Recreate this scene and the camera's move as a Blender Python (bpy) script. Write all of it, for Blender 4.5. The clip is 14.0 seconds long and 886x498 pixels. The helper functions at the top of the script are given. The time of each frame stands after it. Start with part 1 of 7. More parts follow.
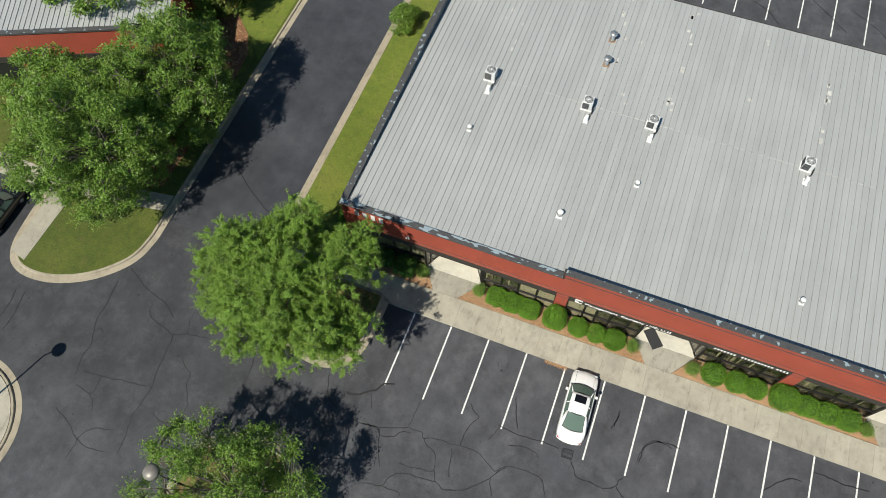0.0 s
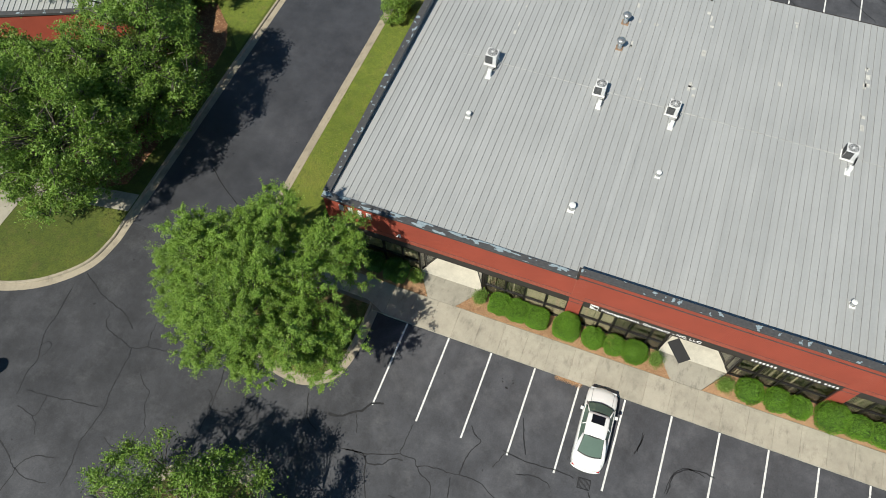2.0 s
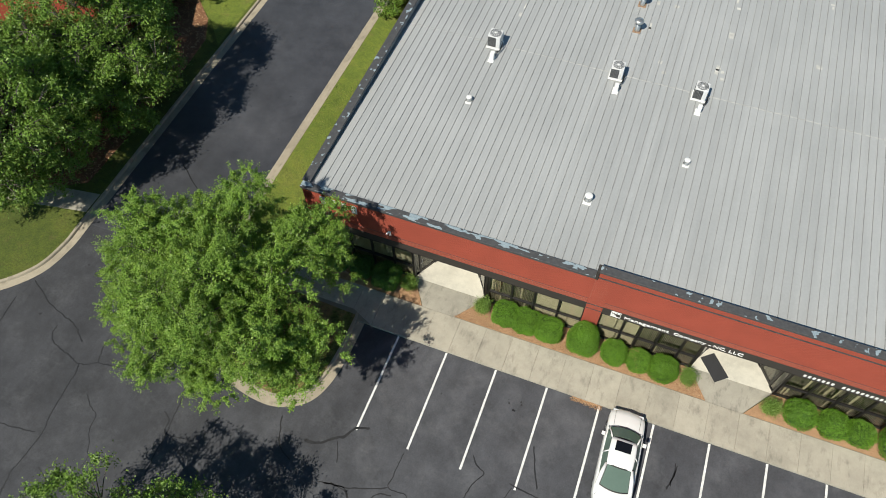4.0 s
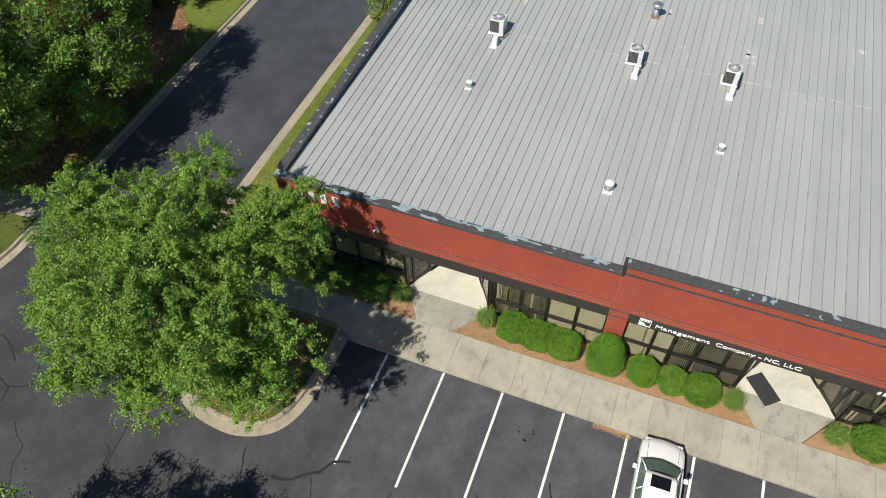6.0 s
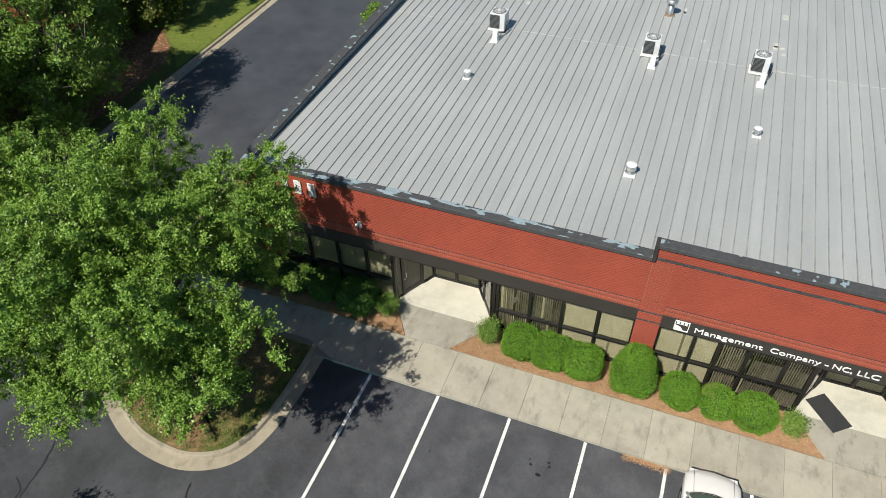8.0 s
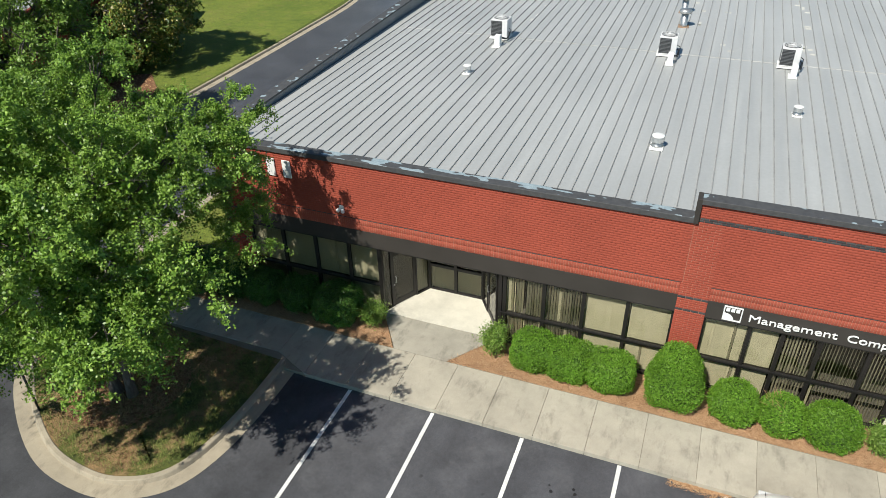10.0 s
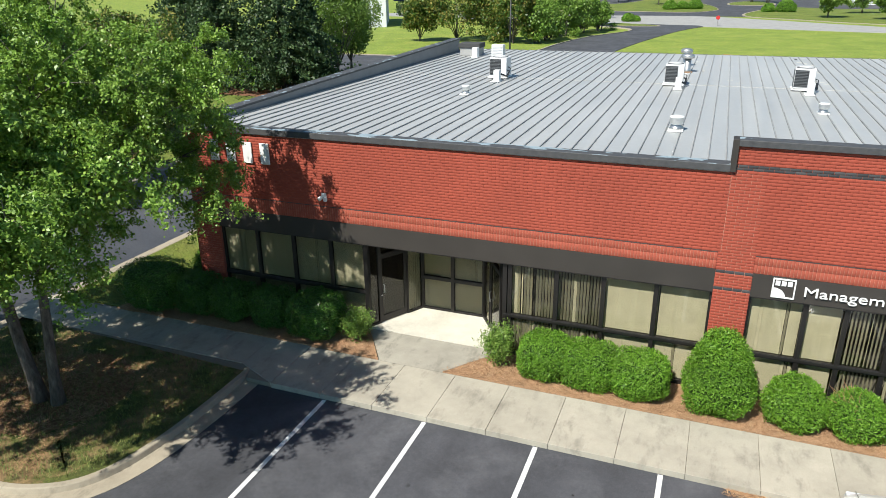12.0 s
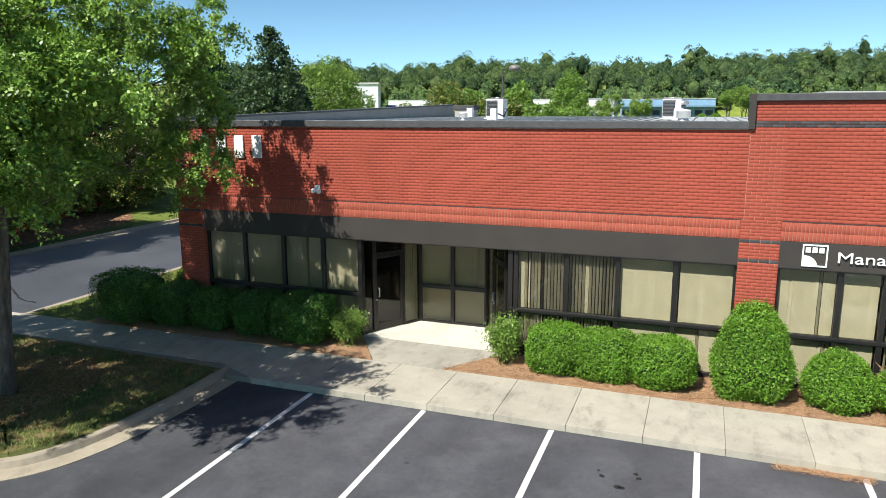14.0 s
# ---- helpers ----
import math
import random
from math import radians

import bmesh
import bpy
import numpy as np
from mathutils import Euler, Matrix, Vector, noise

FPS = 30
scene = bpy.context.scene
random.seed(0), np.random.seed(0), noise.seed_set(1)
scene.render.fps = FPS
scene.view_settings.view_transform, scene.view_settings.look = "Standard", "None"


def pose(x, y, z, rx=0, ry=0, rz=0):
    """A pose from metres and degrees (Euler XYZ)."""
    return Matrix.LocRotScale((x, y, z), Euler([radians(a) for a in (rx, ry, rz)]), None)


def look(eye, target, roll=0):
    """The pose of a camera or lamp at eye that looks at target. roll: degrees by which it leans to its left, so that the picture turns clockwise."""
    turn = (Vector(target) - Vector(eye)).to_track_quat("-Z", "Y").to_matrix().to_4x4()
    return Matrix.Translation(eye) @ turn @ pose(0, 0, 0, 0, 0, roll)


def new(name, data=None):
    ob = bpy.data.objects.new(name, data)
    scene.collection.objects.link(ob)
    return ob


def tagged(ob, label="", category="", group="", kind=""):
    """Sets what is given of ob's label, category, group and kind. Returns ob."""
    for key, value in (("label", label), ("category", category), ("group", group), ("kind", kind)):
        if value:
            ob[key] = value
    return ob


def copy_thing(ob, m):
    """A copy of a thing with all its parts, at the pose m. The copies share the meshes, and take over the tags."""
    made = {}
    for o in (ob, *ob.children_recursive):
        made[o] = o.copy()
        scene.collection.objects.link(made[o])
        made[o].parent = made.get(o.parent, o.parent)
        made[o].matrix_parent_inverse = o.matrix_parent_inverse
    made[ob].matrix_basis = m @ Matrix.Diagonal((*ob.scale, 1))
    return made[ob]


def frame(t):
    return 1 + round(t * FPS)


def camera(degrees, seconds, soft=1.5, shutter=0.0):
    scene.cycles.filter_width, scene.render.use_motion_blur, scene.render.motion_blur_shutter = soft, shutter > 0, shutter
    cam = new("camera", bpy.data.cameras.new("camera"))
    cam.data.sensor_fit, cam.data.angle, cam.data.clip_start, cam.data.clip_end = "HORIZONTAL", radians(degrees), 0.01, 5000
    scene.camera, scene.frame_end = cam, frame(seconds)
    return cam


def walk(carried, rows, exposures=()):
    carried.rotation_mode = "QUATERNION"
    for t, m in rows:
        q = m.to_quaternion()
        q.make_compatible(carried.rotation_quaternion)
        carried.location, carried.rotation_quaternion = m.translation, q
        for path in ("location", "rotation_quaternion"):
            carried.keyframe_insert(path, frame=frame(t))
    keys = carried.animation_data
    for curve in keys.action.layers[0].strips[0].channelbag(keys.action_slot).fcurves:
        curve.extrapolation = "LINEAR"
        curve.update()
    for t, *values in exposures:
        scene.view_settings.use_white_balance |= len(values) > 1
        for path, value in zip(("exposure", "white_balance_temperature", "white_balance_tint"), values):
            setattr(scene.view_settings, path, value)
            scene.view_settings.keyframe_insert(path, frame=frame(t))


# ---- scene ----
cam = camera(64.66, 14.0, soft=0.42)
PATH = [
    (0, 8.5918, -15.3602, 46.1279, 25.9156, 0.7218, 20.9224),
    (0.5, 8.5357, -15.2031, 44.6387, 26.5546, 0.6733, 20.8371),
    (1, 8.4897, -15.0702, 43.1454, 27.2558, 0.6435, 20.7714),
    (1.5, 8.4193, -14.9429, 41.6563, 27.9643, 0.6019, 20.7336),
    (2, 8.374, -14.8071, 40.1299, 28.7758, 0.5745, 20.7264),
    (2.5, 8.364, -14.6285, 38.6312, 29.5721, 0.6071, 20.7346),
    (3, 8.3709, -14.4738, 37.1192, 30.46, 0.65, 20.7804),
    (5.5, 8.4544, -13.7432, 29.5374, 36.3318, 0.9176, 20.9764),
    (6, 8.4311, -13.6555, 28.0199, 37.8348, 0.9729, 20.9717),
    (6.5, 8.4535, -13.611, 26.492, 39.586, 1.0064, 21.0033),
    (7, 8.4892, -13.5838, 24.9568, 41.4737, 1.0194, 20.9824),
    (7.5, 8.5291, -13.5518, 23.4123, 43.5569, 1.0532, 21.0217),
    (8, 8.5453, -13.5117, 21.8432, 45.7412, 1.0535, 21.0209),
    (10.5, 8.5371, -13.2338, 14.094, 59.0516, 1.0295, 21.1914),
    (11, 8.4916, -13.1726, 12.5365, 62.4938, 0.9142, 21.1316),
    (11.5, 8.4504, -13.1051, 11.1036, 66.0753, 0.7282, 21.1523),
    (12, 8.3914, -13.0581, 10.0131, 68.7031, 0.6157, 21.1459),
    (12.5, 8.2809, -13.025, 8.9808, 71.2826, 0.533, 21.0374),
    (13, 8.1437, -13.0122, 7.9517, 73.9889, 0.3779, 20.8286),
    (13.5, 8.0312, -12.977, 6.9054, 76.945, 0.2527, 20.5471),
    (14, 7.9885, -12.9651, 6.2765, 78.7943, 0.1836, 20.296),
]
walk(cam, [(t, pose(x, y, z, rx, ry, rz)) for t, x, y, z, rx, ry, rz in PATH],
     [(0.0, 0.12, 6460, 7), (6.0, 0.12, 6440, 8), (9.0, 0.22, 6380, 8), (11.0, 0.38, 6280, 8), (12.5, 0.60, 6180, 9), (13.0, 0.67, 6190, 9), (14.0, 0.64, 6200, 10)])

# ---- daylight ----
SUN_FROM = Vector((-0.27, -0.75, 1.0)).normalized()
world = bpy.data.worlds.new("sky")
scene.world = world
world.use_nodes = True
wn = world.node_tree.nodes
sky = wn.new("ShaderNodeTexSky")
sky.sky_type = 'NISHITA'
sky.sun_disc = False
sky.sun_elevation = math.asin(SUN_FROM.z)
sky.sun_rotation = math.atan2(SUN_FROM.x, SUN_FROM.y)
sky.air_density, sky.dust_density, sky.ozone_density = 0.56, 0.05, 3.0
wn["Background"].inputs["Strength"].default_value = 0.094
tone = wn.new("ShaderNodeMix")
tone.data_type, tone.blend_type = 'RGBA', 'MULTIPLY'
tone.inputs[0].default_value, tone.inputs[7].default_value = 1.0, (1.0, 1.15, 1.0, 1)
world.node_tree.links.new(sky.outputs[0], tone.inputs[6])
world.node_tree.links.new(tone.outputs[2], wn["Background"].inputs["Color"])
sun_data = bpy.data.lights.new("sun", 'SUN')
sun_data.energy, sun_data.angle, sun_data.color = 5.0, radians(0.53), (1.0, 0.94, 0.83)
sun = new("sun", sun_data)
sun.matrix_world = look(SUN_FROM * 100, (0, 0, 0))


# ---- building tools ----
def part(name, bm, material, parent=None, label=""):
    """Links a bmesh (or a mesh) as one object under its thing."""
    if isinstance(bm, bmesh.types.BMesh):
        me = bpy.data.meshes.new(name)
        bm.to_mesh(me)
        bm.free()
    else:
        me = bm
    if material is not None and not me.materials:
        me.materials.append(material)
    ob = new(name, me)
    ob.parent = parent
    if label:
        ob["label"] = label
    return ob


def thing(name, label, category, at=(0, 0, 0), turn=0, group="", kind=""):
    ob = new(name)
    ob.empty_display_size = 0.3
    ob.matrix_basis = pose(at[0], at[1], at[2], 0, 0, turn)
    return tagged(ob, label, category, group, kind)


def structure(name, bm, material, label, category):
    return tagged(part(name, bm, material), label, category, "", "structure")


def box(bm, x0, y0, z0, x1, y1, z1, bevel=0.0, m=None):
    """Adds a box, with bevelled edges if asked, turned by m."""
    vs = [bm.verts.new(p) for p in ((x0, y0, z0), (x1, y0, z0), (x1, y1, z0), (x0, y1, z0),
                                    (x0, y0, z1), (x1, y0, z1), (x1, y1, z1), (x0, y1, z1))]
    fs = [bm.faces.new([vs[i] for i in q]) for q in ((3, 2, 1, 0), (4, 5, 6, 7), (0, 1, 5, 4),
                                                     (1, 2, 6, 5), (2, 3, 7, 6), (3, 0, 4, 7))]
    if bevel:
        es = list({e for f in fs for e in f.edges})
        r = bmesh.ops.bevel(bm, geom=es, offset=bevel, segments=2, affect='EDGES', profile=0.5)
        vs = list({v for f in r["faces"] for v in f.verts} | {v for v in vs if v.is_valid})
    if m is not None:
        bmesh.ops.transform(bm, matrix=m, verts=vs)
    return bm


def solid(*dims, bevel=0.0):
    return box(bmesh.new(), *dims, bevel=bevel)


def lathe(bm, rings, seg=20, at=(0, 0, 0), cap=True):
    """Turns (radius, height) rings round the upright axis."""
    rows = []
    for r, z in rings:
        rows.append([bm.verts.new((at[0] + r * math.cos(2 * math.pi * i / seg), at[1] + r * math.sin(2 * math.pi * i / seg), at[2] + z))
                     for i in range(seg)])
    for a, b in zip(rows, rows[1:]):
        for i in range(seg):
            bm.faces.new((a[i], a[(i + 1) % seg], b[(i + 1) % seg], b[i])).smooth = True
    if cap:
        bm.faces.new(rows[-1])
        bm.faces.new(list(reversed(rows[0])))
    return bm


def tube(bm, pts, radii, seg=7):
    """A tapered tube along points."""
    pts = [Vector(p) for p in pts]
    rows = []
    for i, p in enumerate(pts):
        d = (pts[min(i + 1, len(pts) - 1)] - pts[max(i - 1, 0)]).normalized()
        u = d.cross(Vector((0.13, 0.29, 0.95)) if abs(d.z) < 0.9 else Vector((1, 0, 0))).normalized()
        v = d.cross(u)
        rows.append([bm.verts.new(p + radii[i] * (u * math.cos(2 * math.pi * k / seg) + v * math.sin(2 * math.pi * k / seg))) for k in range(seg)])
    for a, b in zip(rows, rows[1:]):
        for k in range(seg):
            bm.faces.new((a[k], a[(k + 1) % seg], b[(k + 1) % seg], b[k])).smooth = True
    bm.faces.new(rows[-1])
    bm.faces.new(list(reversed(rows[0])))
    return bm


def slab(outline, z0, z1):
    """A flat plate with an outline in plan."""
    bm = bmesh.new()
    lo = [bm.verts.new((x, y, z0)) for x, y in outline]
    hi = [bm.verts.new((x, y, z1)) for x, y in outline]
    bm.faces.new(hi)
    bm.faces.new(list(reversed(lo)))
    n = len(outline)
    for i in range(n):
        bm.faces.new((lo[i], lo[(i + 1) % n], hi[(i + 1) % n], hi[i]))
    bmesh.ops.recalc_face_normals(bm, faces=bm.faces)
    return bm


def smooth_line(pts, closed=False, steps=6):
    """Points of a smooth curve through the given ones."""
    pts = [Vector(p).to_2d() for p in pts]
    n, out = len(pts), []
    for i in range(n if closed else n - 1):
        p = [pts[(i + k) % n] if closed else pts[min(max(i + k, 0), n - 1)] for k in (-1, 0, 1, 2)]
        for s in range(steps):
            u = s / steps
            out.append(0.5 * (2 * p[1] + (p[2] - p[0]) * u + (2 * p[0] - 5 * p[1] + 4 * p[2] - p[3]) * u * u + (3 * p[1] - p[0] - 3 * p[2] + p[3]) * u ** 3))
    if not closed:
        out.append(pts[-1])
    return out


def sweep(line, profile, closed=False):
    """A profile of (sideways, up) swept along a line in plan; sideways is to its left."""
    bm, rows, n = bmesh.new(), [], len(line)
    for i, p in enumerate(line):
        a, b = (line[i - 1], line[(i + 1) % n]) if closed else (line[max(i - 1, 0)], line[min(i + 1, n - 1)])
        d = (b - a).normalized()
        side = Vector((-d.y, d.x))
        rows.append([bm.verts.new((*(p + side * s), z)) for s, z in profile])
    for i in range(n if closed else n - 1):
        a, b = rows[i], rows[(i + 1) % n]
        for k in range(len(profile)):
            bm.faces.new((a[k], b[k], b[(k + 1) % len(profile)], a[(k + 1) % len(profile)]))
    if not closed:
        bm.faces.new(rows[0])
        bm.faces.new(list(reversed(rows[-1])))
    bmesh.ops.recalc_face_normals(bm, faces=bm.faces)
    return bm


def fast_mesh(name, verts, quads, material):
    """A mesh from arrays of vertices and of faces with equal corner counts."""
    me = bpy.data.meshes.new(name)
    k = quads.shape[1]
    me.vertices.add(len(verts))
    me.vertices.foreach_set("co", np.ascontiguousarray(verts, dtype=np.float32).ravel())
    me.loops.add(len(quads) * k)
    me.loops.foreach_set("vertex_index", np.ascontiguousarray(quads, dtype=np.int32).ravel())
    me.polygons.add(len(quads))
    me.polygons.foreach_set("loop_start", np.arange(0, len(quads) * k, k, dtype=np.int32))
    me.update(calc_edges=True)
    me.materials.append(material)
    return me


# ---- materials ----
def nodes_of(name):
    m = bpy.data.materials.new(name)
    m.use_nodes = True
    t = m.node_tree
    return m, t, t.nodes["Principled BSDF"]


def N(t, kind, **sets):
    n = t.nodes.new("ShaderNode" + kind)
    for k, v in sets.items():
        n.inputs[k].default_value = v
    return n


def L(t, a, b):
    t.links.new(a, b)


def noise_at(t, scale, detail=4.0, rough=0.55, stretch=None, local=False):
    """Noise in world metres (or in the thing's own), with a stretch."""
    co = N(t, "TexCoord").outputs["Object"] if local else N(t, "NewGeometry").outputs["Position"]
    if stretch:
        mp = N(t, "Mapping", Scale=stretch)
        L(t, co, mp.inputs["Vector"])
        co = mp.outputs[0]
    n = N(t, "TexNoise", Scale=scale, Detail=detail, Roughness=rough)
    L(t, co, n.inputs["Vector"])
    return n.outputs["Fac"]


def ramp(t, fac, stops):
    r = N(t, "ValToRGB")
    r.color_ramp.elements[0].position, r.color_ramp.elements[0].color = stops[0][0], (*stops[0][1], 1)
    r.color_ramp.elements[1].position, r.color_ramp.elements[1].color = stops[-1][0], (*stops[-1][1], 1)
    for pos, col in stops[1:-1]:
        e = r.color_ramp.elements.new(pos)
        e.color = (*col, 1)
    L(t, fac, r.inputs[0])
    return r.outputs[0]


def mixed(t, fac, a, b, how='MIX'):
    m = t.nodes.new("ShaderNodeMix")
    m.data_type, m.blend_type = 'RGBA', how
    for sock, v in ((m.inputs[0], fac), (m.inputs[6], a), (m.inputs[7], b)):
        if isinstance(v, bpy.types.NodeSocket):
            L(t, v, sock)
        else:
            sock.default_value = v if isinstance(v, (int, float)) else (*v, 1)
    return m.outputs[2]


def grey(v):
    return (v, v, v)


def bumped(t, bsdf, height, strength, distance):
    b = N(t, "Bump", Strength=strength, Distance=distance)
    L(t, height, b.inputs["Height"])
    L(t, b.outputs[0], bsdf.inputs["Normal"])


def plain(name, col, rough=0.6, metal=0.0, var=0.12, scale=1.5, fine=40.0, bump=0.15, dist=0.004, stretch=None, local=False):
    """Paint, metal, plastic: one colour with soft stains and fine grain."""
    m, t, b = nodes_of(name)
    n1 = noise_at(t, scale, 5, 0.6, stretch, local)
    n2 = noise_at(t, fine, 3, 0.6, None, local)
    c = ramp(t, n1, ((0.3, tuple(v * (1 - var) for v in col)), (0.7, tuple(min(v * (1 + var), 1) for v in col))))
    c = mixed(t, 0.35 * var / 0.12 if var < 0.3 else 0.8, c, ramp(t, n2, ((0.35, grey(0.82)), (0.65, grey(1.0)))), 'MULTIPLY')
    L(t, c, b.inputs["Base Color"])
    L(t, ramp(t, n1, ((0.3, grey(max(rough - 0.07, 0.02))), (0.7, grey(min(rough + 0.07, 1))))), b.inputs["Roughness"])
    b.inputs["Metallic"].default_value = metal
    if bump:
        bumped(t, b, n2, bump, dist)
    return m


def asphalt_material(name, k, worn_amount, rough=0.82):
    m, t, b = nodes_of(name)
    big = noise_at(t, 0.16, 6, 0.62)
    mid = noise_at(t, 0.9, 5, 0.65)
    fine = noise_at(t, 55, 3, 0.7)
    c = ramp(t, big, [(p, tuple(v * k for v in q)) for p, q in ((0.32, (0.055, 0.057, 0.065)), (0.52, (0.069, 0.071, 0.080)), (0.72, (0.087, 0.088, 0.097)))])
    c = mixed(t, 0.45, c, ramp(t, mid, ((0.3, grey(0.78)), (0.5, grey(1.05)), (0.72, grey(1.28)))), 'MULTIPLY')
    c = mixed(t, 0.85, c, ramp(t, fine, ((0.3, grey(0.62)), (0.55, grey(1.0)), (0.75, grey(1.35)))), 'MULTIPLY')
    blot = noise_at(t, 0.42, 7, 0.72)
    c = mixed(t, 0.7, c, ramp(t, blot, ((0.32, grey(0.62)), (0.5, grey(1.0)), (0.68, grey(1.36)))), 'MULTIPLY')
    c = mixed(t, 0.5, c, ramp(t, noise_at(t, 11, 4, 0.7), ((0.32, grey(0.78)), (0.5, grey(1.0)), (0.68, grey(1.25)))), 'MULTIPLY')
    worn = noise_at(t, 0.8, 6, 0.7, (0.8, 0.42, 1))
    c = mixed(t, worn_amount, c, ramp(t, worn, ((0.34, grey(0.74)), (0.5, grey(1.0)), (0.64, grey(1.24)), (0.74, grey(1.5)))), 'MULTIPLY')
    spots = ramp(t, noise_at(t, 1.7, 2, 0.5), ((0.72, grey(0)), (0.78, grey(1))))
    c = mixed(t, spots, c, (0.026, 0.027, 0.030))
    # pale wear and dried spills
    pale = mixed(t, 1.0, ramp(t, noise_at(t, 0.62, 7, 0.68), ((0.50, grey(0.0)), (0.68, grey(1.0)))), ramp(t, noise_at(t, 6.0, 5, 0.75), ((0.36, grey(0.25)), (0.62, grey(1.0)))), 'MULTIPLY')
    faded = mixed(t, 0.48 if name == "asphalt" else 0.12, c, (0.145, 0.148, 0.158))
    c = mixed(t, pale, c, faded)
    # newer seal coat round the mouth of the driveway, worn off outward
    geo = N(t, "NewGeometry")
    reach = t.nodes.new("ShaderNodeVectorMath")
    reach.operation = 'DISTANCE'
    reach.inputs[1].default_value = (-19.0, 1.0, 0.0)
    L(t, geo.outputs["Position"], reach.inputs[0])
    ragged = t.nodes.new("ShaderNodeMath")
    ragged.operation = 'MULTIPLY_ADD'
    L(t, noise_at(t, 0.25, 5, 0.6), ragged.inputs[0])
    ragged.inputs[1].default_value = 9.0
    L(t, reach.outputs["Value"], ragged.inputs[2])
    part_way = t.nodes.new("ShaderNodeMapRange")
    part_way.inputs["From Min"].default_value, part_way.inputs["From Max"].default_value = 17.0, 25.0
    part_way.inputs["To Min"].default_value, part_way.inputs["To Max"].default_value = 0.0, 1.0
    L(t, ragged.outputs[0], part_way.inputs["Value"])
    if name == "asphalt":
        c = mixed(t, 1.0, c, ramp(t, part_way.outputs[0], ((0.0, grey(0.68)), (1.0, grey(1.0)))), 'MULTIPLY')
    L(t, c, b.inputs["Base Color"])
    b.inputs["Roughness"].default_value = rough
    if name == "sealed_asphalt":
        # pale bluish sheen added to brighten the smooth coat at grazing view
        b.inputs["Sheen Weight"].default_value, b.inputs["Sheen Roughness"].default_value = 0.30, 0.45
        b.inputs["Sheen Tint"].default_value = (0.80, 0.84, 0.95, 1)
    bumped(t, b, fine, 0.5, 0.006)
    return m


def concrete_material(name, col, stain=0.35, streaks=True):
    m, t, b = nodes_of(name)
    big = noise_at(t, 0.55, 6, 0.65)
    mid = noise_at(t, 3.2, 5, 0.6)
    fine = noise_at(t, 90, 2, 0.6)
    c = ramp(t, big, ((0.28, tuple(v * 0.78 for v in col)), (0.5, col), (0.75, tuple(min(v * 1.12, 1) for v in col))))
    if streaks:
        dark = ramp(t, noise_at(t, 1.7, 7, 0.70, (1.7, 0.7, 1.0)), ((0.53, grey(1.0)), (0.66, grey(1 - stain * 0.6)), (0.78, grey(1 - stain))))
        c = mixed(t, 1.0, c, dark, 'MULTIPLY')
    c = mixed(t, 0.6, c, ramp(t, mid, ((0.3, grey(0.86)), (0.7, grey(1.06)))), 'MULTIPLY')
    c = mixed(t, 0.6, c, ramp(t, fine, ((0.3, grey(0.8)), (0.7, grey(1.1)))), 'MULTIPLY')
    info = N(t, "ObjectInfo")
    c = mixed(t, 1.0, c, ramp(t, info.outputs["Random"], ((0, grey(0.92)), (1, grey(1.05)))), 'MULTIPLY')
    L(t, c, b.inputs["Base Color"])
    b.inputs["Roughness"].default_value = 0.88
    bumped(t, b, mixed(t, 0.5, mid, fine), 0.25, 0.006)
    return m


def brick_material(name, lo, mid, hi):
    m, t, b = nodes_of(name)
    geo, info = N(t, "NewGeometry"), N(t, "ObjectInfo")
    add = N(t, "Math")
    L(t, geo.outputs["Random Per Island"], add.inputs[0])
    L(t, info.outputs["Random"], add.inputs[1])
    fr = N(t, "Math")
    fr.operation = 'FRACT'
    L(t, add.outputs[0], fr.inputs[0])
    c = ramp(t, fr.outputs[0], ((0.0, lo), (0.5, mid), (1.0, hi)))
    c = mixed(t, 0.7, c, ramp(t, noise_at(t, 70, 4, 0.7), ((0.3, grey(0.75)), (0.7, grey(1.12)))), 'MULTIPLY')
    c = mixed(t, 0.8, c, ramp(t, noise_at(t, 0.7, 5, 0.6), ((0.3, grey(0.86)), (0.7, grey(1.08)))), 'MULTIPLY')
    L(t, c, b.inputs["Base Color"])
    b.inputs["Roughness"].default_value = 0.86
    bumped(t, b, noise_at(t, 120, 3, 0.7), 0.35, 0.004)
    return m


def leaf_material(name, dark, mid, light, through_col, shine=0.42, amount=0.3):
    m, t, b = nodes_of(name)
    geo = N(t, "NewGeometry")
    c = ramp(t, geo.outputs["Random Per Island"], ((0.0, dark), (0.55, mid), (1.0, light)))
    c = mixed(t, 0.8, c, ramp(t, noise_at(t, 0.9, 3, 0.5), ((0.3, grey(0.72)), (0.7, grey(1.2)))), 'MULTIPLY')
    L(t, c, b.inputs["Base Color"])
    b.inputs["Roughness"].default_value = shine
    b.inputs["Specular IOR Level"].default_value = 0.32
    tr = N(t, "BsdfTranslucent", Color=(*through_col, 1))
    mx = N(t, "MixShader", Fac=amount)
    L(t, b.outputs[0], mx.inputs[1])
    L(t, tr.outputs[0], mx.inputs[2])
    L(t, mx.outputs[0], t.nodes["Material Output"].inputs["Surface"])
    return m


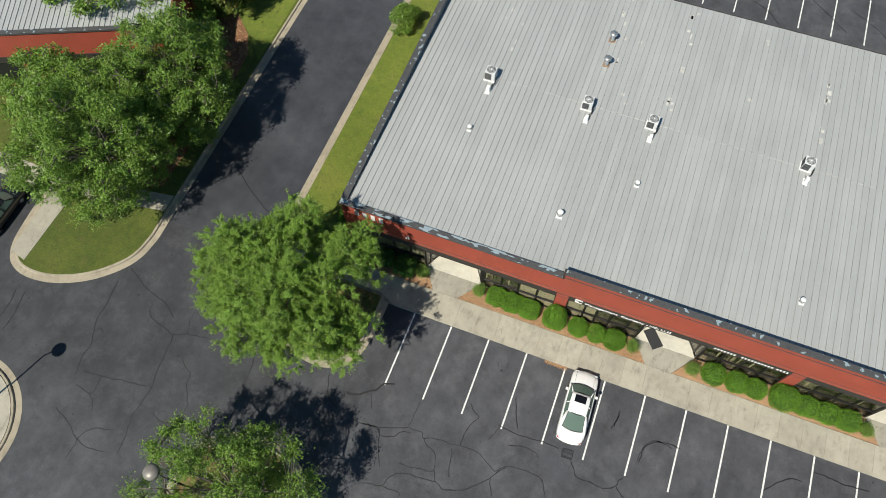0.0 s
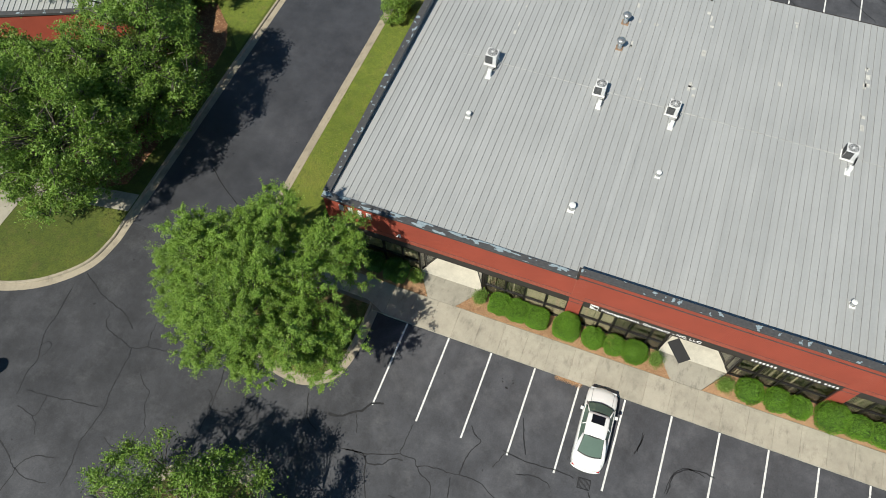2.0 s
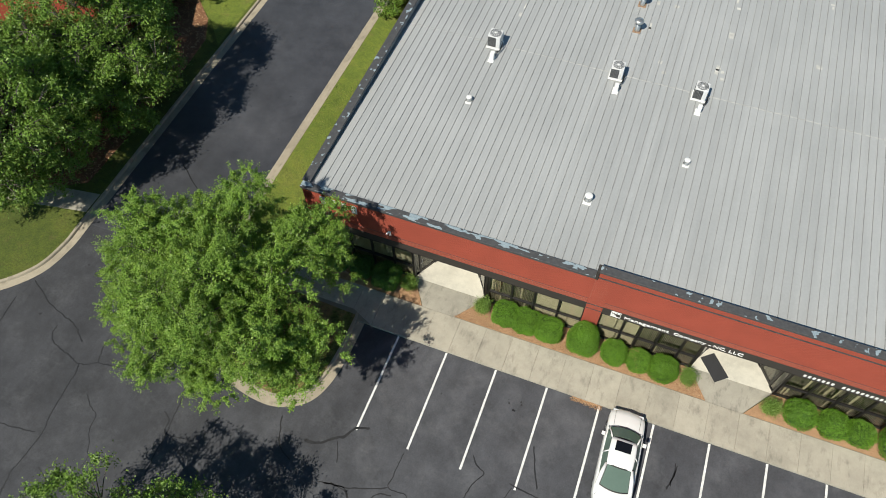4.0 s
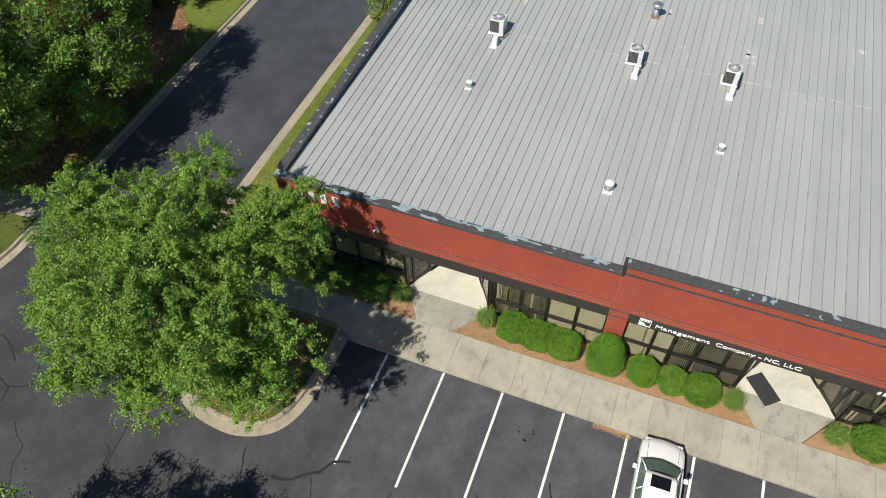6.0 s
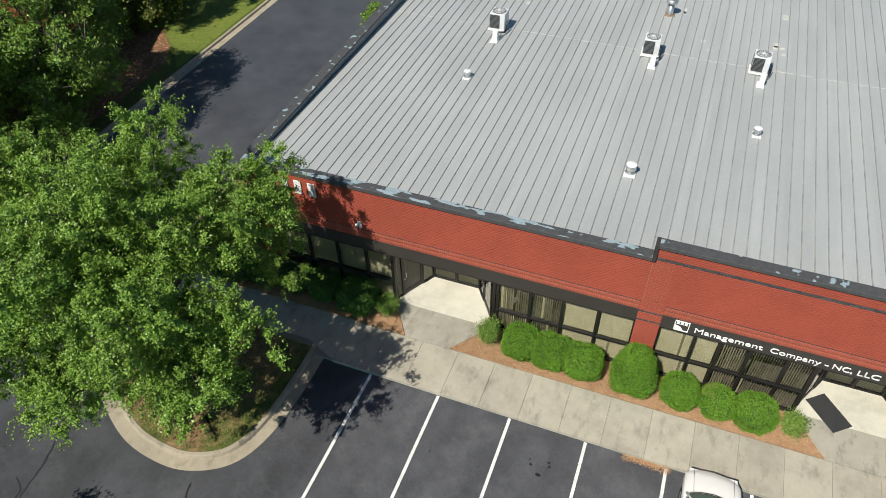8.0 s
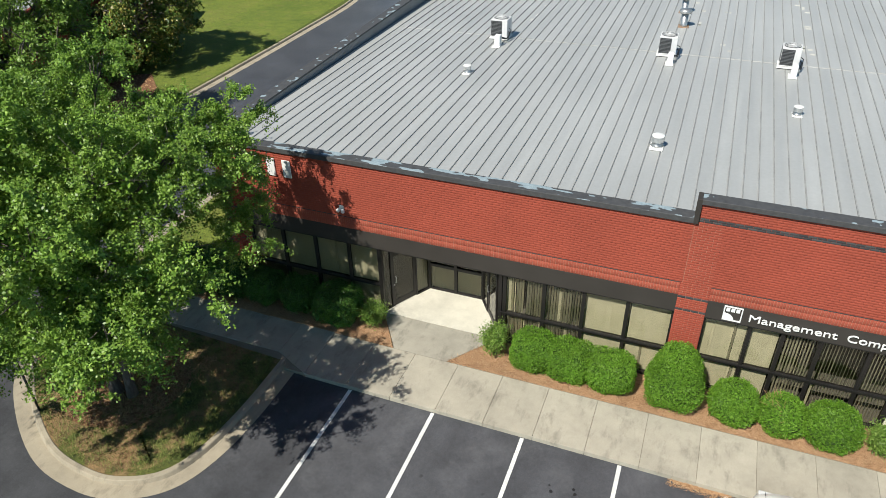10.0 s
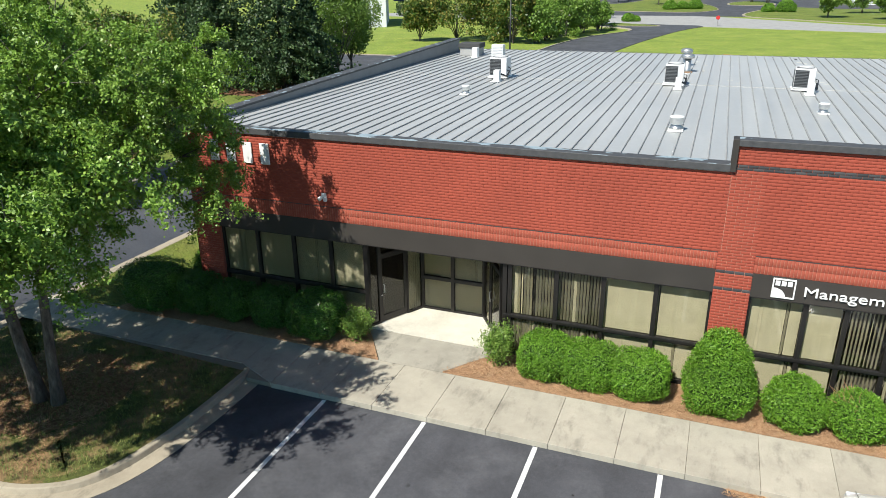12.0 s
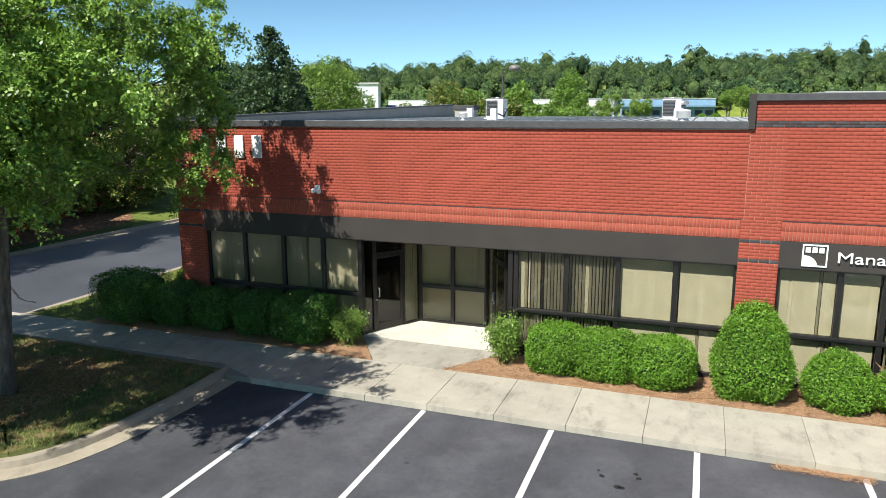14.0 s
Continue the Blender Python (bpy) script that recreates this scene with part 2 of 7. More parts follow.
def grass_material(name, k):
    m, t, b = nodes_of(name)
    big = noise_at(t, 0.22, 6, 0.65)
    mid = noise_at(t, 2.3, 5, 0.7)
    fine = noise_at(t, 38, 4, 0.75)
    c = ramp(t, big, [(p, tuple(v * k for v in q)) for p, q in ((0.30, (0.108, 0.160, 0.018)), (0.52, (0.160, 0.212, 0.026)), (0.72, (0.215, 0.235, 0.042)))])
    c = mixed(t, 0.9, c, ramp(t, mid, ((0.28, grey(0.7)), (0.5, grey(1.0)), (0.75, (1.25, 1.12, 0.95)))), 'MULTIPLY')
    c = mixed(t, 0.95, c, ramp(t, fine, ((0.3, grey(0.5)), (0.52, grey(1.0)), (0.75, grey(1.5)))), 'MULTIPLY')
    bare = ramp(t, noise_at(t, 1.1, 6, 0.75), ((0.54, grey(0.0)), (0.72, grey(0.7))))
    c = mixed(t, bare, c, tuple(v * k for v in (0.215, 0.190, 0.055)))
    c = mixed(t, 0.85, c, ramp(t, noise_at(t, 9, 5, 0.75), ((0.34, grey(0.62)), (0.5, grey(1.0)), (0.68, grey(1.35)))), 'MULTIPLY')
    L(t, c, b.inputs["Base Color"])
    b.inputs["Roughness"].default_value = 0.9
    bumped(t, b, fine, 0.9, 0.03)
    return m


def worn_grass_material():
    m, t, b = nodes_of("worn_grass")
    big = noise_at(t, 0.55, 6, 0.7)
    fine = noise_at(t, 30, 4, 0.75)
    c = ramp(t, big, ((0.36, (0.055, 0.082, 0.013)), (0.46, (0.105, 0.120, 0.024)), (0.53, (0.225, 0.155, 0.068)), (0.66, (0.300, 0.178, 0.086))))
    c = mixed(t, 0.8, c, ramp(t, noise_at(t, 4.5, 5, 0.75), ((0.34, grey(0.5)), (0.5, grey(1.0)), (0.66, grey(1.4)))), 'MULTIPLY')
    c = mixed(t, 0.95, c, ramp(t, fine, ((0.3, grey(0.5)), (0.52, grey(1.0)), (0.75, grey(1.4)))), 'MULTIPLY')
    L(t, c, b.inputs["Base Color"])
    b.inputs["Roughness"].default_value = 0.92
    bumped(t, b, fine, 0.9, 0.03)
    return m


def straw_material(name="pine_straw", col=(0.43, 0.255, 0.140)):
    m, t, b = nodes_of(name)
    a = noise_at(t, 26, 5, 0.8, (1, 3.2, 1))
    c2 = noise_at(t, 26, 5, 0.8, (3.2, 1, 1))
    f = mixed(t, 0.5, a, c2)
    c = ramp(t, f, ((0.36, tuple(v * 0.42 for v in col)), (0.5, col), (0.66, tuple(min(v * 1.55, 1) for v in col))))
    c = mixed(t, 0.8, c, ramp(t, noise_at(t, 1.6, 4, 0.6), ((0.3, grey(0.75)), (0.7, grey(1.12)))), 'MULTIPLY')
    L(t, c, b.inputs["Base Color"])
    b.inputs["Roughness"].default_value = 0.93
    bumped(t, b, f, 1.0, 0.03)
    return m


def roof_material():
    m, t, b = nodes_of("roof_metal")
    big = noise_at(t, 0.16, 5, 0.6)
    streak = noise_at(t, 1.0, 5, 0.65, (2.4, 0.12, 1))
    c = ramp(t, big, ((0.3, (0.41, 0.418, 0.415)), (0.7, (0.465, 0.472, 0.468))))
    c = mixed(t, 0.7, c, ramp(t, streak, ((0.3, grey(0.90)), (0.7, grey(1.05)))), 'MULTIPLY')
    c = mixed(t, 0.5, c, ramp(t, noise_at(t, 9, 5, 0.7), ((0.3, grey(0.88)), (0.7, grey(1.06)))), 'MULTIPLY')
    info = N(t, "ObjectInfo")
    c = mixed(t, 1.0, c, ramp(t, info.outputs["Random"], ((0, grey(0.96)), (1, grey(1.03)))), 'MULTIPLY')
    L(t, c, b.inputs["Base Color"])
    L(t, ramp(t, streak, ((0.3, grey(0.42)), (0.7, grey(0.56)))), b.inputs["Roughness"])
    b.inputs["Metallic"].default_value = 0.15
    bumped(t, b, noise_at(t, 2.2, 3, 0.5, (1, 0.35, 1)), 0.06, 0.03)
    return m


def cap_material(name, stretch, low):
    """Dark coping paint that has flaked to pale blue-grey patches."""
    m, t, b = nodes_of(name)
    n = noise_at(t, 2.2, 2.2, 0.5, stretch)
    up = N(t, "SeparateXYZ")
    L(t, N(t, "NewGeometry").outputs["Normal"], up.inputs[0])
    f = ramp(t, n, ((low, grey(0)), (low + 0.012, grey(1))))
    f = mixed(t, 1.0, f, ramp(t, up.outputs["Z"], ((0.55, grey(0.0)), (0.8, grey(1.0)))), 'MULTIPLY')
    base = ramp(t, noise_at(t, 7, 4, 0.6), ((0.3, (0.052, 0.052, 0.055)), (0.7, (0.082, 0.081, 0.082))))
    pale = ramp(t, noise_at(t, 12, 4, 0.6), ((0.3, (0.20, 0.26, 0.30)), (0.7, (0.33, 0.40, 0.43))))
    L(t, mixed(t, f, base, pale), b.inputs["Base Color"])
    b.inputs["Roughness"].default_value = 0.6
    return m


def glass_material(name, tint, gloss_rough=0.02):
    """Tinted window glass: clear through, with mirror gloss by angle."""
    m, t, b = nodes_of(name)
    t.nodes.remove(b)
    tr = N(t, "BsdfTransparent", Color=(*tint, 1))
    gl = N(t, "BsdfGlossy", Roughness=gloss_rough, Color=(0.9, 0.92, 0.95, 1))
    face = N(t, "LayerWeight", Blend=0.5)
    pw = N(t, "Math")
    pw.operation = 'POWER'
    L(t, face.outputs["Facing"], pw.inputs[0])
    pw.inputs[1].default_value = 4.0
    fr = N(t, "Math")
    fr.operation = 'MULTIPLY_ADD'
    L(t, pw.outputs[0], fr.inputs[0])
    fr.inputs[1].default_value, fr.inputs[2].default_value = 0.75, 0.035
    wave = N(t, "Bump", Strength=0.03, Distance=0.02)
    L(t, noise_at(t, 1.6, 2, 0.5), wave.inputs["Height"])
    L(t, wave.outputs[0], gl.inputs["Normal"])
    mx = N(t, "MixShader")
    L(t, fr.outputs[0], mx.inputs[0])
    L(t, tr.outputs[0], mx.inputs[1])
    L(t, gl.outputs[0], mx.inputs[2])
    L(t, mx.outputs[0], t.nodes["Material Output"].inputs["Surface"])
    return m


def bark_material():
    m, t, b = nodes_of("bark")
    a = noise_at(t, 9, 5, 0.7, (1, 1, 0.25))
    c = ramp(t, a, ((0.3, (0.050, 0.042, 0.036)), (0.55, (0.140, 0.120, 0.100)), (0.75, (0.26, 0.23, 0.195))))
    L(t, c, b.inputs["Base Color"])
    b.inputs["Roughness"].default_value = 0.92
    bumped(t, b, a, 0.9, 0.03)
    return m


ASPHALT = asphalt_material("asphalt", 0.91, 0.65)
SEALED = asphalt_material("sealed_asphalt", 0.78, 0.3, 0.40)
WALK = concrete_material("pavement_concrete", (0.415, 0.383, 0.310), 0.42)
APRON = concrete_material("apron_concrete", (0.37, 0.345, 0.285), 0.5)
CURB = concrete_material("curb_concrete", (0.380, 0.330, 0.248), 0.45)
LANDING = concrete_material("landing_concrete", (0.64, 0.605, 0.51), 0.12, False)
PAINT = plain("road_paint", (0.72, 0.72, 0.70), 0.7, 0, 0.18, 3.0, 30, 0.3)
SEAL = plain("crack_seal", (0.018, 0.018, 0.020), 0.55, 0, 0.2, 3.0, 30, 0.2)
BRICK = brick_material("red_brick", (0.348, 0.0675, 0.0385), (0.356, 0.069, 0.039), (0.364, 0.0705, 0.040))
SOLDIER = brick_material("soldier_brick", (0.345, 0.074, 0.043), (0.362, 0.079, 0.046), (0.380, 0.085, 0.050))
DARK_BRICK = brick_material("dark_brick", (0.040, 0.038, 0.040), (0.058, 0.056, 0.058), (0.085, 0.080, 0.080))
MORTAR = plain("mortar", (0.30, 0.080, 0.052), 0.95, 0, 0.2, 4.0, 60, 0.4)
PALE_MORTAR = plain("pale_mortar", (0.43, 0.19, 0.13), 0.95, 0, 0.2, 4.0, 60, 0.4)
FASCIA = plain("bronze_fascia", (0.041, 0.035, 0.030), 0.68, 0, 0.12, 1.2, 30, 0.08)
FRAME = plain("bronze_frame", (0.018, 0.016, 0.015), 0.42, 0.1, 0.15, 2.0, 40, 0.05)
CAP_FRONT = cap_material("coping_front", (0.55, 1.5, 1.5), 0.535)
CAP_SPOT = cap_material("coping_spotted", (1.3, 1.3, 1.3), 0.62)
ROOF = roof_material()
WHITE_METAL = plain("white_metal", (0.78, 0.78, 0.76), 0.45, 0.0, 0.06, 3.0, 40, 0.05)
GALV = plain("galvanised_metal", (0.55, 0.55, 0.54), 0.38, 0.8, 0.15, 4.0, 40, 0.05)
DARK_METAL = plain("dark_metal", (0.03, 0.03, 0.032), 0.5, 0.3, 0.15, 4.0, 40, 0.05)
GLASS = glass_material("bronze_glass", (0.74, 0.73, 0.66))
BLIND = plain("beige_blind", (0.70, 0.665, 0.53), 0.8, 0, 0.08, 3.0, 60, 0.05)
ROOM = plain("room_grey", (0.16, 0.15, 0.14), 0.9, 0, 0.1, 1.0, 20, 0.1)
# same grass at 0.52: tree shade on the driveway lawn put into its colour
SHADED_GRASS = grass_material("grass", 0.52)
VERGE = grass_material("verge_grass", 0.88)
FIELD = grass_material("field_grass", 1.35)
WORN = worn_grass_material()
STRAW = straw_material()
LITTER = straw_material("leaf_litter", (0.200, 0.095, 0.048))
EARTH = straw_material("bare_earth", (0.42, 0.20, 0.09))
BARK = bark_material()
SHADE_LEAF = leaf_material("shade_tree_leaf", (0.092, 0.174, 0.024), (0.166, 0.285, 0.038), (0.300, 0.430, 0.084), (0.32, 0.50, 0.05), 0.40, 0.16)
OAK_LEAF = leaf_material("oak_leaf", (0.088, 0.168, 0.022), (0.145, 0.255, 0.036), (0.250, 0.370, 0.078), (0.28, 0.40, 0.06), 0.42, 0.17)
BOX_LEAF = leaf_material("box_leaf", (0.055, 0.135, 0.009), (0.122, 0.262, 0.018), (0.215, 0.380, 0.046), (0.18, 0.36, 0.02), 0.46, 0.14)
# glossy hedge leaf, its green darkened to hold the tree's shade
SHADED_HEDGE_LEAF = leaf_material("shaded_hedge_leaf", (0.026, 0.078, 0.009), (0.066, 0.170, 0.020), (0.150, 0.290, 0.052), (0.12, 0.26, 0.02), 0.30, 0.08)
DARK_LEAF = leaf_material("dark_leaf", (0.026, 0.052, 0.020), (0.055, 0.098, 0.036), (0.125, 0.185, 0.078), (0.06, 0.11, 0.03), 0.42, 0.18)
NANDINA_LEAF = leaf_material("nandina_leaf", (0.09, 0.17, 0.025), (0.19, 0.32, 0.055), (0.36, 0.49, 0.12), (0.2, 0.32, 0.06), 0.4, 0.3)
WILLOW_LEAF = leaf_material("willow_leaf", (0.110, 0.190, 0.030), (0.190, 0.290, 0.055), (0.290, 0.390, 0.110), (0.30, 0.45, 0.08), 0.55, 0.35)
MAGNOLIA_LEAF = leaf_material("magnolia_leaf", (0.040, 0.085, 0.016), (0.105, 0.180, 0.030), (0.340, 0.270, 0.070), (0.16, 0.22, 0.03), 0.4, 0.2)


# ---- ground ----
def hill(x, y):
    """Height of the land: level near by, rising into wooded hills far behind."""
    d = max(0.0, math.hypot(x * 0.8, y) - 400 if y > 0 else 0.0)
    rise = 47 * (1 - math.exp(-d / 150))
    gentle = 0.012 * min(max(y - 180.0, 0.0), 220.0)
    return -0.04 + gentle + 0.74 * rise * (1.0 + 0.04 * math.sin(x * 0.011 + 1.2) + 0.05 * math.sin(x * 0.031))


def ground_sheet():
    bm = bmesh.new()
    xs = [-3000, -1200, -600] + [-420 + 30 * i for i in range(29)] + [600, 1200, 3000]
    ys = [-3000, -800, -200, -60, 0, 60, 120, 180] + [200 + 25 * i for i in range(18)] + [800, 1500, 3500]
    grid = [[bm.verts.new((x, y, hill(x, y))) for x in xs] for y in ys]
    for a, b in zip(grid, grid[1:]):
        for i in range(len(xs) - 1):
            bm.faces.new((a[i], a[i + 1], b[i + 1], b[i])).smooth = True
    return bm


structure("ground", ground_sheet(), FIELD, "open mown grass land that rises to wooded hills", "ground")


def asphalt_sheet(rects):
    bm = bmesh.new()
    for x0, y0, x1, y1 in rects:
        box(bm, x0, y0, -0.2, x1, y1, 0.0)
    return bm


structure("road", asphalt_sheet(((-75, -60, 70, 0.3), (-75, 0.3, -30.2, 2.0), (-21, 46, 70, 57), (-11.5, 28.7, 70, 46))),
          ASPHALT, "grey worn asphalt parking lot", "asphalt")
structure("driveway", asphalt_sheet(((-21, 0.3, -11.5, 46),)), SEALED, "dark freshly sealed asphalt driveway beside the building", "asphalt")


LANE_L = smooth_line(((-60, 76), (-34, 76), (-21, 76.5), (-16.8, 79.5), (-16.2, 88), (-15.6, 100), (-13.4, 113.5), (-9.0, 126), (-9.5, 133), (-16, 139)))
LANE_R = smooth_line(((-4.5, 57), (-6.4, 66), (-6.2, 78), (-5.5, 92), (-3.0, 112), (0.6, 132), (4, 143)))
structure("lane", slab([tuple(p) for p in LANE_L] + [(-20, 152), (3, 146)] + [tuple(p) for p in reversed(LANE_R)] + [(-21, 56), (-22, 46), (-28, 54), (-42, 60), (-60, 64)], -0.1, 0.022), ASPHALT,
          "dark asphalt lane that runs back beside the field", "road")
structure("cross_road", slab(((-260, 260), (-60, 205), (-20, 193), (7, 178), (37, 148), (120, 118), (300, 60), (300, 44), (120, 103), (35, 132.5), (3, 143), (-14, 149), (-60, 164), (-260, 225)), -0.3, 0.02), concrete_material("cross_road_grey", (0.335, 0.330, 0.315), 0.2, False), "pale grey cross road behind the field", "road")

# gutter pan, curb face, rounded top, back
CURB_PROFILE = ((-0.46, -0.1), (-0.46, 0.012), (-0.02, 0.004), (0.02, 0.12), (0.045, 0.142), (0.16, 0.145), (0.18, 0.13), (0.18, -0.1))


def lawn(name, line, material, label, category, top=0.125):
    """A raised bed inside a curb line (to the line's left)."""
    inner, n = [], len(line)
    for i, p in enumerate(line):
        d = (line[min(i + 1, n - 1)] - line[max(i - 1, 0)]).normalized()
        inner.append((p.x - d.y * 0.1, p.y + d.x * 0.1))
    bm = slab(inner, -0.1, top)
    return structure(name, bm, material, label, category)


ISLAND = smooth_line(((-11.45, 1.0), (-11.2, -0.9), (-10.2, -2.7), (-8.7, -4.05), (-6.9, -5.1), (-5.3, -5.42), (-4.2, -5.3), (-3.2, -4.7), (-2.7, -3.6), (-2.5, -1.8), (-2.5, 0.6)))
structure("curb_1", sweep(ISLAND, CURB_PROFILE), CURB, "weathered tan concrete curb and gutter round the tree island", "curb")
lawn("lawn_1", ISLAND + [Vector((-2.7, 0.6)), Vector((-11.4, 0.62))], WORN, "thin worn grass with bare earth under the tree", "grass")
DRIVE_R = smooth_line(((-11.45, 60), (-11.45, 40), (-11.45, 24), (-11.45, 10), (-11.45, 1.0)), steps=4)
structure("curb_6", sweep(list(reversed(LANE_L)), CURB_PROFILE), CURB, "pale concrete curb along the rear lane", "curb")
structure("curb_2", sweep([p for p in DRIVE_R if p.y < 29], CURB_PROFILE), CURB, "weathered concrete curb along the driveway", "curb")
structure("lawn_2", slab(((-11.35, 2.25), (-6.6, 2.25), (-6.6, 28.6), (-11.35, 28.6)), -0.1, 0.125), VERGE, "narrow strip of mown grass beside the building", "grass")
MEDIAN = smooth_line(((-30.0, 0.8), (-29.9, -3.0), (-29.5, -5.6), (-28.2, -6.75), (-25.8, -6.7), (-23.2, -5.55), (-21.2, -3.6), (-20.55, -1.6), (-20.5, 1.0), (-20.5, 12), (-20.5, 30), (-21.2, 42), (-25, 47), (-45, 50)))
structure("curb_3", sweep(MEDIAN, CURB_PROFILE), CURB, "tan concrete curb round the lawn by the driveway", "curb")
lawn("lawn_3", MEDIAN + [Vector((-75, 50)), Vector((-75, 0.8))], SHADED_GRASS, "mown lawn beside the driveway, coloured darker for the shade of large trees", "grass")
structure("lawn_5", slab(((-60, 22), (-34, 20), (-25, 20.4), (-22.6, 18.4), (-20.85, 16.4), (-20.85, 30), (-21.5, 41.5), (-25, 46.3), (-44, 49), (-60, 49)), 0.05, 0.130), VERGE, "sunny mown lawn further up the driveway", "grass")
structure("pavement_2", slab(((-60, -0.6), (-29.7, -0.6), (-20.75, 0.9), (-20.75, 2.3), (-29.7, 1.0), (-60, 1.0)), 0.0, 0.15), WALK, "pale concrete footpath across the lawn", "pavement")
structure("pavement_3", slab(((-29.75, -5.9), (-28.3, -6.3), (-28.1, -0.6), (-29.75, -0.6)), 0.0, 0.15), WALK, "pale concrete strip beside the parking bay", "pavement")
structure("mulch_2", slab([(x, y) for x, y in ((-28, 2.6), (-24.5, 1.4), (-22.0, 2.8), (-21.7, 12), (-22.0, 16.6), (-23.0, 18.6), (-25, 20.5), (-29, 18), (-30, 8))], 0.05, 0.14), LITTER,
          "brown leaf litter under the large trees", "mulch")
ROUND = [Vector((-26.2 + 4.6 * math.cos(a), -18.2 + 4.6 * math.sin(a))) for a in [2 * math.pi * i / 48 for i in range(48)]]
structure("curb_4", sweep(ROUND, CURB_PROFILE, True), CURB, "round concrete curb of the lamp island", "curb")
structure("island_paving", slab([(-26.2 + (p.x + 26.2) * 0.95, -18.2 + (p.y + 18.2) * 0.95) for p in ROUND], 0.0, 0.12), WALK, "pale concrete fill of the lamp island", "pavement")
SOUTH = smooth_line(((-9.6, -14.2), (-8.6, -12.7), (-6.4, -11.9), (-3.9, -12.2), (-2.3, -13.8), (-2.0, -17), (-2.0, -30), (-9.8, -30), (-9.9, -17)), True)
SOUTH.reverse()
structure("curb_5", sweep(SOUTH, CURB_PROFILE, True), CURB, "concrete curb round the planted island in the lot", "curb")
lawn("lawn_4", SOUTH, WORN, "worn grass of the island in the lot", "grass")

# ---- concrete pavement: separate slabs with open joints, a curb face in front ----
pavement = structure("pavement_1", slab(((-11.4, 0.66), (-2.5, 0.30), (-2.4, 0.03), (40.4, 0.03), (40.4, 2.0), (-11.4, 2.2)), -0.1, 0.130), plain("joint_dirt", (0.24, 0.215, 0.165), 0.95), "concrete pavement along the storefronts", "pavement")
PITCH = 1.477


def paving_slab(width):
    bm = solid(0.004, 0.0, -0.15, width - 0.004, 2.02, 0.0, bevel=0.006)
    return bm


slab_mesh = None
for i in range(-1, 28):
    x0 = -0.147 + PITCH * i
    ob = part("slab", paving_slab(PITCH) if slab_mesh is None else slab_mesh, WALK, pavement)
    slab_mesh = ob.data
    ob.location = (x0, 0.0, 0.152)
for i in range(8):
    w = 1.30
    x1 = -1.63 - w * i
    bm = bmesh.new()
    vs = [(x1 - w + 0.006, 0.60), (x1 - 0.006, 0.60 if i else 0.02), (x1 - 0.006, 2.06), (x1 - w + 0.006, 2.12)]
    part("slab", slab(vs, 0.07, 0.152 - 0.001 * i), WALK, pavement)


def entry_pad(x, label):
    """Sloping concrete apron and the clean landing of one entrance; x is the entrance's middle."""
    bm = bmesh.new()
    ring = [(x - 1.0, 2.03, 0.150), (x + 0.82, 2.03, 0.150), (x + 2.05, 3.58, 0.185), (x - 2.05, 3.58, 0.185)]
    hi = [bm.verts.new(p) for p in ring]
    lo = [bm.verts.new((p[0], p[1], 0.0)) for p in ring]
    bm.faces.new(hi)
    for i in range(4):
        bm.faces.new((lo[i], lo[(i + 1) % 4], hi[(i + 1) % 4], hi[i]))
    structure("apron", bm, APRON, label, "pavement")
    structure("landing", slab(((x - 2.1, 3.585), (x + 2.1, 3.585), (x + 2.05, 3.75), (x + 0.95, 5.42), (x - 1.12, 5.42), (x - 2.12, 3.75)), 0.0, 0.205), LANDING,
              "clean pale concrete landing in front of the glass doors", "pavement")


ENTRIES = (1.56, 16.86, 32.1)
for ex in ENTRIES:
    entry_pad(ex, "stained sloping concrete apron before the entrance")


def bed_sheet(outline, height, seed):
    """Loose straw heaped between the pavement and the wall."""
    x0, x1 = min(p[0] for p in outline), max(p[0] for p in outline)
    bm = slab(outline, 0.02, 0.10)
    bmesh.ops.triangulate(bm, faces=[f for f in bm.faces if f.normal.z > 0.9])
    top = [f for f in bm.faces if f.normal.z > 0.9]
    bmesh.ops.subdivide_edges(bm, edges=list({e for f in top for e in f.edges}), cuts=5, use_grid_fill=True)
    for v in bm.verts:
        if v.co.z > 0.09:
            n = noise.noise(Vector((v.co.x * 1.3 + seed, v.co.y * 1.3, 0)))
            v.co.z = height + 0.035 * n + 0.02 * noise.noise(Vector((v.co.x * 5, v.co.y * 5, seed)))
    return bm


beds = (((-8.9, 2.1), (0.5, 2.06), (-0.5, 3.56), (-5.5, 3.56), (-8.6, 3.9)), ((2.42, 2.06), (15.85, 2.06), (14.8, 3.56), (3.62, 3.56)),
        ((17.74, 2.06), (31.05, 2.06), (30.0, 3.56), (18.95, 3.56)), ((32.95, 2.06), (40.2, 2.06), (40.2, 3.56), (34.2, 3.56)))
for k, b in enumerate(beds):
    structure("mulch_bed", bed_sheet(b, 0.165, k * 7.3), STRAW, "orange-brown pine straw bed along the wall", "mulch")
structure("mulch_side", slab(((-7.9, 3.9), (-6.5, 3.6), (-6.5, 28), (-7.4, 28), (-7.2, 12)), 0.05, 0.14), STRAW, "pine straw strip along the side wall", "mulch")


def straw_ring(cx, cy, r, seed):
    pts = [(cx + r * (1 + 0.18 * noise.noise(Vector((math.cos(a) * 1.3, math.sin(a) * 1.3, seed)))) * math.cos(a), cy + r * math.sin(a) * (1 + 0.2 * noise.noise(Vector((math.sin(a), math.cos(a), seed)))))
           for a in [2 * math.pi * i / 28 for i in range(28)]]
    return slab(pts, 0.05, 0.137)


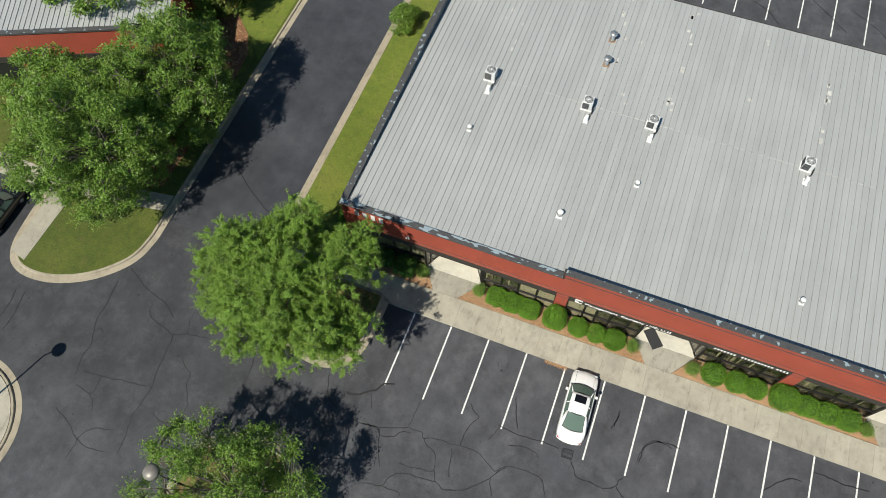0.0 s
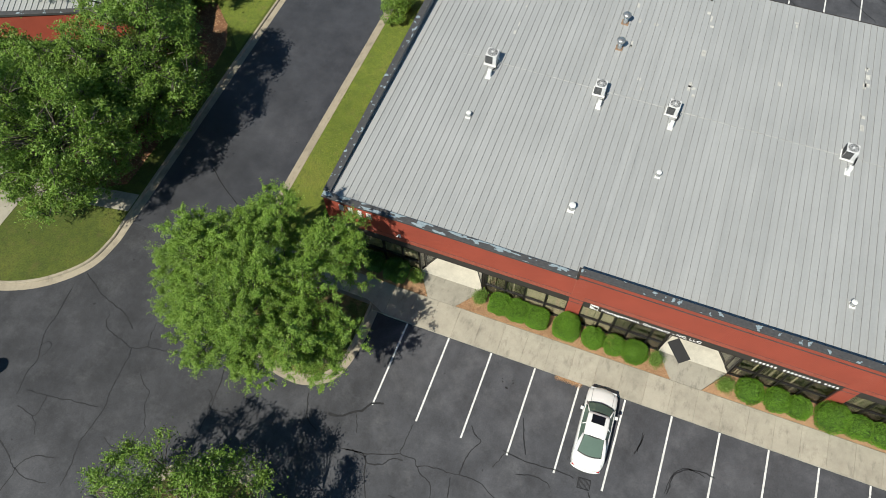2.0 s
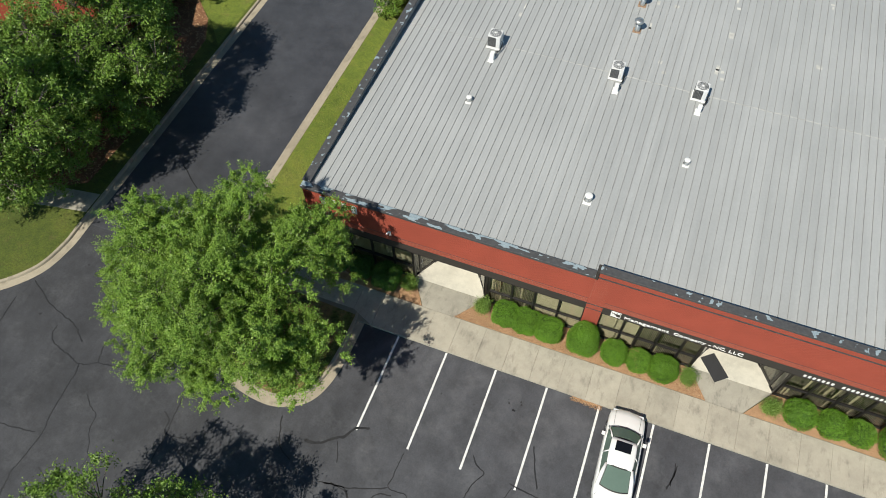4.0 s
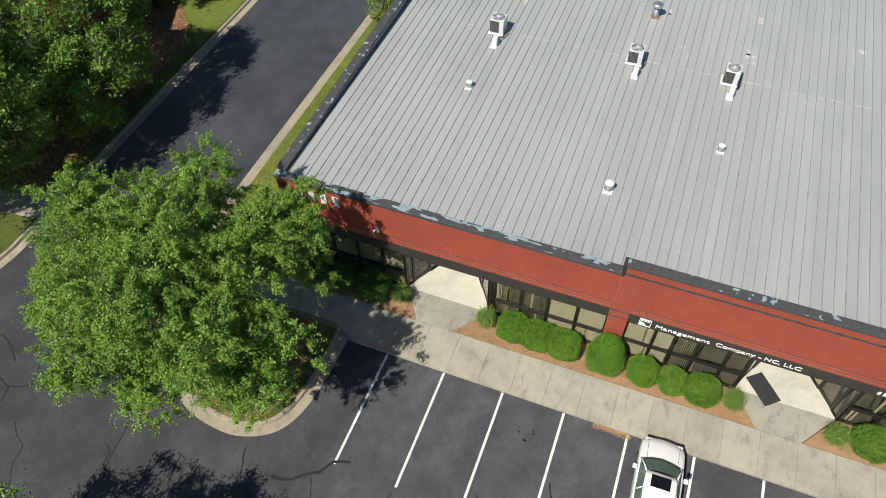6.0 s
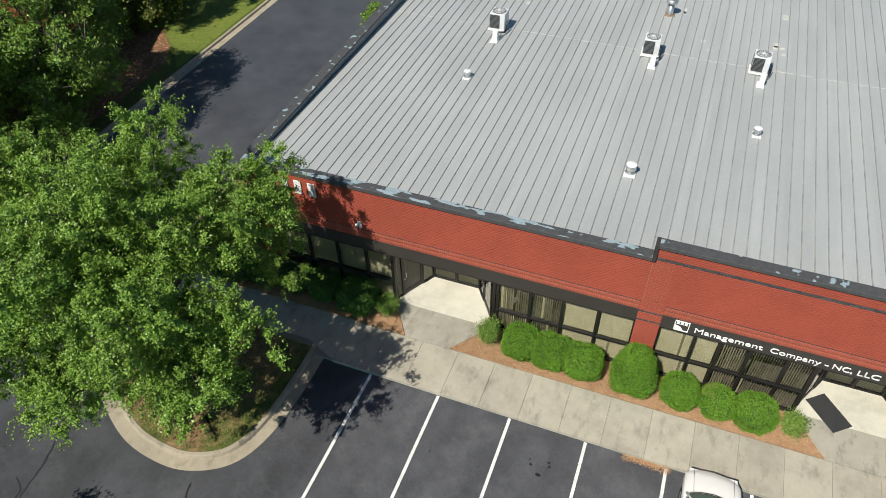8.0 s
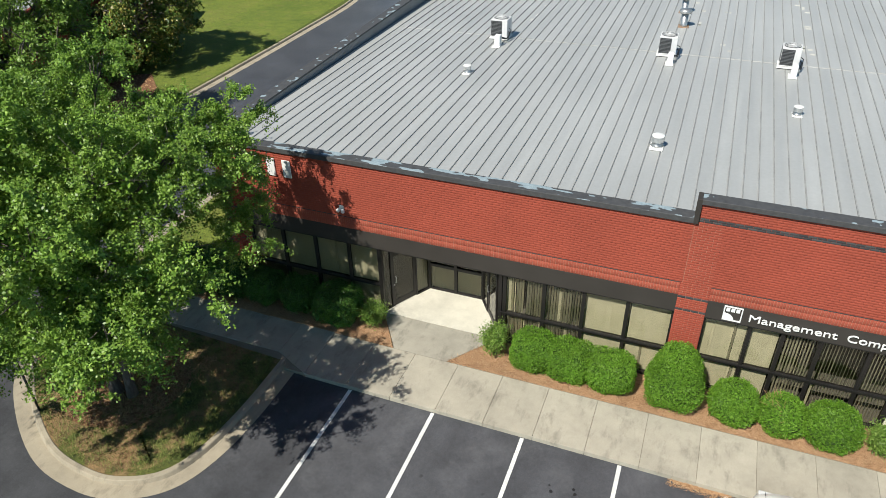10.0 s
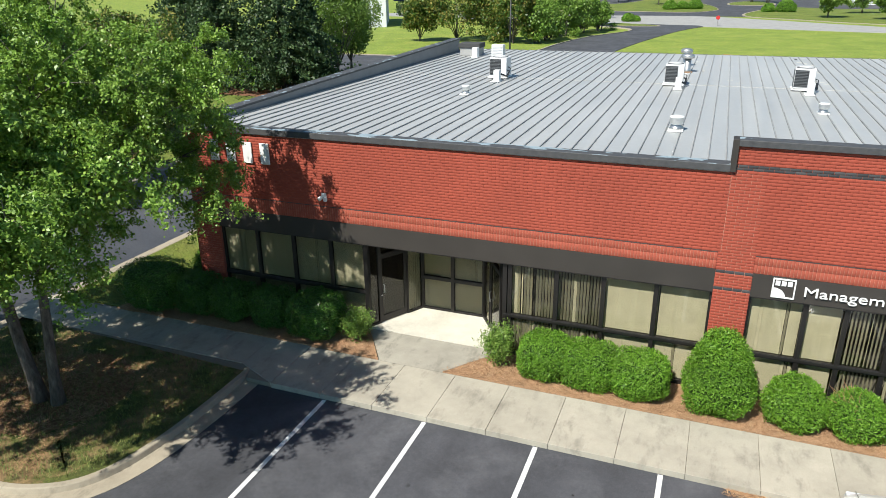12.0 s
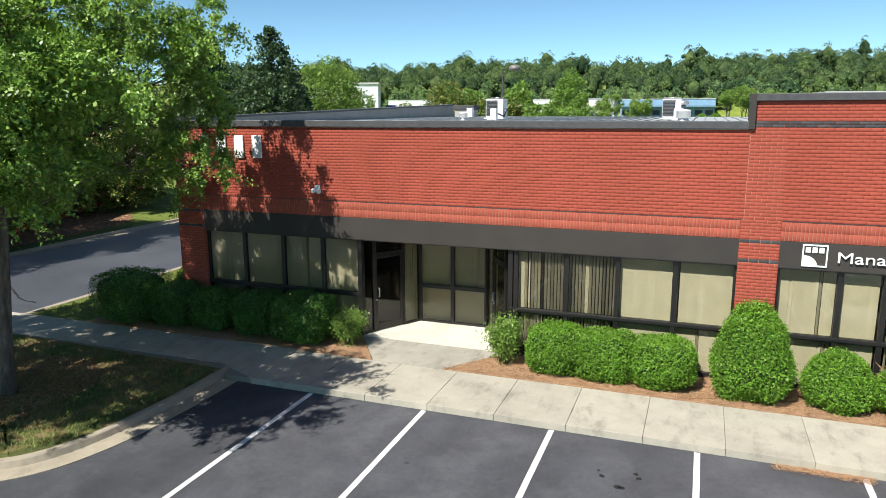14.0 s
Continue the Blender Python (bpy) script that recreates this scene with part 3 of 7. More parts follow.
structure("mulch_ring", straw_ring(-6.6, -2.2, 1.9, 3.0), LITTER, "brown straw and leaf litter round the tree trunks", "mulch")


def drift():
    """A thin ragged drift of straw washed against the curb."""
    rng = random.Random(77)
    out = [(9.62 + 0.06 * i, -0.015 - (0.03 + 0.13 * math.sin(math.pi * min(1.0, i / 23)) ** 0.7) * rng.uniform(0.45, 1.1)) for i in range(24)]
    return slab([(9.58, -0.004), *out, (11.06, -0.004)], 0.0, 0.014)


structure("straw_drift", drift(), STRAW, "thin drift of pine straw against the curb", "mulch")

# ---- painted bay lines and crack seal ----
line_mesh = None
for i in range(12):
    ob = structure("bay_line", solid(-0.055, -5.47, 0.0, 0.055, -0.02, 0.004) if line_mesh is None else line_mesh, PAINT, "worn white painted parking bay line", "parking line")
    line_mesh = ob.data
    ob.location.x = 2.743 * i
for i in range(6):
    ob = structure("bay_line", line_mesh, PAINT, "white painted parking bay line of the opposite row", "parking line")
    ob.location = (2.743 * i - 1.2, -13.6, 0)
for i in range(8):
    ob = structure("bay_line", line_mesh, PAINT, "white painted parking bay line behind the building", "parking line")
    ob.location = (12.8 + 2.743 * i, 41.2, 0)


def crack(*pts, width=0.105, seed=0):
    """A wandering line of black crack filler on the asphalt."""
    line = smooth_line(pts, steps=7)
    n = len(line)
    out = []
    for i, p in enumerate(line):
        d = (line[min(i + 1, n - 1)] - line[max(i - 1, 0)]).normalized()
        s = Vector((-d.y, d.x))
        j = noise.noise(Vector((p.x * 1.7, p.y * 1.7, seed + 0.5))) * 0.07 + noise.noise(Vector((p.x * 5, p.y * 5, seed))) * 0.05
        w = width * (0.55 + 0.7 * abs(noise.noise(Vector((p.x * 2.3, p.y * 2.3, seed + 9)))))
        if i in (0, n - 1):
            w *= 0.25
        out.append((p + s * (j + w / 2), p + s * (j - w / 2)))
    bm = bmesh.new()
    rows = [[bm.verts.new((a.x, a.y, 0.004)), bm.verts.new((b.x, b.y, 0.004))] for a, b in out]
    for a, b in zip(rows, rows[1:]):
        bm.faces.new((a[0], a[1], b[1], b[0]))
    structure("crack_seal", bm, SEAL, "thin black crack filler line on the asphalt", "crack")
crack((-20.7, -4.0), (-19.3, -4.8), (-18.2, -5.2), (-17.0, -5.5), (-16.2, -6.0), (-15.8, -6.3), width=0.09, seed=1)
crack((-17.7, -5.9), (-17.6, -6.5), (-17.1, -6.9), (-16.0, -7.2), (-15.2, -7.4), (-14.3, -7.0), (-13.5, -6.9), (-12.5, -6.8), width=0.09, seed=2)
crack((-14.6, -5.4), (-14.5, -6.3), (-14.3, -7.0), width=0.07, seed=3)
crack((-15.2, -7.4), (-15.0, -8.0), (-15.0, -8.9), (-14.9, -9.9), (-14.7, -10.7), (-14.6, -11.6), (-14.7, -12.4), (-14.8, -13.0), (-14.7, -13.8), (-14.5, -14.8), (-14.4, -15.8), width=0.09, seed=4)
crack((-21.0, -5.2), (-20.8, -7.1), (-20.8, -8.3), (-20.5, -9.2), (-20.1, -9.9), (-20.2, -10.9), (-20.0, -12.0), (-20.0, -12.3), width=0.09, seed=5)
crack((-20.5, -9.2), (-20.2, -8.8), (-19.9, -9.0), (-19.9, -9.5), (-20.0, -9.8), width=0.07, seed=6)
crack((-19.6, -11.8), (-18.2, -11.7), (-16.7, -11.5), (-14.9, -11.2), width=0.09, seed=7)
crack((-18.2, -11.7), (-18.1, -12.4), (-18.3, -13.0), (-19.5, -12.8), width=0.09, seed=8)
crack((-18.3, -13.0), (-17.8, -13.4), (-17.5, -13.9), width=0.07, seed=9)
crack((-19.9, -14.6), (-18.5, -15.2), (-17.5, -15.8), (-16.5, -16.1), (-15.2, -15.9), width=0.09, seed=10)
crack((-15.6, -14.6), (-16.5, -14.8), (-17.1, -15.2), (-17.3, -15.8), (-17.3, -16.5), (-17.4, -17.2), width=0.09, seed=11)
crack((-13.8, -8.6), (-13.3, -9.0), (-12.7, -9.4), (-12.5, -10.1), (-11.9, -11.0), (-11.7, -11.5), (-11.8, -12.6), (-11.7, -13.4), (-11.7, -14.6), width=0.07, seed=12)
crack((-13.7, -12.6), (-12.9, -12.9), (-12.1, -12.8), width=0.09, seed=13)
crack((-9.3, -6.2), (-9.0, -7.4), (-8.8, -8.9), (-8.7, -10.1), (-8.6, -11.2), width=0.09, seed=14)
crack((-9.5, -8.0), (-9.0, -8.4), (-8.8, -9.0), (-7.5, -8.8), width=0.07, seed=15)
crack((-3.8, -6.1), (-3.5, -6.9), (-3.2, -7.5), (-2.4, -8.0), width=0.09, seed=16)
crack((-2.2, -6.8), (-1.5, -6.7), (-0.8, -6.2), (-0.4, -5.9), (-0.0, -5.4), (0.6, -5.1), width=0.2, seed=17)
crack((-0.6, -6.3), (-0.4, -6.7), (-0.2, -7.3), width=0.07, seed=18)
crack((-0.7, -8.4), (0.3, -8.3), (0.9, -8.5), (1.2, -9.4), (1.8, -10.5), width=0.09, seed=19)
crack((-0.1, -8.2), (0.7, -8.3), (1.1, -8.6), (1.8, -8.4), (2.3, -7.9), (2.9, -7.8), width=0.09, seed=20)
crack((2.7, -5.7), (2.6, -6.4), (2.6, -7.0), (2.6, -7.5), (3.4, -7.5), (3.7, -7.8), (4.1, -8.2), (4.7, -8.4), (5.0, -9.0), (5.0, -9.5), (3.9, -9.7), (2.8, -9.8), width=0.07, seed=21)
crack((-0.4, -8.4), (1.1, -8.1), (2.6, -7.5), width=0.09, seed=22)
crack((5.8, -4.6), (6.2, -5.0), (6.6, -5.3), (6.2, -6.0), (6.1, -6.7), (6.1, -7.4), width=0.09, seed=23)
crack((3.7, -7.8), (4.8, -7.5), (5.6, -7.5), (6.1, -7.4), (7.1, -7.4), (8.2, -7.8), (8.7, -8.1), (9.0, -7.8), (9.4, -7.5), (10.5, -7.4), (11.5, -7.5), (12.0, -8.2), (12.2, -8.5), width=0.07, seed=24)
crack((5.7, -7.7), (5.9, -8.7), (6.1, -9.5), width=0.09, seed=25)
crack((1.1, -11.7), (2.3, -11.5), (2.6, -10.8), (3.0, -10.4), (3.9, -10.2), (5.4, -10.1), (6.1, -10.3), (7.2, -9.9), (8.1, -9.1), (8.5, -8.7), (8.8, -8.2), (9.3, -7.6), width=0.09, seed=26)
crack((2.4, -11.5), (3.5, -11.5), (3.5, -11.8), width=0.07, seed=27)
crack((5.1, -9.4), (5.4, -10.1), width=0.09, seed=28)
crack((8.6, -8.6), (9.0, -9.7), width=0.09, seed=29)
crack((8.1, -5.4), (7.9, -5.9), (7.7, -6.4), width=0.07, seed=30)
crack((8.5, -3.1), (8.8, -4.1), (9.2, -5.1), width=0.09, seed=31)
crack((7.9, -5.3), (9.3, -5.4), (11.4, -5.3), (12.1, -5.3), width=0.09, seed=32)
crack((9.0, -6.3), (9.9, -6.0), (10.7, -6.1), (11.0, -6.3), width=0.07, seed=33)
crack((13.0, -5.8), (13.3, -6.2), (13.7, -6.6), (14.6, -6.6), (15.3, -6.7), (16.1, -6.3), (16.2, -5.9), (16.4, -5.6), width=0.09, seed=34)
crack((16.1, -6.3), (16.5, -6.6), (16.8, -6.8), width=0.09, seed=35)
crack((17.0, -4.4), (17.0, -3.7), (17.3, -3.0), (17.9, -2.6), (18.9, -2.8), width=0.07, seed=36)
crack((15.2, -1.6), (15.1, -2.2), (15.0, -2.7), width=0.09, seed=37)
crack((-26.8, -8.3), (-26.6, -9.6), (-26.5, -11.4), seed=78)
crack((-27.6, -8.3), (-27.3, -9.6), (-27.4, -10.6), seed=79)
crack((17.1, -4.4), (17.3, -3.2), (18.1, -2.6), (19.4, -2.6), seed=86)
crack((15.1, -1.5), (15.1, -2.3), (14.9, -2.9), seed=87)
crack((-17.4, 6.2), (-15.4, 4.8), (-13.7, 3.8), (-12.6, 3.5), seed=89)
crack((27.5, -1.0), (28.6, -1.1), (29.6, -1.1), (30.9, -1.0), seed=91)
crack((24.7, -3.3), (25.9, -2.1), (26.9, -1.9), seed=92)
crack((16.8, 37.7), (18.4, 36.8), (19.5, 35.5), seed=93)
crack((21.8, 39.5), (23.5, 38.0), (25.1, 36.6), seed=94)
crack((25.2, 39.4), (27.2, 38.1), (28.2, 37.1), seed=95)


def blot(x, y, r, seed):
    """A dried oil drip on the asphalt."""
    pts = [(x + r * (1 + 0.4 * noise.noise(Vector((math.cos(a), math.sin(a), seed)))) * math.cos(a), y + r * (1 + 0.4 * noise.noise(Vector((math.sin(a), seed, math.cos(a))))) * math.sin(a))
           for a in [2 * math.pi * i / 14 for i in range(14)]]
    structure("oil_stain", slab(pts, 0.0, 0.0035), SEAL, "small black oil stain in a parking bay", "stain")


blot(6.68, -1.48, 0.05, 0)
blot(7.23, -1.22, 0.045, 1)
blot(7.29, -1.36, 0.05, 2)
blot(6.97, -1.76, 0.06, 3)
blot(7.05, -1.77, 0.05, 4)
blot(6.60, -1.30, 0.03, 5)

# ---- bare orange earth in the field ----
for k, (x, y, r) in enumerate(((-0.9, 73.6, 1.0), (20.6, 66.6, 1.1), (9.0, 88.0, 0.9), (24.0, 79.0, 1.3))):
    rim = [(x + r * (1 + 0.3 * math.sin(3 * a + k) + 0.15 * math.sin(7 * a)) * math.cos(a), y + 0.8 * r * (1 + 0.25 * math.cos(2 * a + k)) * math.sin(a)) for a in [2 * math.pi * i / 24 for i in range(24)]]
    structure("bare_patch_%d" % (k + 1), slab(rim, -0.1, 0.03), EARTH, "bare orange-brown earth in the field", "earth")


# ---- the brick office building ----
WEST, EAST, FRONT, BACK = -6.42, 40.2, 3.5, 28.75
COURSE, BRICK_LEN = 0.0762, 0.2127


def brick_boxes(boxes, depth=0.022):
    """One mesh of chamfered bricks, each (x0, x1, z0, z1), whose faces stand at y = 0."""
    n, c = len(boxes), 0.0012
    b = np.array(boxes)
    x0, x1, z0, z1 = b[:, 0], b[:, 1], b[:, 2], b[:, 3]
    o = np.zeros(n)
    ring = lambda i, y: np.stack([np.stack([x0 + i, o + y, z0 + i], 1), np.stack([x1 - i, o + y, z0 + i], 1),
                                  np.stack([x1 - i, o + y, z1 - i], 1), np.stack([x0 + i, o + y, z1 - i], 1)], 1)
    v = np.concatenate([ring(c, 0.0), ring(0.0, c), ring(0.0, depth)], 1).reshape(-1, 3)
    f = [[0, 1, 2, 3]]
    for r in (0, 4):
        for k in range(4):
            f.append([r + k, r + 4 + k, r + 4 + (k + 1) % 4, r + (k + 1) % 4])
    q = (np.array(f)[None] + 12 * np.arange(n)[:, None, None]).reshape(-1, 4)
    return v, q


def course_bricks(xa, xb, za, zb, joint=0.0088, stand=False, tight=False):
    """Running-bond bricks (or soldiers standing on end) that fill a field of wall."""
    out = []
    if stand:
        rows = max(1, round((zb - za) / 0.2))
        h = (zb - za) / rows
        n = int((xb - xa) / COURSE)
        w = (xb - xa) / n
        for r in range(rows):
            for i in range(n):
                out.append((xa + i * w + joint / 2, xa + (i + 1) * w - joint / 2, za + r * h + 0.001, za + (r + 1) * h - 0.001))
        return out
    n = max(1, round((zb - za) / COURSE))
    h = (zb - za) / n
    for r in range(n):
        shift = BRICK_LEN / 2 if r % 2 else 0.0
        x = xa - shift
        while x < xb - 0.01:
            head = 0.0028 if tight and not any(p < x < p + 1.0 for p in (8.65, 23.95)) else joint
            a, b = max(x, xa) + head / 2, min(x + BRICK_LEN, xb) - head / 2
            if b - a > 0.03:
                out.append((a, b, za + r * h + joint * 0.4, za + (r + 1) * h - joint * 0.4))
            x += BRICK_LEN
    return out


def lay_bricks(wall, boxes, y, material, name="brick", single=None):
    """Bricks on a wall: those inside the stretch single(x, z) as objects of their own, the rest joined."""
    own = [b for b in boxes if single and single((b[0] + b[1]) / 2, (b[2] + b[3]) / 2)][:300]
    mine = set(own)
    rest = [b for b in boxes if b not in mine]
    if rest:
        v, q = brick_boxes(rest)
        v[:, 1] += y
        ob = part(name + "_field", fast_mesh(name, v, q, material), None, wall)
        ob["kind"] = "stuff"
    shared = {}
    for b in own:
        key = (round(b[1] - b[0], 3), round(b[3] - b[2], 3))
        if key not in shared:
            v, q = brick_boxes([(0, key[0], 0, key[1])])
            shared[key] = fast_mesh(name, v, q, material)
        ob = part(name, shared[key], None, wall)
        ob.location = (b[0], y, b[2])


building = thing("office_building", "long low red brick office building with a grey metal roof", "building")


y0, y1 = FRONT + 0.009, FRONT + 0.26
wall_south = part("wall", solid(WEST, y0, 3.49, 8.9, y1, 5.87), MORTAR, building, "red brick front wall")
part("wall", solid(8.9, y0, 3.49, EAST, y1, 6.46), MORTAR, building, "raised red brick front wall")
for xa, xb in ((WEST, -5.5), (8.84, 9.66), (24.1, 24.92), (39.4, EAST)):
    part("pier_core", solid(xa, y0 - 0.02, 0.0, xb, y1, 3.49), MORTAR, building)
for xa, xb in ((8.86, 9.64), (24.12, 24.90)):
    part("pier_mortar", solid(xa, FRONT + 0.0043, 3.495, xb, FRONT + 0.05, 5.855), PALE_MORTAR, building)
fields = []
fields += course_bricks(WEST, 8.90, 3.92, 5.86, tight=True)
fields += course_bricks(8.90, EAST, 3.92, 5.90, tight=True)
fields += course_bricks(8.90, EAST, 6.03, 6.45, tight=True)
for xa, xb in ((WEST, -5.5), (8.84, 9.66), (24.1, 24.92), (39.4, EAST)):
    fields += course_bricks(xa, xb, 3.49, 3.92)
lay_bricks(wall_south, fields, FRONT, BRICK, "brick", lambda x, z: 5.6 < x < 8.2 and 4.2 < z < 6)
lay_bricks(wall_south, course_bricks(8.90, EAST, 5.90, 6.03), FRONT + 0.002, DARK_BRICK, "dark_brick", lambda x, z: x < 16)
soldiers = []
for xa, xb in ((-5.5, 8.84), (9.66, 24.1), (24.92, 39.4)):
    soldiers += course_bricks(xa, xb, 3.49, 3.905, stand=True)
for xa, xb in ((-5.5, 8.84), (9.66, 24.1), (24.92, 39.4)):
    part("soldier_mortar", solid(xa + 0.01, FRONT - 0.0005, 3.495, xb - 0.01, FRONT + 0.03, 3.90), PALE_MORTAR, building)
lay_bricks(wall_south, soldiers, FRONT - 0.006, SOLDIER, "soldier_brick", lambda x, z: -1 < x < 8.84)
for xa, xb in ((WEST, -5.5), (8.84, 9.66), (24.1, 24.92), (39.4, EAST)):
    pier = part("pier", solid(xa + 0.012, FRONT - 0.0165, 0.1, xb - 0.012, FRONT + 0.02, 3.48), PALE_MORTAR, building, "red brick pier")
    lay_bricks(pier, course_bricks(xa, xb, 0.1, 2.97) + course_bricks(xa, xb, 3.05, 3.405), FRONT - 0.022, BRICK, "brick", lambda x, z: 8 < x < 10)
    lay_bricks(pier, course_bricks(xa, xb, 2.97, 3.05) + course_bricks(xa, xb, 3.405, 3.485), FRONT - 0.0195, DARK_BRICK, "dark_brick", lambda x, z: 8 < x < 10)
# side and back walls
part("wall", solid(WEST, FRONT + 0.26, 0.0, WEST + 0.25, BACK, 5.9), plain("brick_side", (0.28, 0.058, 0.032), 0.9, 0, 0.2, 2.0, 30, 0.3), building, "plain red side wall")
part("wall", solid(EAST - 0.25, FRONT + 0.26, 0.0, EAST, BACK, 5.9), BRICK, building)
part("wall", solid(WEST + 0.25, BACK - 0.25, 0.0, EAST - 0.25, BACK, 5.6), BRICK, building)
# drip ledge over the soldier course
for xa, xb in ((-5.5, 8.84), (9.66, 24.1), (24.92, 39.4)):
    part("ledge", solid(xa, FRONT - 0.012, 3.906, xb, FRONT + 0.01, 3.918), DARK_BRICK, building)
# dark fascia band with a metal drip edge
for xa, xb in ((-5.5, 8.84), (9.66, 24.1), (24.92, 39.4)):
    fascia = part("fascia", solid(xa, FRONT - 0.01, 2.90, xb, FRONT + 0.05, 3.485, bevel=0.004), FASCIA, building, "dark bronze metal fascia band")
    part("drip_edge", solid(xa, FRONT - 0.022, 2.885, xb, FRONT + 0.02, 2.903), FRAME, fascia)
    part("soffit", solid(xa, FRONT + 0.05, 2.91, xb, FRONT + 0.25, 2.95), FASCIA, fascia)

# coping on the parapets
def coping(name, x0, y0, x1, y1, z0, z1, material):
    return part(name, solid(x0, y0, z0, x1, y1, z1, bevel=0.012), material, building, "dark metal parapet coping with flaked paint")


part("reglet", solid(WEST, FRONT - 0.03, 5.846, 8.84, FRONT - 0.002, 5.861), plain("reglet_tan", (0.42, 0.36, 0.30), 0.7), building, "pale reglet strip under the coping")
coping("coping", WEST - 0.06, FRONT - 0.07, 8.86, FRONT + 0.33, 5.862, 6.03, CAP_FRONT)
coping("coping", 8.86, FRONT - 0.07, EAST + 0.06, FRONT + 0.33, 6.45, 6.60, CAP_SPOT)
part("coping", solid(8.84, FRONT - 0.072, 5.86, 8.97, FRONT + 0.332, 6.602, bevel=0.01), FASCIA, building, "dark upright end of the raised coping")


def side_parapet():
    """Side parapet whose top climbs slowly to the back."""
    bm = bmesh.new()
    a, b = FRONT + 0.33, BACK - 1.7
    ring = [(WEST - 0.06, a, 5.7), (WEST + 0.30, a, 5.7), (WEST + 0.30, a, 6.03), (WEST - 0.06, a, 6.03)]
    ring2 = [(WEST - 0.06, b, 5.7), (WEST + 0.30, b, 5.7), (WEST + 0.30, b, 6.56), (WEST - 0.06, b, 6.56)]
    A, B = [bm.verts.new(p) for p in ring], [bm.verts.new(p) for p in ring2]
    for i in range(4):
        bm.faces.new((A[i], A[(i + 1) % 4], B[(i + 1) % 4], B[i]))
    bm.faces.new(A)
    bm.faces.new(B)
    bmesh.ops.recalc_face_normals(bm, faces=bm.faces)
    return bm


part("side_parapet", side_parapet(), plain("parapet_grey", (0.27, 0.265, 0.26), 0.7, 0, 0.12, 1.0, 20, 0.1), building, "grey metal clad side parapet")


def side_cap():
    bm = bmesh.new()
    a, b = FRONT + 0.33, BACK - 1.66
    for y, z in ((a, 6.03), (b, 6.56)):
        for x, dz in ((WEST - 0.10, 0.0), (WEST + 0.36, 0.0), (WEST + 0.36, 0.07), (WEST - 0.10, 0.07)):
            bm.verts.new((x, y, z + dz))
    bm.verts.ensure_lookup_table()
    v = bm.verts
    for i in range(4):
        bm.faces.new((v[i], v[(i + 1) % 4], v[4 + (i + 1) % 4], v[4 + i]))
    bm.faces.new(v[0:4])
    bm.faces.new(v[4:8])
    bmesh.ops.recalc_face_normals(bm, faces=bm.faces)
    return bm


part("coping", side_cap(), CAP_SPOT, building, "dark metal coping with a few pale spots")

# ---- standing seam roof ----
roof = part("roof", solid(WEST + 0.3, FRONT + 0.25, 5.55, EAST, BACK, 5.845), ROOF, building, "light grey standing seam metal roof")


def roof_panel(width, length):
    """A flat pan with its folded seam along one edge and a darker strip beside the seam."""
    bm = bmesh.new()
    box(bm, 0, 0, 0, width, length, 0.012)
    box(bm, -0.016, 0.0, 0.004, 0.016, length, 0.052, bevel=0.006)
    n = len(bm.faces)
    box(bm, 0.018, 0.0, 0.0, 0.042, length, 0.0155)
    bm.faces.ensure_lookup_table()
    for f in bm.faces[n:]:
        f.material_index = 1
    return bm


SEAM = 0.41
SEAM_STRIP = plain("seam_strip", (0.28, 0.278, 0.27), 0.8, 0, 0.3, 1.5, 30, 0.2)
panel_a = panel_b = None
for i in range(112):
    x = WEST + 0.42 + SEAM * i
    if x > EAST - 0.35:
        break
    ob = part("roof_panel", roof_panel(SEAM - 0.002, 17.02 - FRONT - 0.31) if panel_a is None else panel_a, ROOF, roof)
    panel_a = ob.data
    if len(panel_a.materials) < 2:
        panel_a.materials.append(SEAM_STRIP)
    ob.location = (x, FRONT + 0.31, 5.852)
    ob = part("roof_panel", roof_panel(SEAM - 0.002, BACK + 0.05 - 16.96) if panel_b is None else panel_b, ROOF, roof)
    panel_b = ob.data
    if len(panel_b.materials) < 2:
        panel_b.materials.append(SEAM_STRIP)
    ob.location = (x, 16.96, 5.862)
part("lap_seam", solid(WEST + 0.4, 16.94, 5.86, EAST - 0.3, 16.985, 5.880), plain("sealant", (0.44, 0.44, 0.425), 0.8, 0, 0.3, 2.0, 20, 0.2), roof, "pale sealed lap across the roof")
part("eave_trim", solid(WEST + 0.3, BACK + 0.05, 5.72, EAST, BACK + 0.13, 5.88), FASCIA, roof, "dark eave gutter at the back edge")

# pale sealed patches along the seams behind the roof units
PATCH = plain("roof_patch", (0.56, 0.55, 0.51), 0.7, 0, 0.2, 3.0, 20, 0.2)
rp = random.Random(5)
for px_, n in ((0.0, 7), (7.15, 9), (11.75, 11), (22.2, 9), (-1.6, 3), (9.0, 3), (17.5, 3)):
    for k in range(n):
        w, d = rp.uniform(0.12, 0.34), rp.uniform(0.12, 0.55)
        x, y = px_ + rp.choice((-0.36, 0.0, 0.05, 0.4)) + rp.uniform(-0.05, 0.05), rp.uniform(17.4, 28.2)
        part("sealant_patch", solid(x, y, 5.868, x + w, y + d, 5.8765), PATCH, roof)

# ---- storefront windows ----
GLASS_Y = FRONT + 0.12


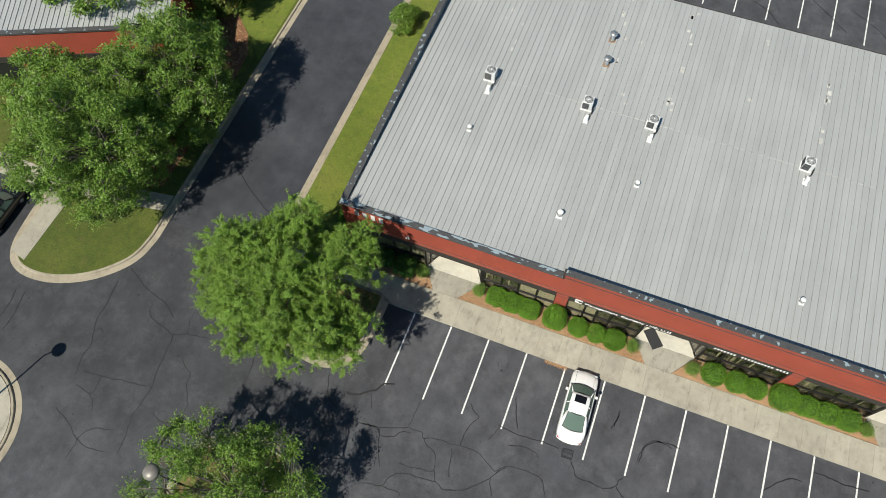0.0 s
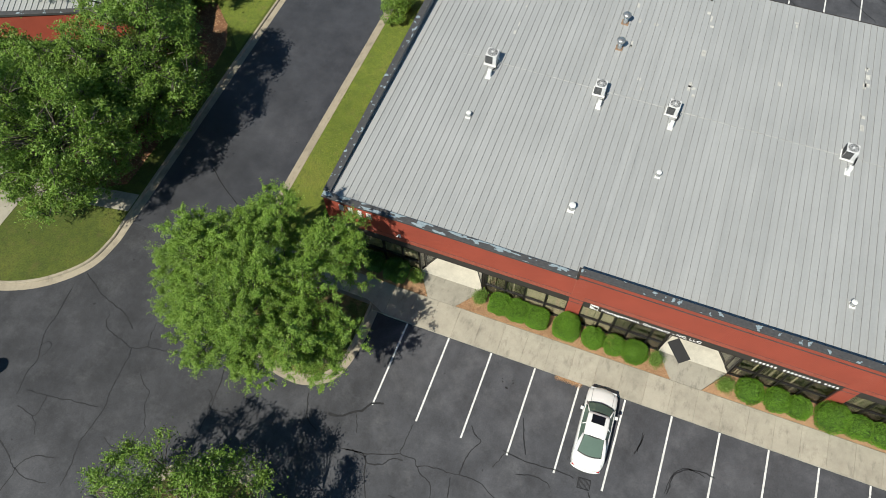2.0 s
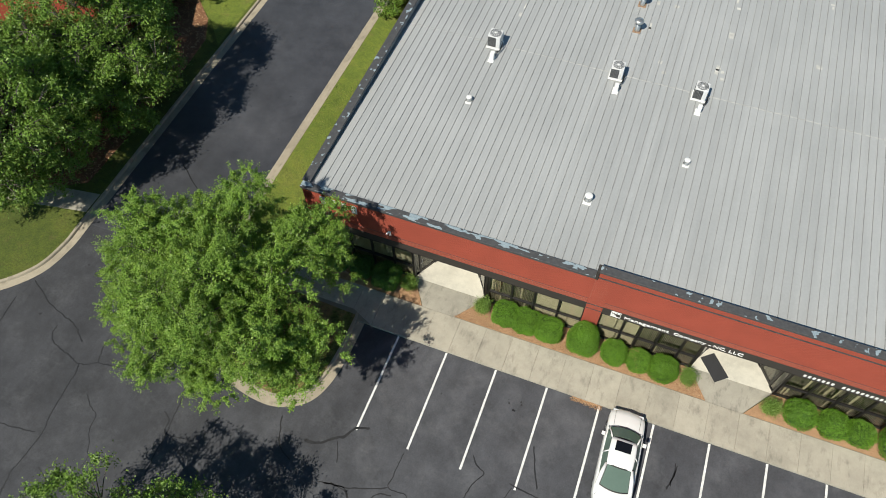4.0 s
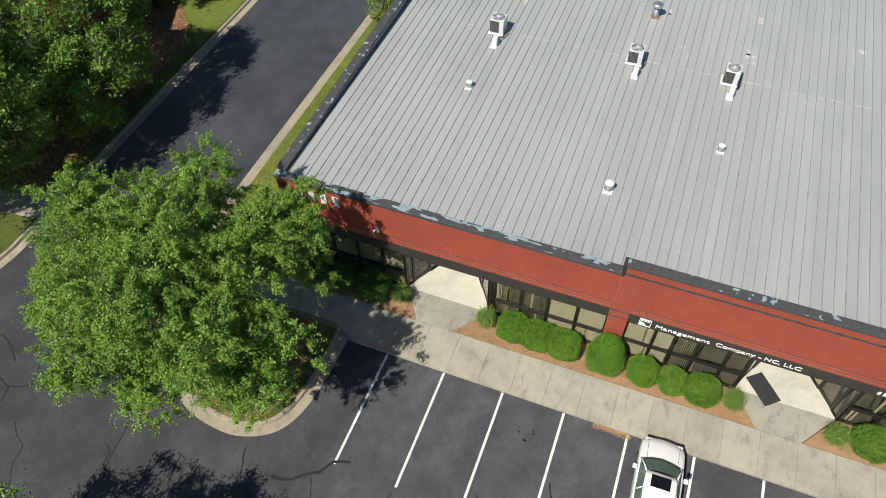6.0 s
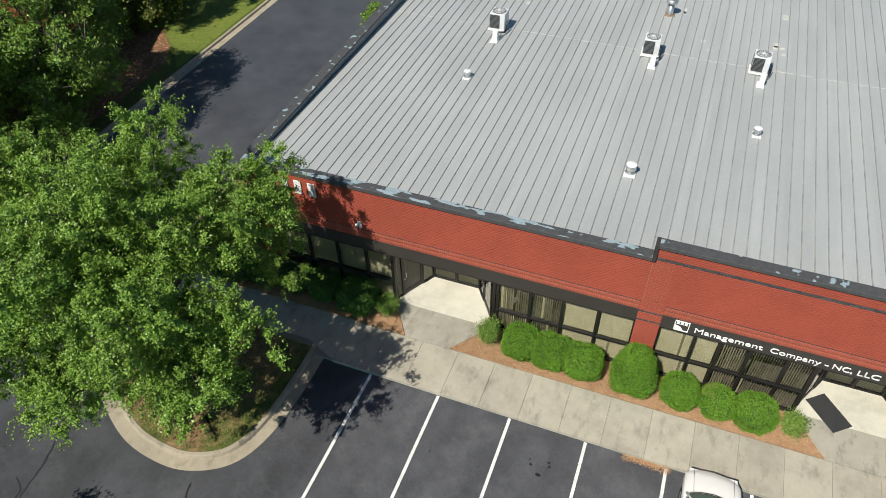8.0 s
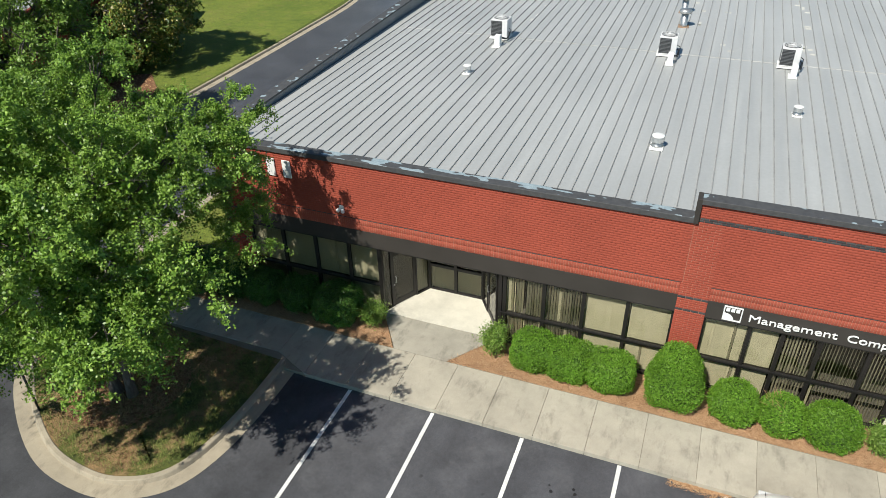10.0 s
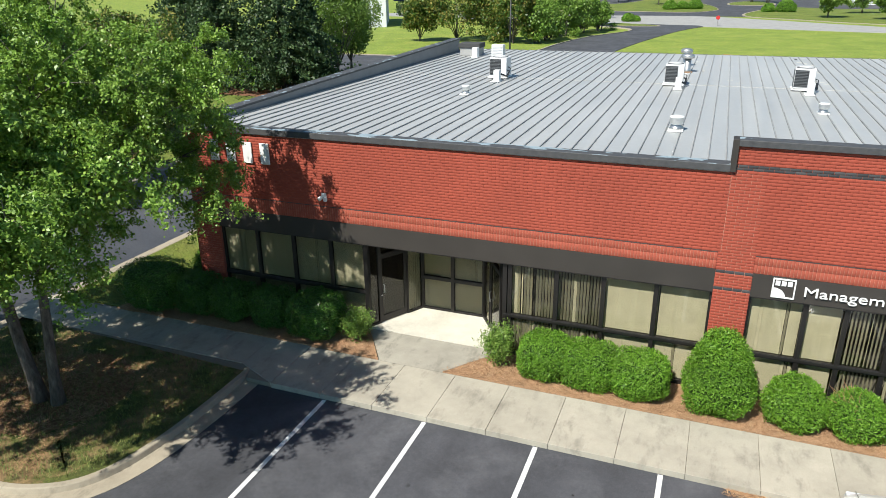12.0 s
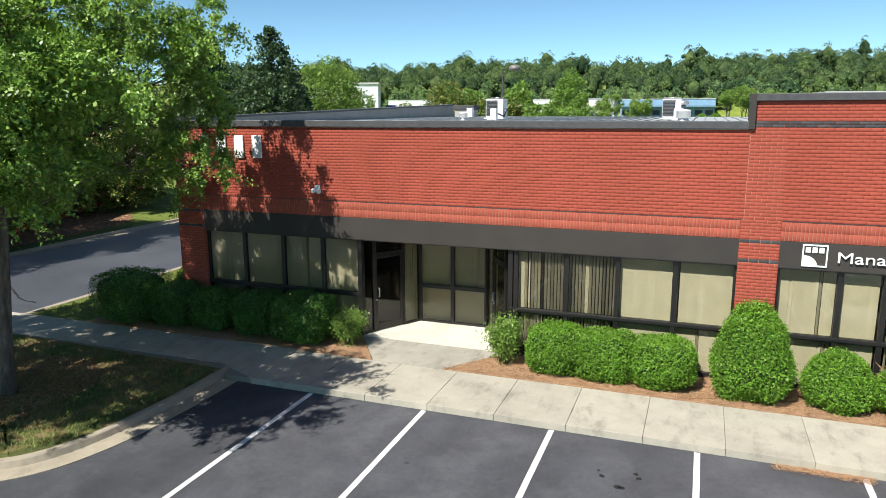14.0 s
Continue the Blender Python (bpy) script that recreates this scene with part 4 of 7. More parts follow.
def blind_mesh(width, height, turn, seed, pitch=0.082):
    """Hanging vertical slats, all turned alike, a few askew."""
    rnd = random.Random(seed)
    bm = bmesh.new()
    n = int(width / pitch)
    for i in range(n):
        a = turn + rnd.uniform(-5, 5)
        if rnd.random() < 0.06:
            a += rnd.choice((40, -35, 70))
        m = Matrix.Translation(((i + 0.5) * pitch, rnd.uniform(-0.004, 0.004), 0)) @ Matrix.Rotation(radians(a), 4, 'Z')
        box(bm, -0.044, -0.001, 0.02, 0.044, 0.001, height - 0.04, m=m)
    box(bm, 0, -0.02, height - 0.04, width, 0.02, height)
    return bm


def glazing(x, width, z0, z1, turn, seed, m=None):
    """One framed light: frame members, pane and the blind behind it. m places it; it faces -y."""
    win = part("window", bmesh.new(), FRAME, building)
    bm = bmesh.new()
    w = 0.055
    for dims in ((0, -0.05, 0, w, 0.05, z1 - z0), (width - w, -0.05, 0, width, 0.05, z1 - z0), (w, -0.05, 0, width - w, 0.05, w), (w, -0.05, z1 - z0 - w, width - w, 0.05, z1 - z0)):
        box(bm, *dims, bevel=0.004)
    part("frame", bm, FRAME, win, "dark bronze aluminium frame")
    pane = part("pane", solid(w, -0.006, w, width - w, 0.006, z1 - z0 - w), GLASS, win, "bronze tinted glass")
    pane.visible_shadow = False
    if turn is not None:
        bl = part("blind", blind_mesh(width - 0.06, z1 - z0 - 0.04, turn, seed), BLIND, win, "beige vertical blind")
        bl.location = (0.03, 0.09, 0.02)
    win.matrix_basis = (m if m is not None else Matrix.Identity(4)) @ Matrix.Translation((x, 0, z0))
    return win


def storefront(xa, widths, turns, seed):
    """A run of upper lights over lower lights between two piers."""
    x = xa
    row = pose(0, GLASS_Y, 0)
    for k, (w, turn) in enumerate(zip(widths, turns)):
        glazing(x, w, 1.36, 2.91, turn, seed + k, row)
        glazing(x, w, 0.22, 1.35, turn, seed + 40 + k, row)
        x += w
    part("sill_bar", solid(xa, GLASS_Y - 0.075, 1.325, x, GLASS_Y - 0.052, 1.405, bevel=0.006), FRAME, building, "projecting bronze mid rail")
    part("base_rail", solid(xa, GLASS_Y - 0.06, 0.1, x, GLASS_Y + 0.06, 0.22), FRAME, building)


storefront(-5.5, (1.28, 1.28, 1.27, 1.12), (14, 12, 10, 16), 1)
storefront(3.62, (0.17, 1.26, 1.21, 1.29, 1.29), (None, 58, 61, 5, 5), 11)
storefront(9.66, (1.24, 0.85, 0.95, 1.2, 0.9), (6, 4, 52, 62, 60), 21)
storefront(18.95, (1.25, 1.3, 1.3, 1.3), (60, 50, 70, 62), 31)
storefront(24.92, (1.25, 1.25, 1.25, 1.3), (30, 60, 55, 62), 41)


def hinged_door(at, turn, width=0.98):
    """A full glass door in a wide bronze stile frame, with pull, lock and hinges."""
    door = part("door", bmesh.new(), FRAME, building, "bronze framed glass door, closed")
    bm, s = bmesh.new(), 0.09
    for dims in ((0, -0.025, 0.02, s, 0.025, 2.16), (width - s, -0.025, 0.02, width, 0.025, 2.16), (s, -0.025, 0.02, width - s, 0.025, 0.22), (s, -0.025, 2.06, width - s, 0.025, 2.16)):
        box(bm, *dims, bevel=0.005)
    part("door_frame", bm, FRAME, door)
    pn = part("pane", solid(s, -0.006, 0.22, width - s, 0.006, 2.06), GLASS, door, "dark tinted glass")
    pn.visible_shadow = False
    hb = bmesh.new()
    tube(hb, ((0.12, -0.03, 0.98), (0.12, -0.08, 1.0), (0.12, -0.08, 1.22), (0.12, -0.03, 1.24)), (0.014,) * 4, 8)
    lathe(hb, ((0.03, 0), (0.028, 0.02)), 14, (0.05, -0.035, 0.9))
    part("handle", hb, GALV, door, "metal pull handle and lock")
    door.matrix_basis = pose(at[0], at[1], 0.205, 0, 0, turn)
    return door


def entrance(x, seed):
    """The recessed entrance: slanted sides with a door and side lights, glazed back wall."""
    za = 0.205
    yf, yb = FRONT + 0.16, 5.42
    for side in (-1, 1):
        p0 = Vector((x + side * 2.09, yf))
        p1 = Vector((x + (0.93 if side > 0 else -1.10), yb))
        a, b = (p0, p1) if side < 0 else (p1, p0)
        d = b - a
        turn = math.degrees(math.atan2(d.y, d.x))
        run = d.length
        m = pose(a.x, a.y, 0, 0, 0, turn)
        w1 = 0.40 if side < 0 else run - 0.40 - 0.98
        at = a + d.normalized() * w1
        glazing(0, w1, za, 2.91, None if side < 0 else 12, seed, m)
        hinged_door(at, turn)
        glazing(w1 + 0.98, run - w1 - 0.98, za, 2.91, 10 if side < 0 else None, seed + 1, m)
        tr = glazing(w1, 0.98, 2.38, 2.91, None, seed + 2, m)
    w = 2.03 / 2
    for k in range(2):
        glazing(x - 1.10 + k * w, w, za, 1.28, 8, seed + 4 + k, pose(0, yb, 0))
        glazing(x - 1.10 + k * w, w, 1.28, 2.91, 8, seed + 6 + k, pose(0, yb, 0))
    part("recess_ceiling", slab(((x - 2.12, FRONT + 0.05), (x + 2.12, FRONT + 0.05), (x + 0.95, yb + 0.05), (x - 1.12, yb + 0.05)), 2.92, 2.98), FASCIA, building)
    for sx in (-2.12, 2.06):
        part("post", solid(x + sx - 0.03, FRONT + 0.06, 0.2, x + sx + 0.09, FRONT + 0.22, 2.91), FRAME, building, "dark bronze corner post")


for k, ex in enumerate(ENTRIES):
    entrance(ex, 60 + 10 * k)
# rooms behind the glass
part("room_floor", solid(WEST + 0.25, FRONT + 0.26, 0.05, EAST - 0.25, 14, 0.19), ROOM, building)
part("room_ceiling", solid(WEST + 0.25, FRONT + 0.26, 2.96, EAST - 0.25, 14, 3.05), plain("room_white", (0.5, 0.5, 0.48), 0.9), building)
part("room_wall", solid(WEST + 0.25, 11.8, 0.19, EAST - 0.25, 12.0, 2.96), ROOM, building)

# ---- fittings on the front ----
number_bars = thing("number_sign", "four white raised bars in a row on the brick", "sign", (-5.45, FRONT - 0.005, 5.0))
for i, w in enumerate((0.30, 0.30, 0.30, 0.30)):
    part("bar", solid(i * 0.585, -0.05, 0, i * 0.585 + w, -0.012, 0.62, bevel=0.01), WHITE_METAL, number_bars)


def word_mesh(text, size, depth):
    cu = bpy.data.curves.new("word", 'FONT')
    cu.body, cu.size, cu.extrude, cu.offset = text, size, depth / 2, 0.0
    ob = bpy.data.objects.new("word", cu)
    scene.collection.objects.link(ob)
    dg = bpy.context.evaluated_depsgraph_get()
    me = bpy.data.meshes.new_from_object(ob.evaluated_get(dg))
    bpy.data.objects.remove(ob)
    w = max(v.co.x for v in me.vertices)
    return me, w


SIGN_WHITE = plain("sign_white", (0.82, 0.82, 0.80), 0.5, 0, 0.05)
sign = thing("company_sign", "white raised lettering and square emblem on the dark fascia", "sign", (10.10, FRONT - 0.012, 2.97))
bm = bmesh.new()
for d in ((0, -0.03, 0, 0.49, 0.0, 0.03), (0, -0.03, 0.45, 0.49, 0.0, 0.48), (0, -0.03, 0.03, 0.03, 0.0, 0.45), (0.46, -0.03, 0.03, 0.49, 0.0, 0.45)):
    box(bm, *d)
part("emblem_frame", bm, SIGN_WHITE, sign, "white square outline")
bm = bmesh.new()
vs = [bm.verts.new((0.03, -0.028, 0.03))] + [bm.verts.new((0.03 + 0.27 * math.cos(a), -0.028, 0.03 + 0.21 * math.sin(a))) for a in [math.pi / 2 * i / 10 for i in range(11)]]
fc = bm.faces.new(vs)
r = bmesh.ops.extrude_face_region(bm, geom=[fc])
bmesh.ops.translate(bm, verts=[v for v in r["geom"] if isinstance(v, bmesh.types.BMVert)], vec=(0, 0.024, 0))
bmesh.ops.recalc_face_normals(bm, faces=bm.faces)
part("emblem_quarter", bm, SIGN_WHITE, sign, "white quarter disc")
bm = bmesh.new()
for i in range(3):
    box(bm, 0.06 + i * 0.13, -0.02, 0.30, 0.16 + i * 0.13, -0.002, 0.42, bevel=0.006)
part("emblem_bar", bm, SIGN_WHITE, sign, "small plain white bars")
for text, xa, width in (("Management", 0.65, 2.22), ("Company", 3.08, 1.56), ("-", 4.74, 0.14), ("NC,", 4.97, 0.62), ("LLC", 5.70, 0.68)):
    me, w = word_mesh(text, 0.33, 0.03)
    me.materials.append(SIGN_WHITE)
    ob = part("word", me, None, sign)
    ob.matrix_basis = Matrix.Translation((xa, -0.035, 0.12)) @ Matrix.Rotation(radians(90), 4, 'X') @ Matrix.Diagonal((width / w, 1, 1, 1))
sign2 = thing("lettering_sign", "white raised bars of a company sign on dark fascia", "sign", (19.27, FRONT - 0.012, 3.06))
for xa, xb in ((0, 1.38), (1.72, 3.72), (3.9, 4.78)):
    bm = bmesh.new()
    x = xa
    while x < xb - 0.1:
        box(bm, x, -0.04, 0, x + 0.115, -0.012, 0.20, bevel=0.005)
        x += 0.205
    part("bar", bm, SIGN_WHITE, sign2)

flood = thing("security_light", "small white wall lamp with round lens", "lamp", (-1.70, FRONT - 0.002, 4.22))
part("bracket", solid(-0.08, -0.03, -0.08, 0.08, 0.0, 0.10, bevel=0.008), WHITE_METAL, flood)
for sx in (-1, 1):
    bm = bmesh.new()
    lathe(bm, ((0.035, 0), (0.06, 0.05), (0.06, 0.12)), 14)
    bmesh.ops.transform(bm, matrix=pose(sx * 0.055, -0.04, -0.02, 115, 0, sx * 25), verts=bm.verts)
    part("lamp_head", bm, WHITE_METAL, flood)
mat_thing = thing("door_mat", "dark grey rubber entrance mat lying askew on concrete", "mat", (15.98, 3.98, 0.21), 39)
part("mat", solid(-0.40, -0.72, -0.008, 0.40, 0.72, 0.014, bevel=0.006), plain("rubber", (0.035, 0.035, 0.037), 0.85, 0, 0.15, 3, 60, 0.4), mat_thing)


# ---- roof plant ----
LOUVRE = plain("louvre_dark", (0.035, 0.037, 0.04), 0.5, 0.2, 0.1)
AC_PAINT = plain("unit_paint", (0.66, 0.66, 0.66), 0.45, 0.0, 0.08, 3.0, 40, 0.05)


def condenser():
    """Condensing unit on a pad: cabinet, dark louvred coil faces, fan grille on top."""
    ac = thing("air_conditioner", "pale grey rooftop air conditioning unit with dark louvres", "air conditioner", (0, 0, 0), 0, "roof units")
    part("pad", solid(-0.47, -0.46, 0.03, 0.44, 0.42, 0.09, bevel=0.01), WHITE_METAL, ac, "pale mounting pad")
    body = part("cabinet", solid(-0.40, -0.38, 0.10, 0.40, 0.38, 0.93, bevel=0.02), AC_PAINT, ac)
    bm = bmesh.new()
    box(bm, -0.385, -0.386, 0.16, 0.14, -0.381, 0.86)
    box(bm, -0.406, -0.35, 0.16, -0.401, 0.35, 0.86)
    part("coil", bm, LOUVRE, body, "dark coil behind the louvres")
    bm = bmesh.new()
    for i in range(11):
        z = 0.18 + 0.062 * i
        box(bm, -0.385, -0.398, z, 0.14, -0.386, z + 0.018)
    part("louvre", bm, plain("louvre_grey", (0.16, 0.165, 0.17), 0.5, 0.3, 0.1), body)
    bm = bmesh.new()
    lathe(bm, ((0.35, 0.932), (0.35, 0.96), (0.32, 0.965)), 28)
    part("fan_well", bm, plain("fan_grey", (0.13, 0.135, 0.14), 0.5, 0.3, 0.1), body, "dark round fan opening")
    bm = bmesh.new()
    for r in (0.10, 0.16, 0.22, 0.28, 0.34):
        ring = [(r * math.cos(a), r * math.sin(a), 0.972) for a in [2 * math.pi * i / 20 for i in range(21)]]
        tube(bm, ring, [0.006] * 21, 5)
    for i in range(6):
        a = math.pi * i / 6
        tube(bm, ((-0.35 * math.cos(a), -0.35 * math.sin(a), 0.975), (0.35 * math.cos(a), 0.35 * math.sin(a), 0.975)), (0.008, 0.008), 5)
    part("fan_guard", bm, AC_PAINT, body, "wire fan guard")
    bm = bmesh.new()
    lathe(bm, ((0.075, 0.97), (0.07, 1.0), (0.03, 1.01)), 14)
    part("motor", bm, AC_PAINT, body)
    bm = bmesh.new()
    tube(bm, ((0.41, -0.2, 0.35), (0.50, -0.25, 0.33), (0.47, -0.6, 0.16), (0.30, -0.95, 0.30), (0.22, -1.05, 0.42)), (0.028,) * 5, 7)
    tube(bm, ((0.41, -0.1, 0.50), (0.54, -0.2, 0.45), (0.52, -0.6, 0.13), (0.36, -0.95, 0.24), (0.26, -1.08, 0.36)), (0.018,) * 5, 7)
    part("pipe", bm, DARK_METAL, ac, "black insulated refrigerant lines")
    bm = bmesh.new()
    box(bm, 0.10, -1.42, 0.0, 0.36, -1.10, 0.50, bevel=0.02)
    box(bm, 0.02, -1.62, 0.0, 0.40, -1.02, 0.035, bevel=0.01)
    part("pipe_hood", bm, WHITE_METAL, ac, "white sheet metal pipe hood")
    return ac


unit = condenser()
ROOF_TOP = 5.874
unit.matrix_world = pose(-0.55, 16.85, ROOF_TOP) @ Matrix.Scale(0.94, 4)
for x, y, a in ((6.68, 16.75, 2), (11.32, 16.72, -2), (21.8, 17.0, -3)):
    copy_thing(unit, pose(x, y, ROOF_TOP, 0, 0, a) @ Matrix.Scale(0.94, 4))


def mushroom_vent():
    v = thing("roof_vent", "white round capped plumbing vent on the roof", "vent", (0, 0, 0), 0, "capped vents")
    part("flashing", solid(-0.26, -0.42, 0.0, 0.26, 0.24, 0.05, bevel=0.012), WHITE_METAL, v)
    bm = bmesh.new()
    lathe(bm, ((0.26, 0.045), (0.215, 0.10), (0.185, 0.17), (0.185, 0.24)), 22)
    part("collar", bm, GALV, v, "bare metal collar")
    bm = bmesh.new()
    lathe(bm, ((0.19, 0.21), (0.235, 0.225), (0.238, 0.44), (0.250, 0.445), (0.250, 0.475), (0.22, 0.495), (0.05, 0.51), (0.0, 0.512)), 26, cap=False)
    part("cap", bm, WHITE_METAL, v, "white metal cap")
    return v


vent = mushroom_vent()
vent.matrix_world = pose(7.39, 7.75, ROOF_TOP) @ Matrix.Scale(0.80, 4)
for x, y in ((11.53, 11.75), (-0.47, 12.1), (22.98, 7.12)):
    copy_thing(vent, pose(x, y, ROOF_TOP) @ Matrix.Scale(0.80, 4))


def pipe_vent():
    v = thing("flue_pipe", "tall galvanised roof flue with a storm cap", "vent", (0, 0, 0), 0, "flues")
    part("flashing", solid(-0.24, -0.24, 0.0, 0.24, 0.24, 0.04, bevel=0.01), plain("rusty_flashing", (0.34, 0.22, 0.14), 0.7, 0.2, 0.3, 5, 30, 0.2), v, "rusty flashing")
    bm = bmesh.new()
    lathe(bm, ((0.19, 0.03), (0.15, 0.10), (0.15, 0.62)), 20)
    part("pipe", bm, GALV, v)
    bm = bmesh.new()
    lathe(bm, ((0.17, 0.60), (0.27, 0.63), (0.28, 0.74), (0.20, 0.80), (0.0, 0.83)), 22, cap=False)
    part("storm_cap", bm, GALV, v)
    return v


flue = pipe_vent()
flue.location = (6.95, 20.9, ROOF_TOP)
copy_thing(flue, pose(6.76, 23.3, ROOF_TOP))
hatch = thing("roof_hatch", "pale sheet metal roof curb with a dark lid", "roof hatch", (-4.75, 25.3, ROOF_TOP))
part("curb", solid(-0.55, -0.45, 0, 0.55, 0.45, 0.42, bevel=0.02), plain("curb_grey", (0.36, 0.36, 0.35), 0.7), hatch)
part("lid", solid(-0.62, -0.52, 0.42, 0.62, 0.52, 0.68, bevel=0.03), plain("lid_grey", (0.06, 0.06, 0.06), 0.9), hatch, "dark metal lid")

grille = thing("louvre_hood", "small white louvred exhaust hood on the roof", "vent", (-3.2, 25.2, ROOF_TOP))
part("box", solid(-0.33, -0.18, 0, 0.33, 0.30, 0.62, bevel=0.02), AC_PAINT, grille)
for i in range(6):
    part("slat", solid(-0.28, -0.215, 0.10 + i * 0.082, 0.28, -0.178, 0.135 + i * 0.082), WHITE_METAL, grille)

hood = thing("pipe_hood", "small white sheet metal hood on the roof", "vent", (-4.2, 24.3, ROOF_TOP))
part("shell", solid(-0.15, -0.18, 0.03, 0.15, 0.18, 0.52, bevel=0.02), WHITE_METAL, hood)
part("flashing", solid(-0.24, -0.3, 0.0, 0.24, 0.3, 0.035, bevel=0.01), WHITE_METAL, hood)

# ---- drain in the lot ----
drain = thing("storm_drain", "dark cast iron storm drain grate in the asphalt", "drain", (12.70, -5.45, 0.0), 4)
bm = bmesh.new()
for d in ((-0.36, -0.30, 0, 0.36, -0.25, 0.012), (-0.36, 0.25, 0, 0.36, 0.30, 0.012), (-0.36, -0.25, 0, -0.31, 0.25, 0.012), (0.31, -0.25, 0, 0.36, 0.25, 0.012)):
    box(bm, *d)
part("rim", bm, DARK_METAL, drain)
bm = bmesh.new()
for i in range(9):
    box(bm, -0.29 + i * 0.067, -0.25, 0.0, -0.262 + i * 0.067, 0.25, 0.011)
part("grate", bm, DARK_METAL, drain)

# ---- lamp posts ----
def lamp_post(x, y, z=0.12, height=9.2, turn=0):
    lp = thing("street_lamp", "dark metal parking lot lamp post with a round flat head", "street lamp", (x, y, z), turn, "lot lamps")
    bm = bmesh.new()
    lathe(bm, ((0.27, 0), (0.27, 0.55), (0.25, 0.6)), 18)
    part("base", bm, CURB, lp, "round concrete base")
    bm = bmesh.new()
    lathe(bm, ((0.075, 0.6), (0.05, height)), 12)
    part("pole", bm, DARK_METAL, lp)
    bm = bmesh.new()
    tube(bm, ((0, 0, height - 0.15), (0.35, 0, height + 0.02), (0.75, 0, height + 0.02)), (0.04, 0.04, 0.04), 8)
    part("arm", bm, DARK_METAL, lp)
    bm = bmesh.new()
    lathe(bm, ((0.38, -0.16), (0.45, -0.11), (0.45, 0.06), (0.39, 0.16), (0.26, 0.235), (0.10, 0.27), (0, 0.275)), 26, (0.95, 0, height), cap=False)
    part("lamp_head", bm, plain("lamp_bronze", (0.22, 0.20, 0.18), 0.45, 0.2), lp, "round bronze lamp head")
    bm = bmesh.new()
    lathe(bm, ((0.0, -0.19), (0.37, -0.165)), 24, (0.95, 0, height), cap=False)
    part("lens", bm, WHITE_METAL, lp)
    return lp


lamp_post(-24.65, -17.2, 0.12, 7.1, 43)
lamp_post(-7.6, -15.85, 0.12, 7.1, 180)
lamp_post(-6.9, 40.5, 0.0, 9.4, 0)
post = thing("sign_post", "thin dark metal post standing in the island grass", "post", (-8.3, -4.1, 0.12))
bm = bmesh.new()
lathe(bm, ((0.035, 0), (0.035, 1.9)), 8)
part("pole", bm, DARK_METAL, post)


# ---- cars ----
def loft(rows):
    """A skin through closed cross sections of equal counts."""
    bm = bmesh.new()
    vr = [[bm.verts.new(p) for p in r] for r in rows]
    n = len(rows[0])
    for a, b in zip(vr, vr[1:]):
        for k in range(n):
            bm.faces.new((a[k], a[(k + 1) % n], b[(k + 1) % n], b[k])).smooth = True
    bm.faces.new(vr[0])
    bm.faces.new(vr[-1])
    bmesh.ops.recalc_face_normals(bm, faces=bm.faces)
    return bm


def car_section(y, half, z0, z1, crown, tuck):
    """Half-width, sill and shoulder heights, crown of the deck, tuck of the sill; a rounded closed ring."""
    r = []
    side = [(half - tuck, z0), (half - 0.01, z0 + 0.12), (half, z0 + 0.30), (half - 0.015, z1 - 0.10), (half - 0.05, z1 - 0.02), (half - 0.16, z1 + crown * 0.35), (half * 0.5, z1 + crown * 0.85), (0, z1 + crown)]
    for x, z in side:
        r.append((x, y, z))
    for x, z in reversed(side[:-1]):
        r.append((-x, y, z))
    return r


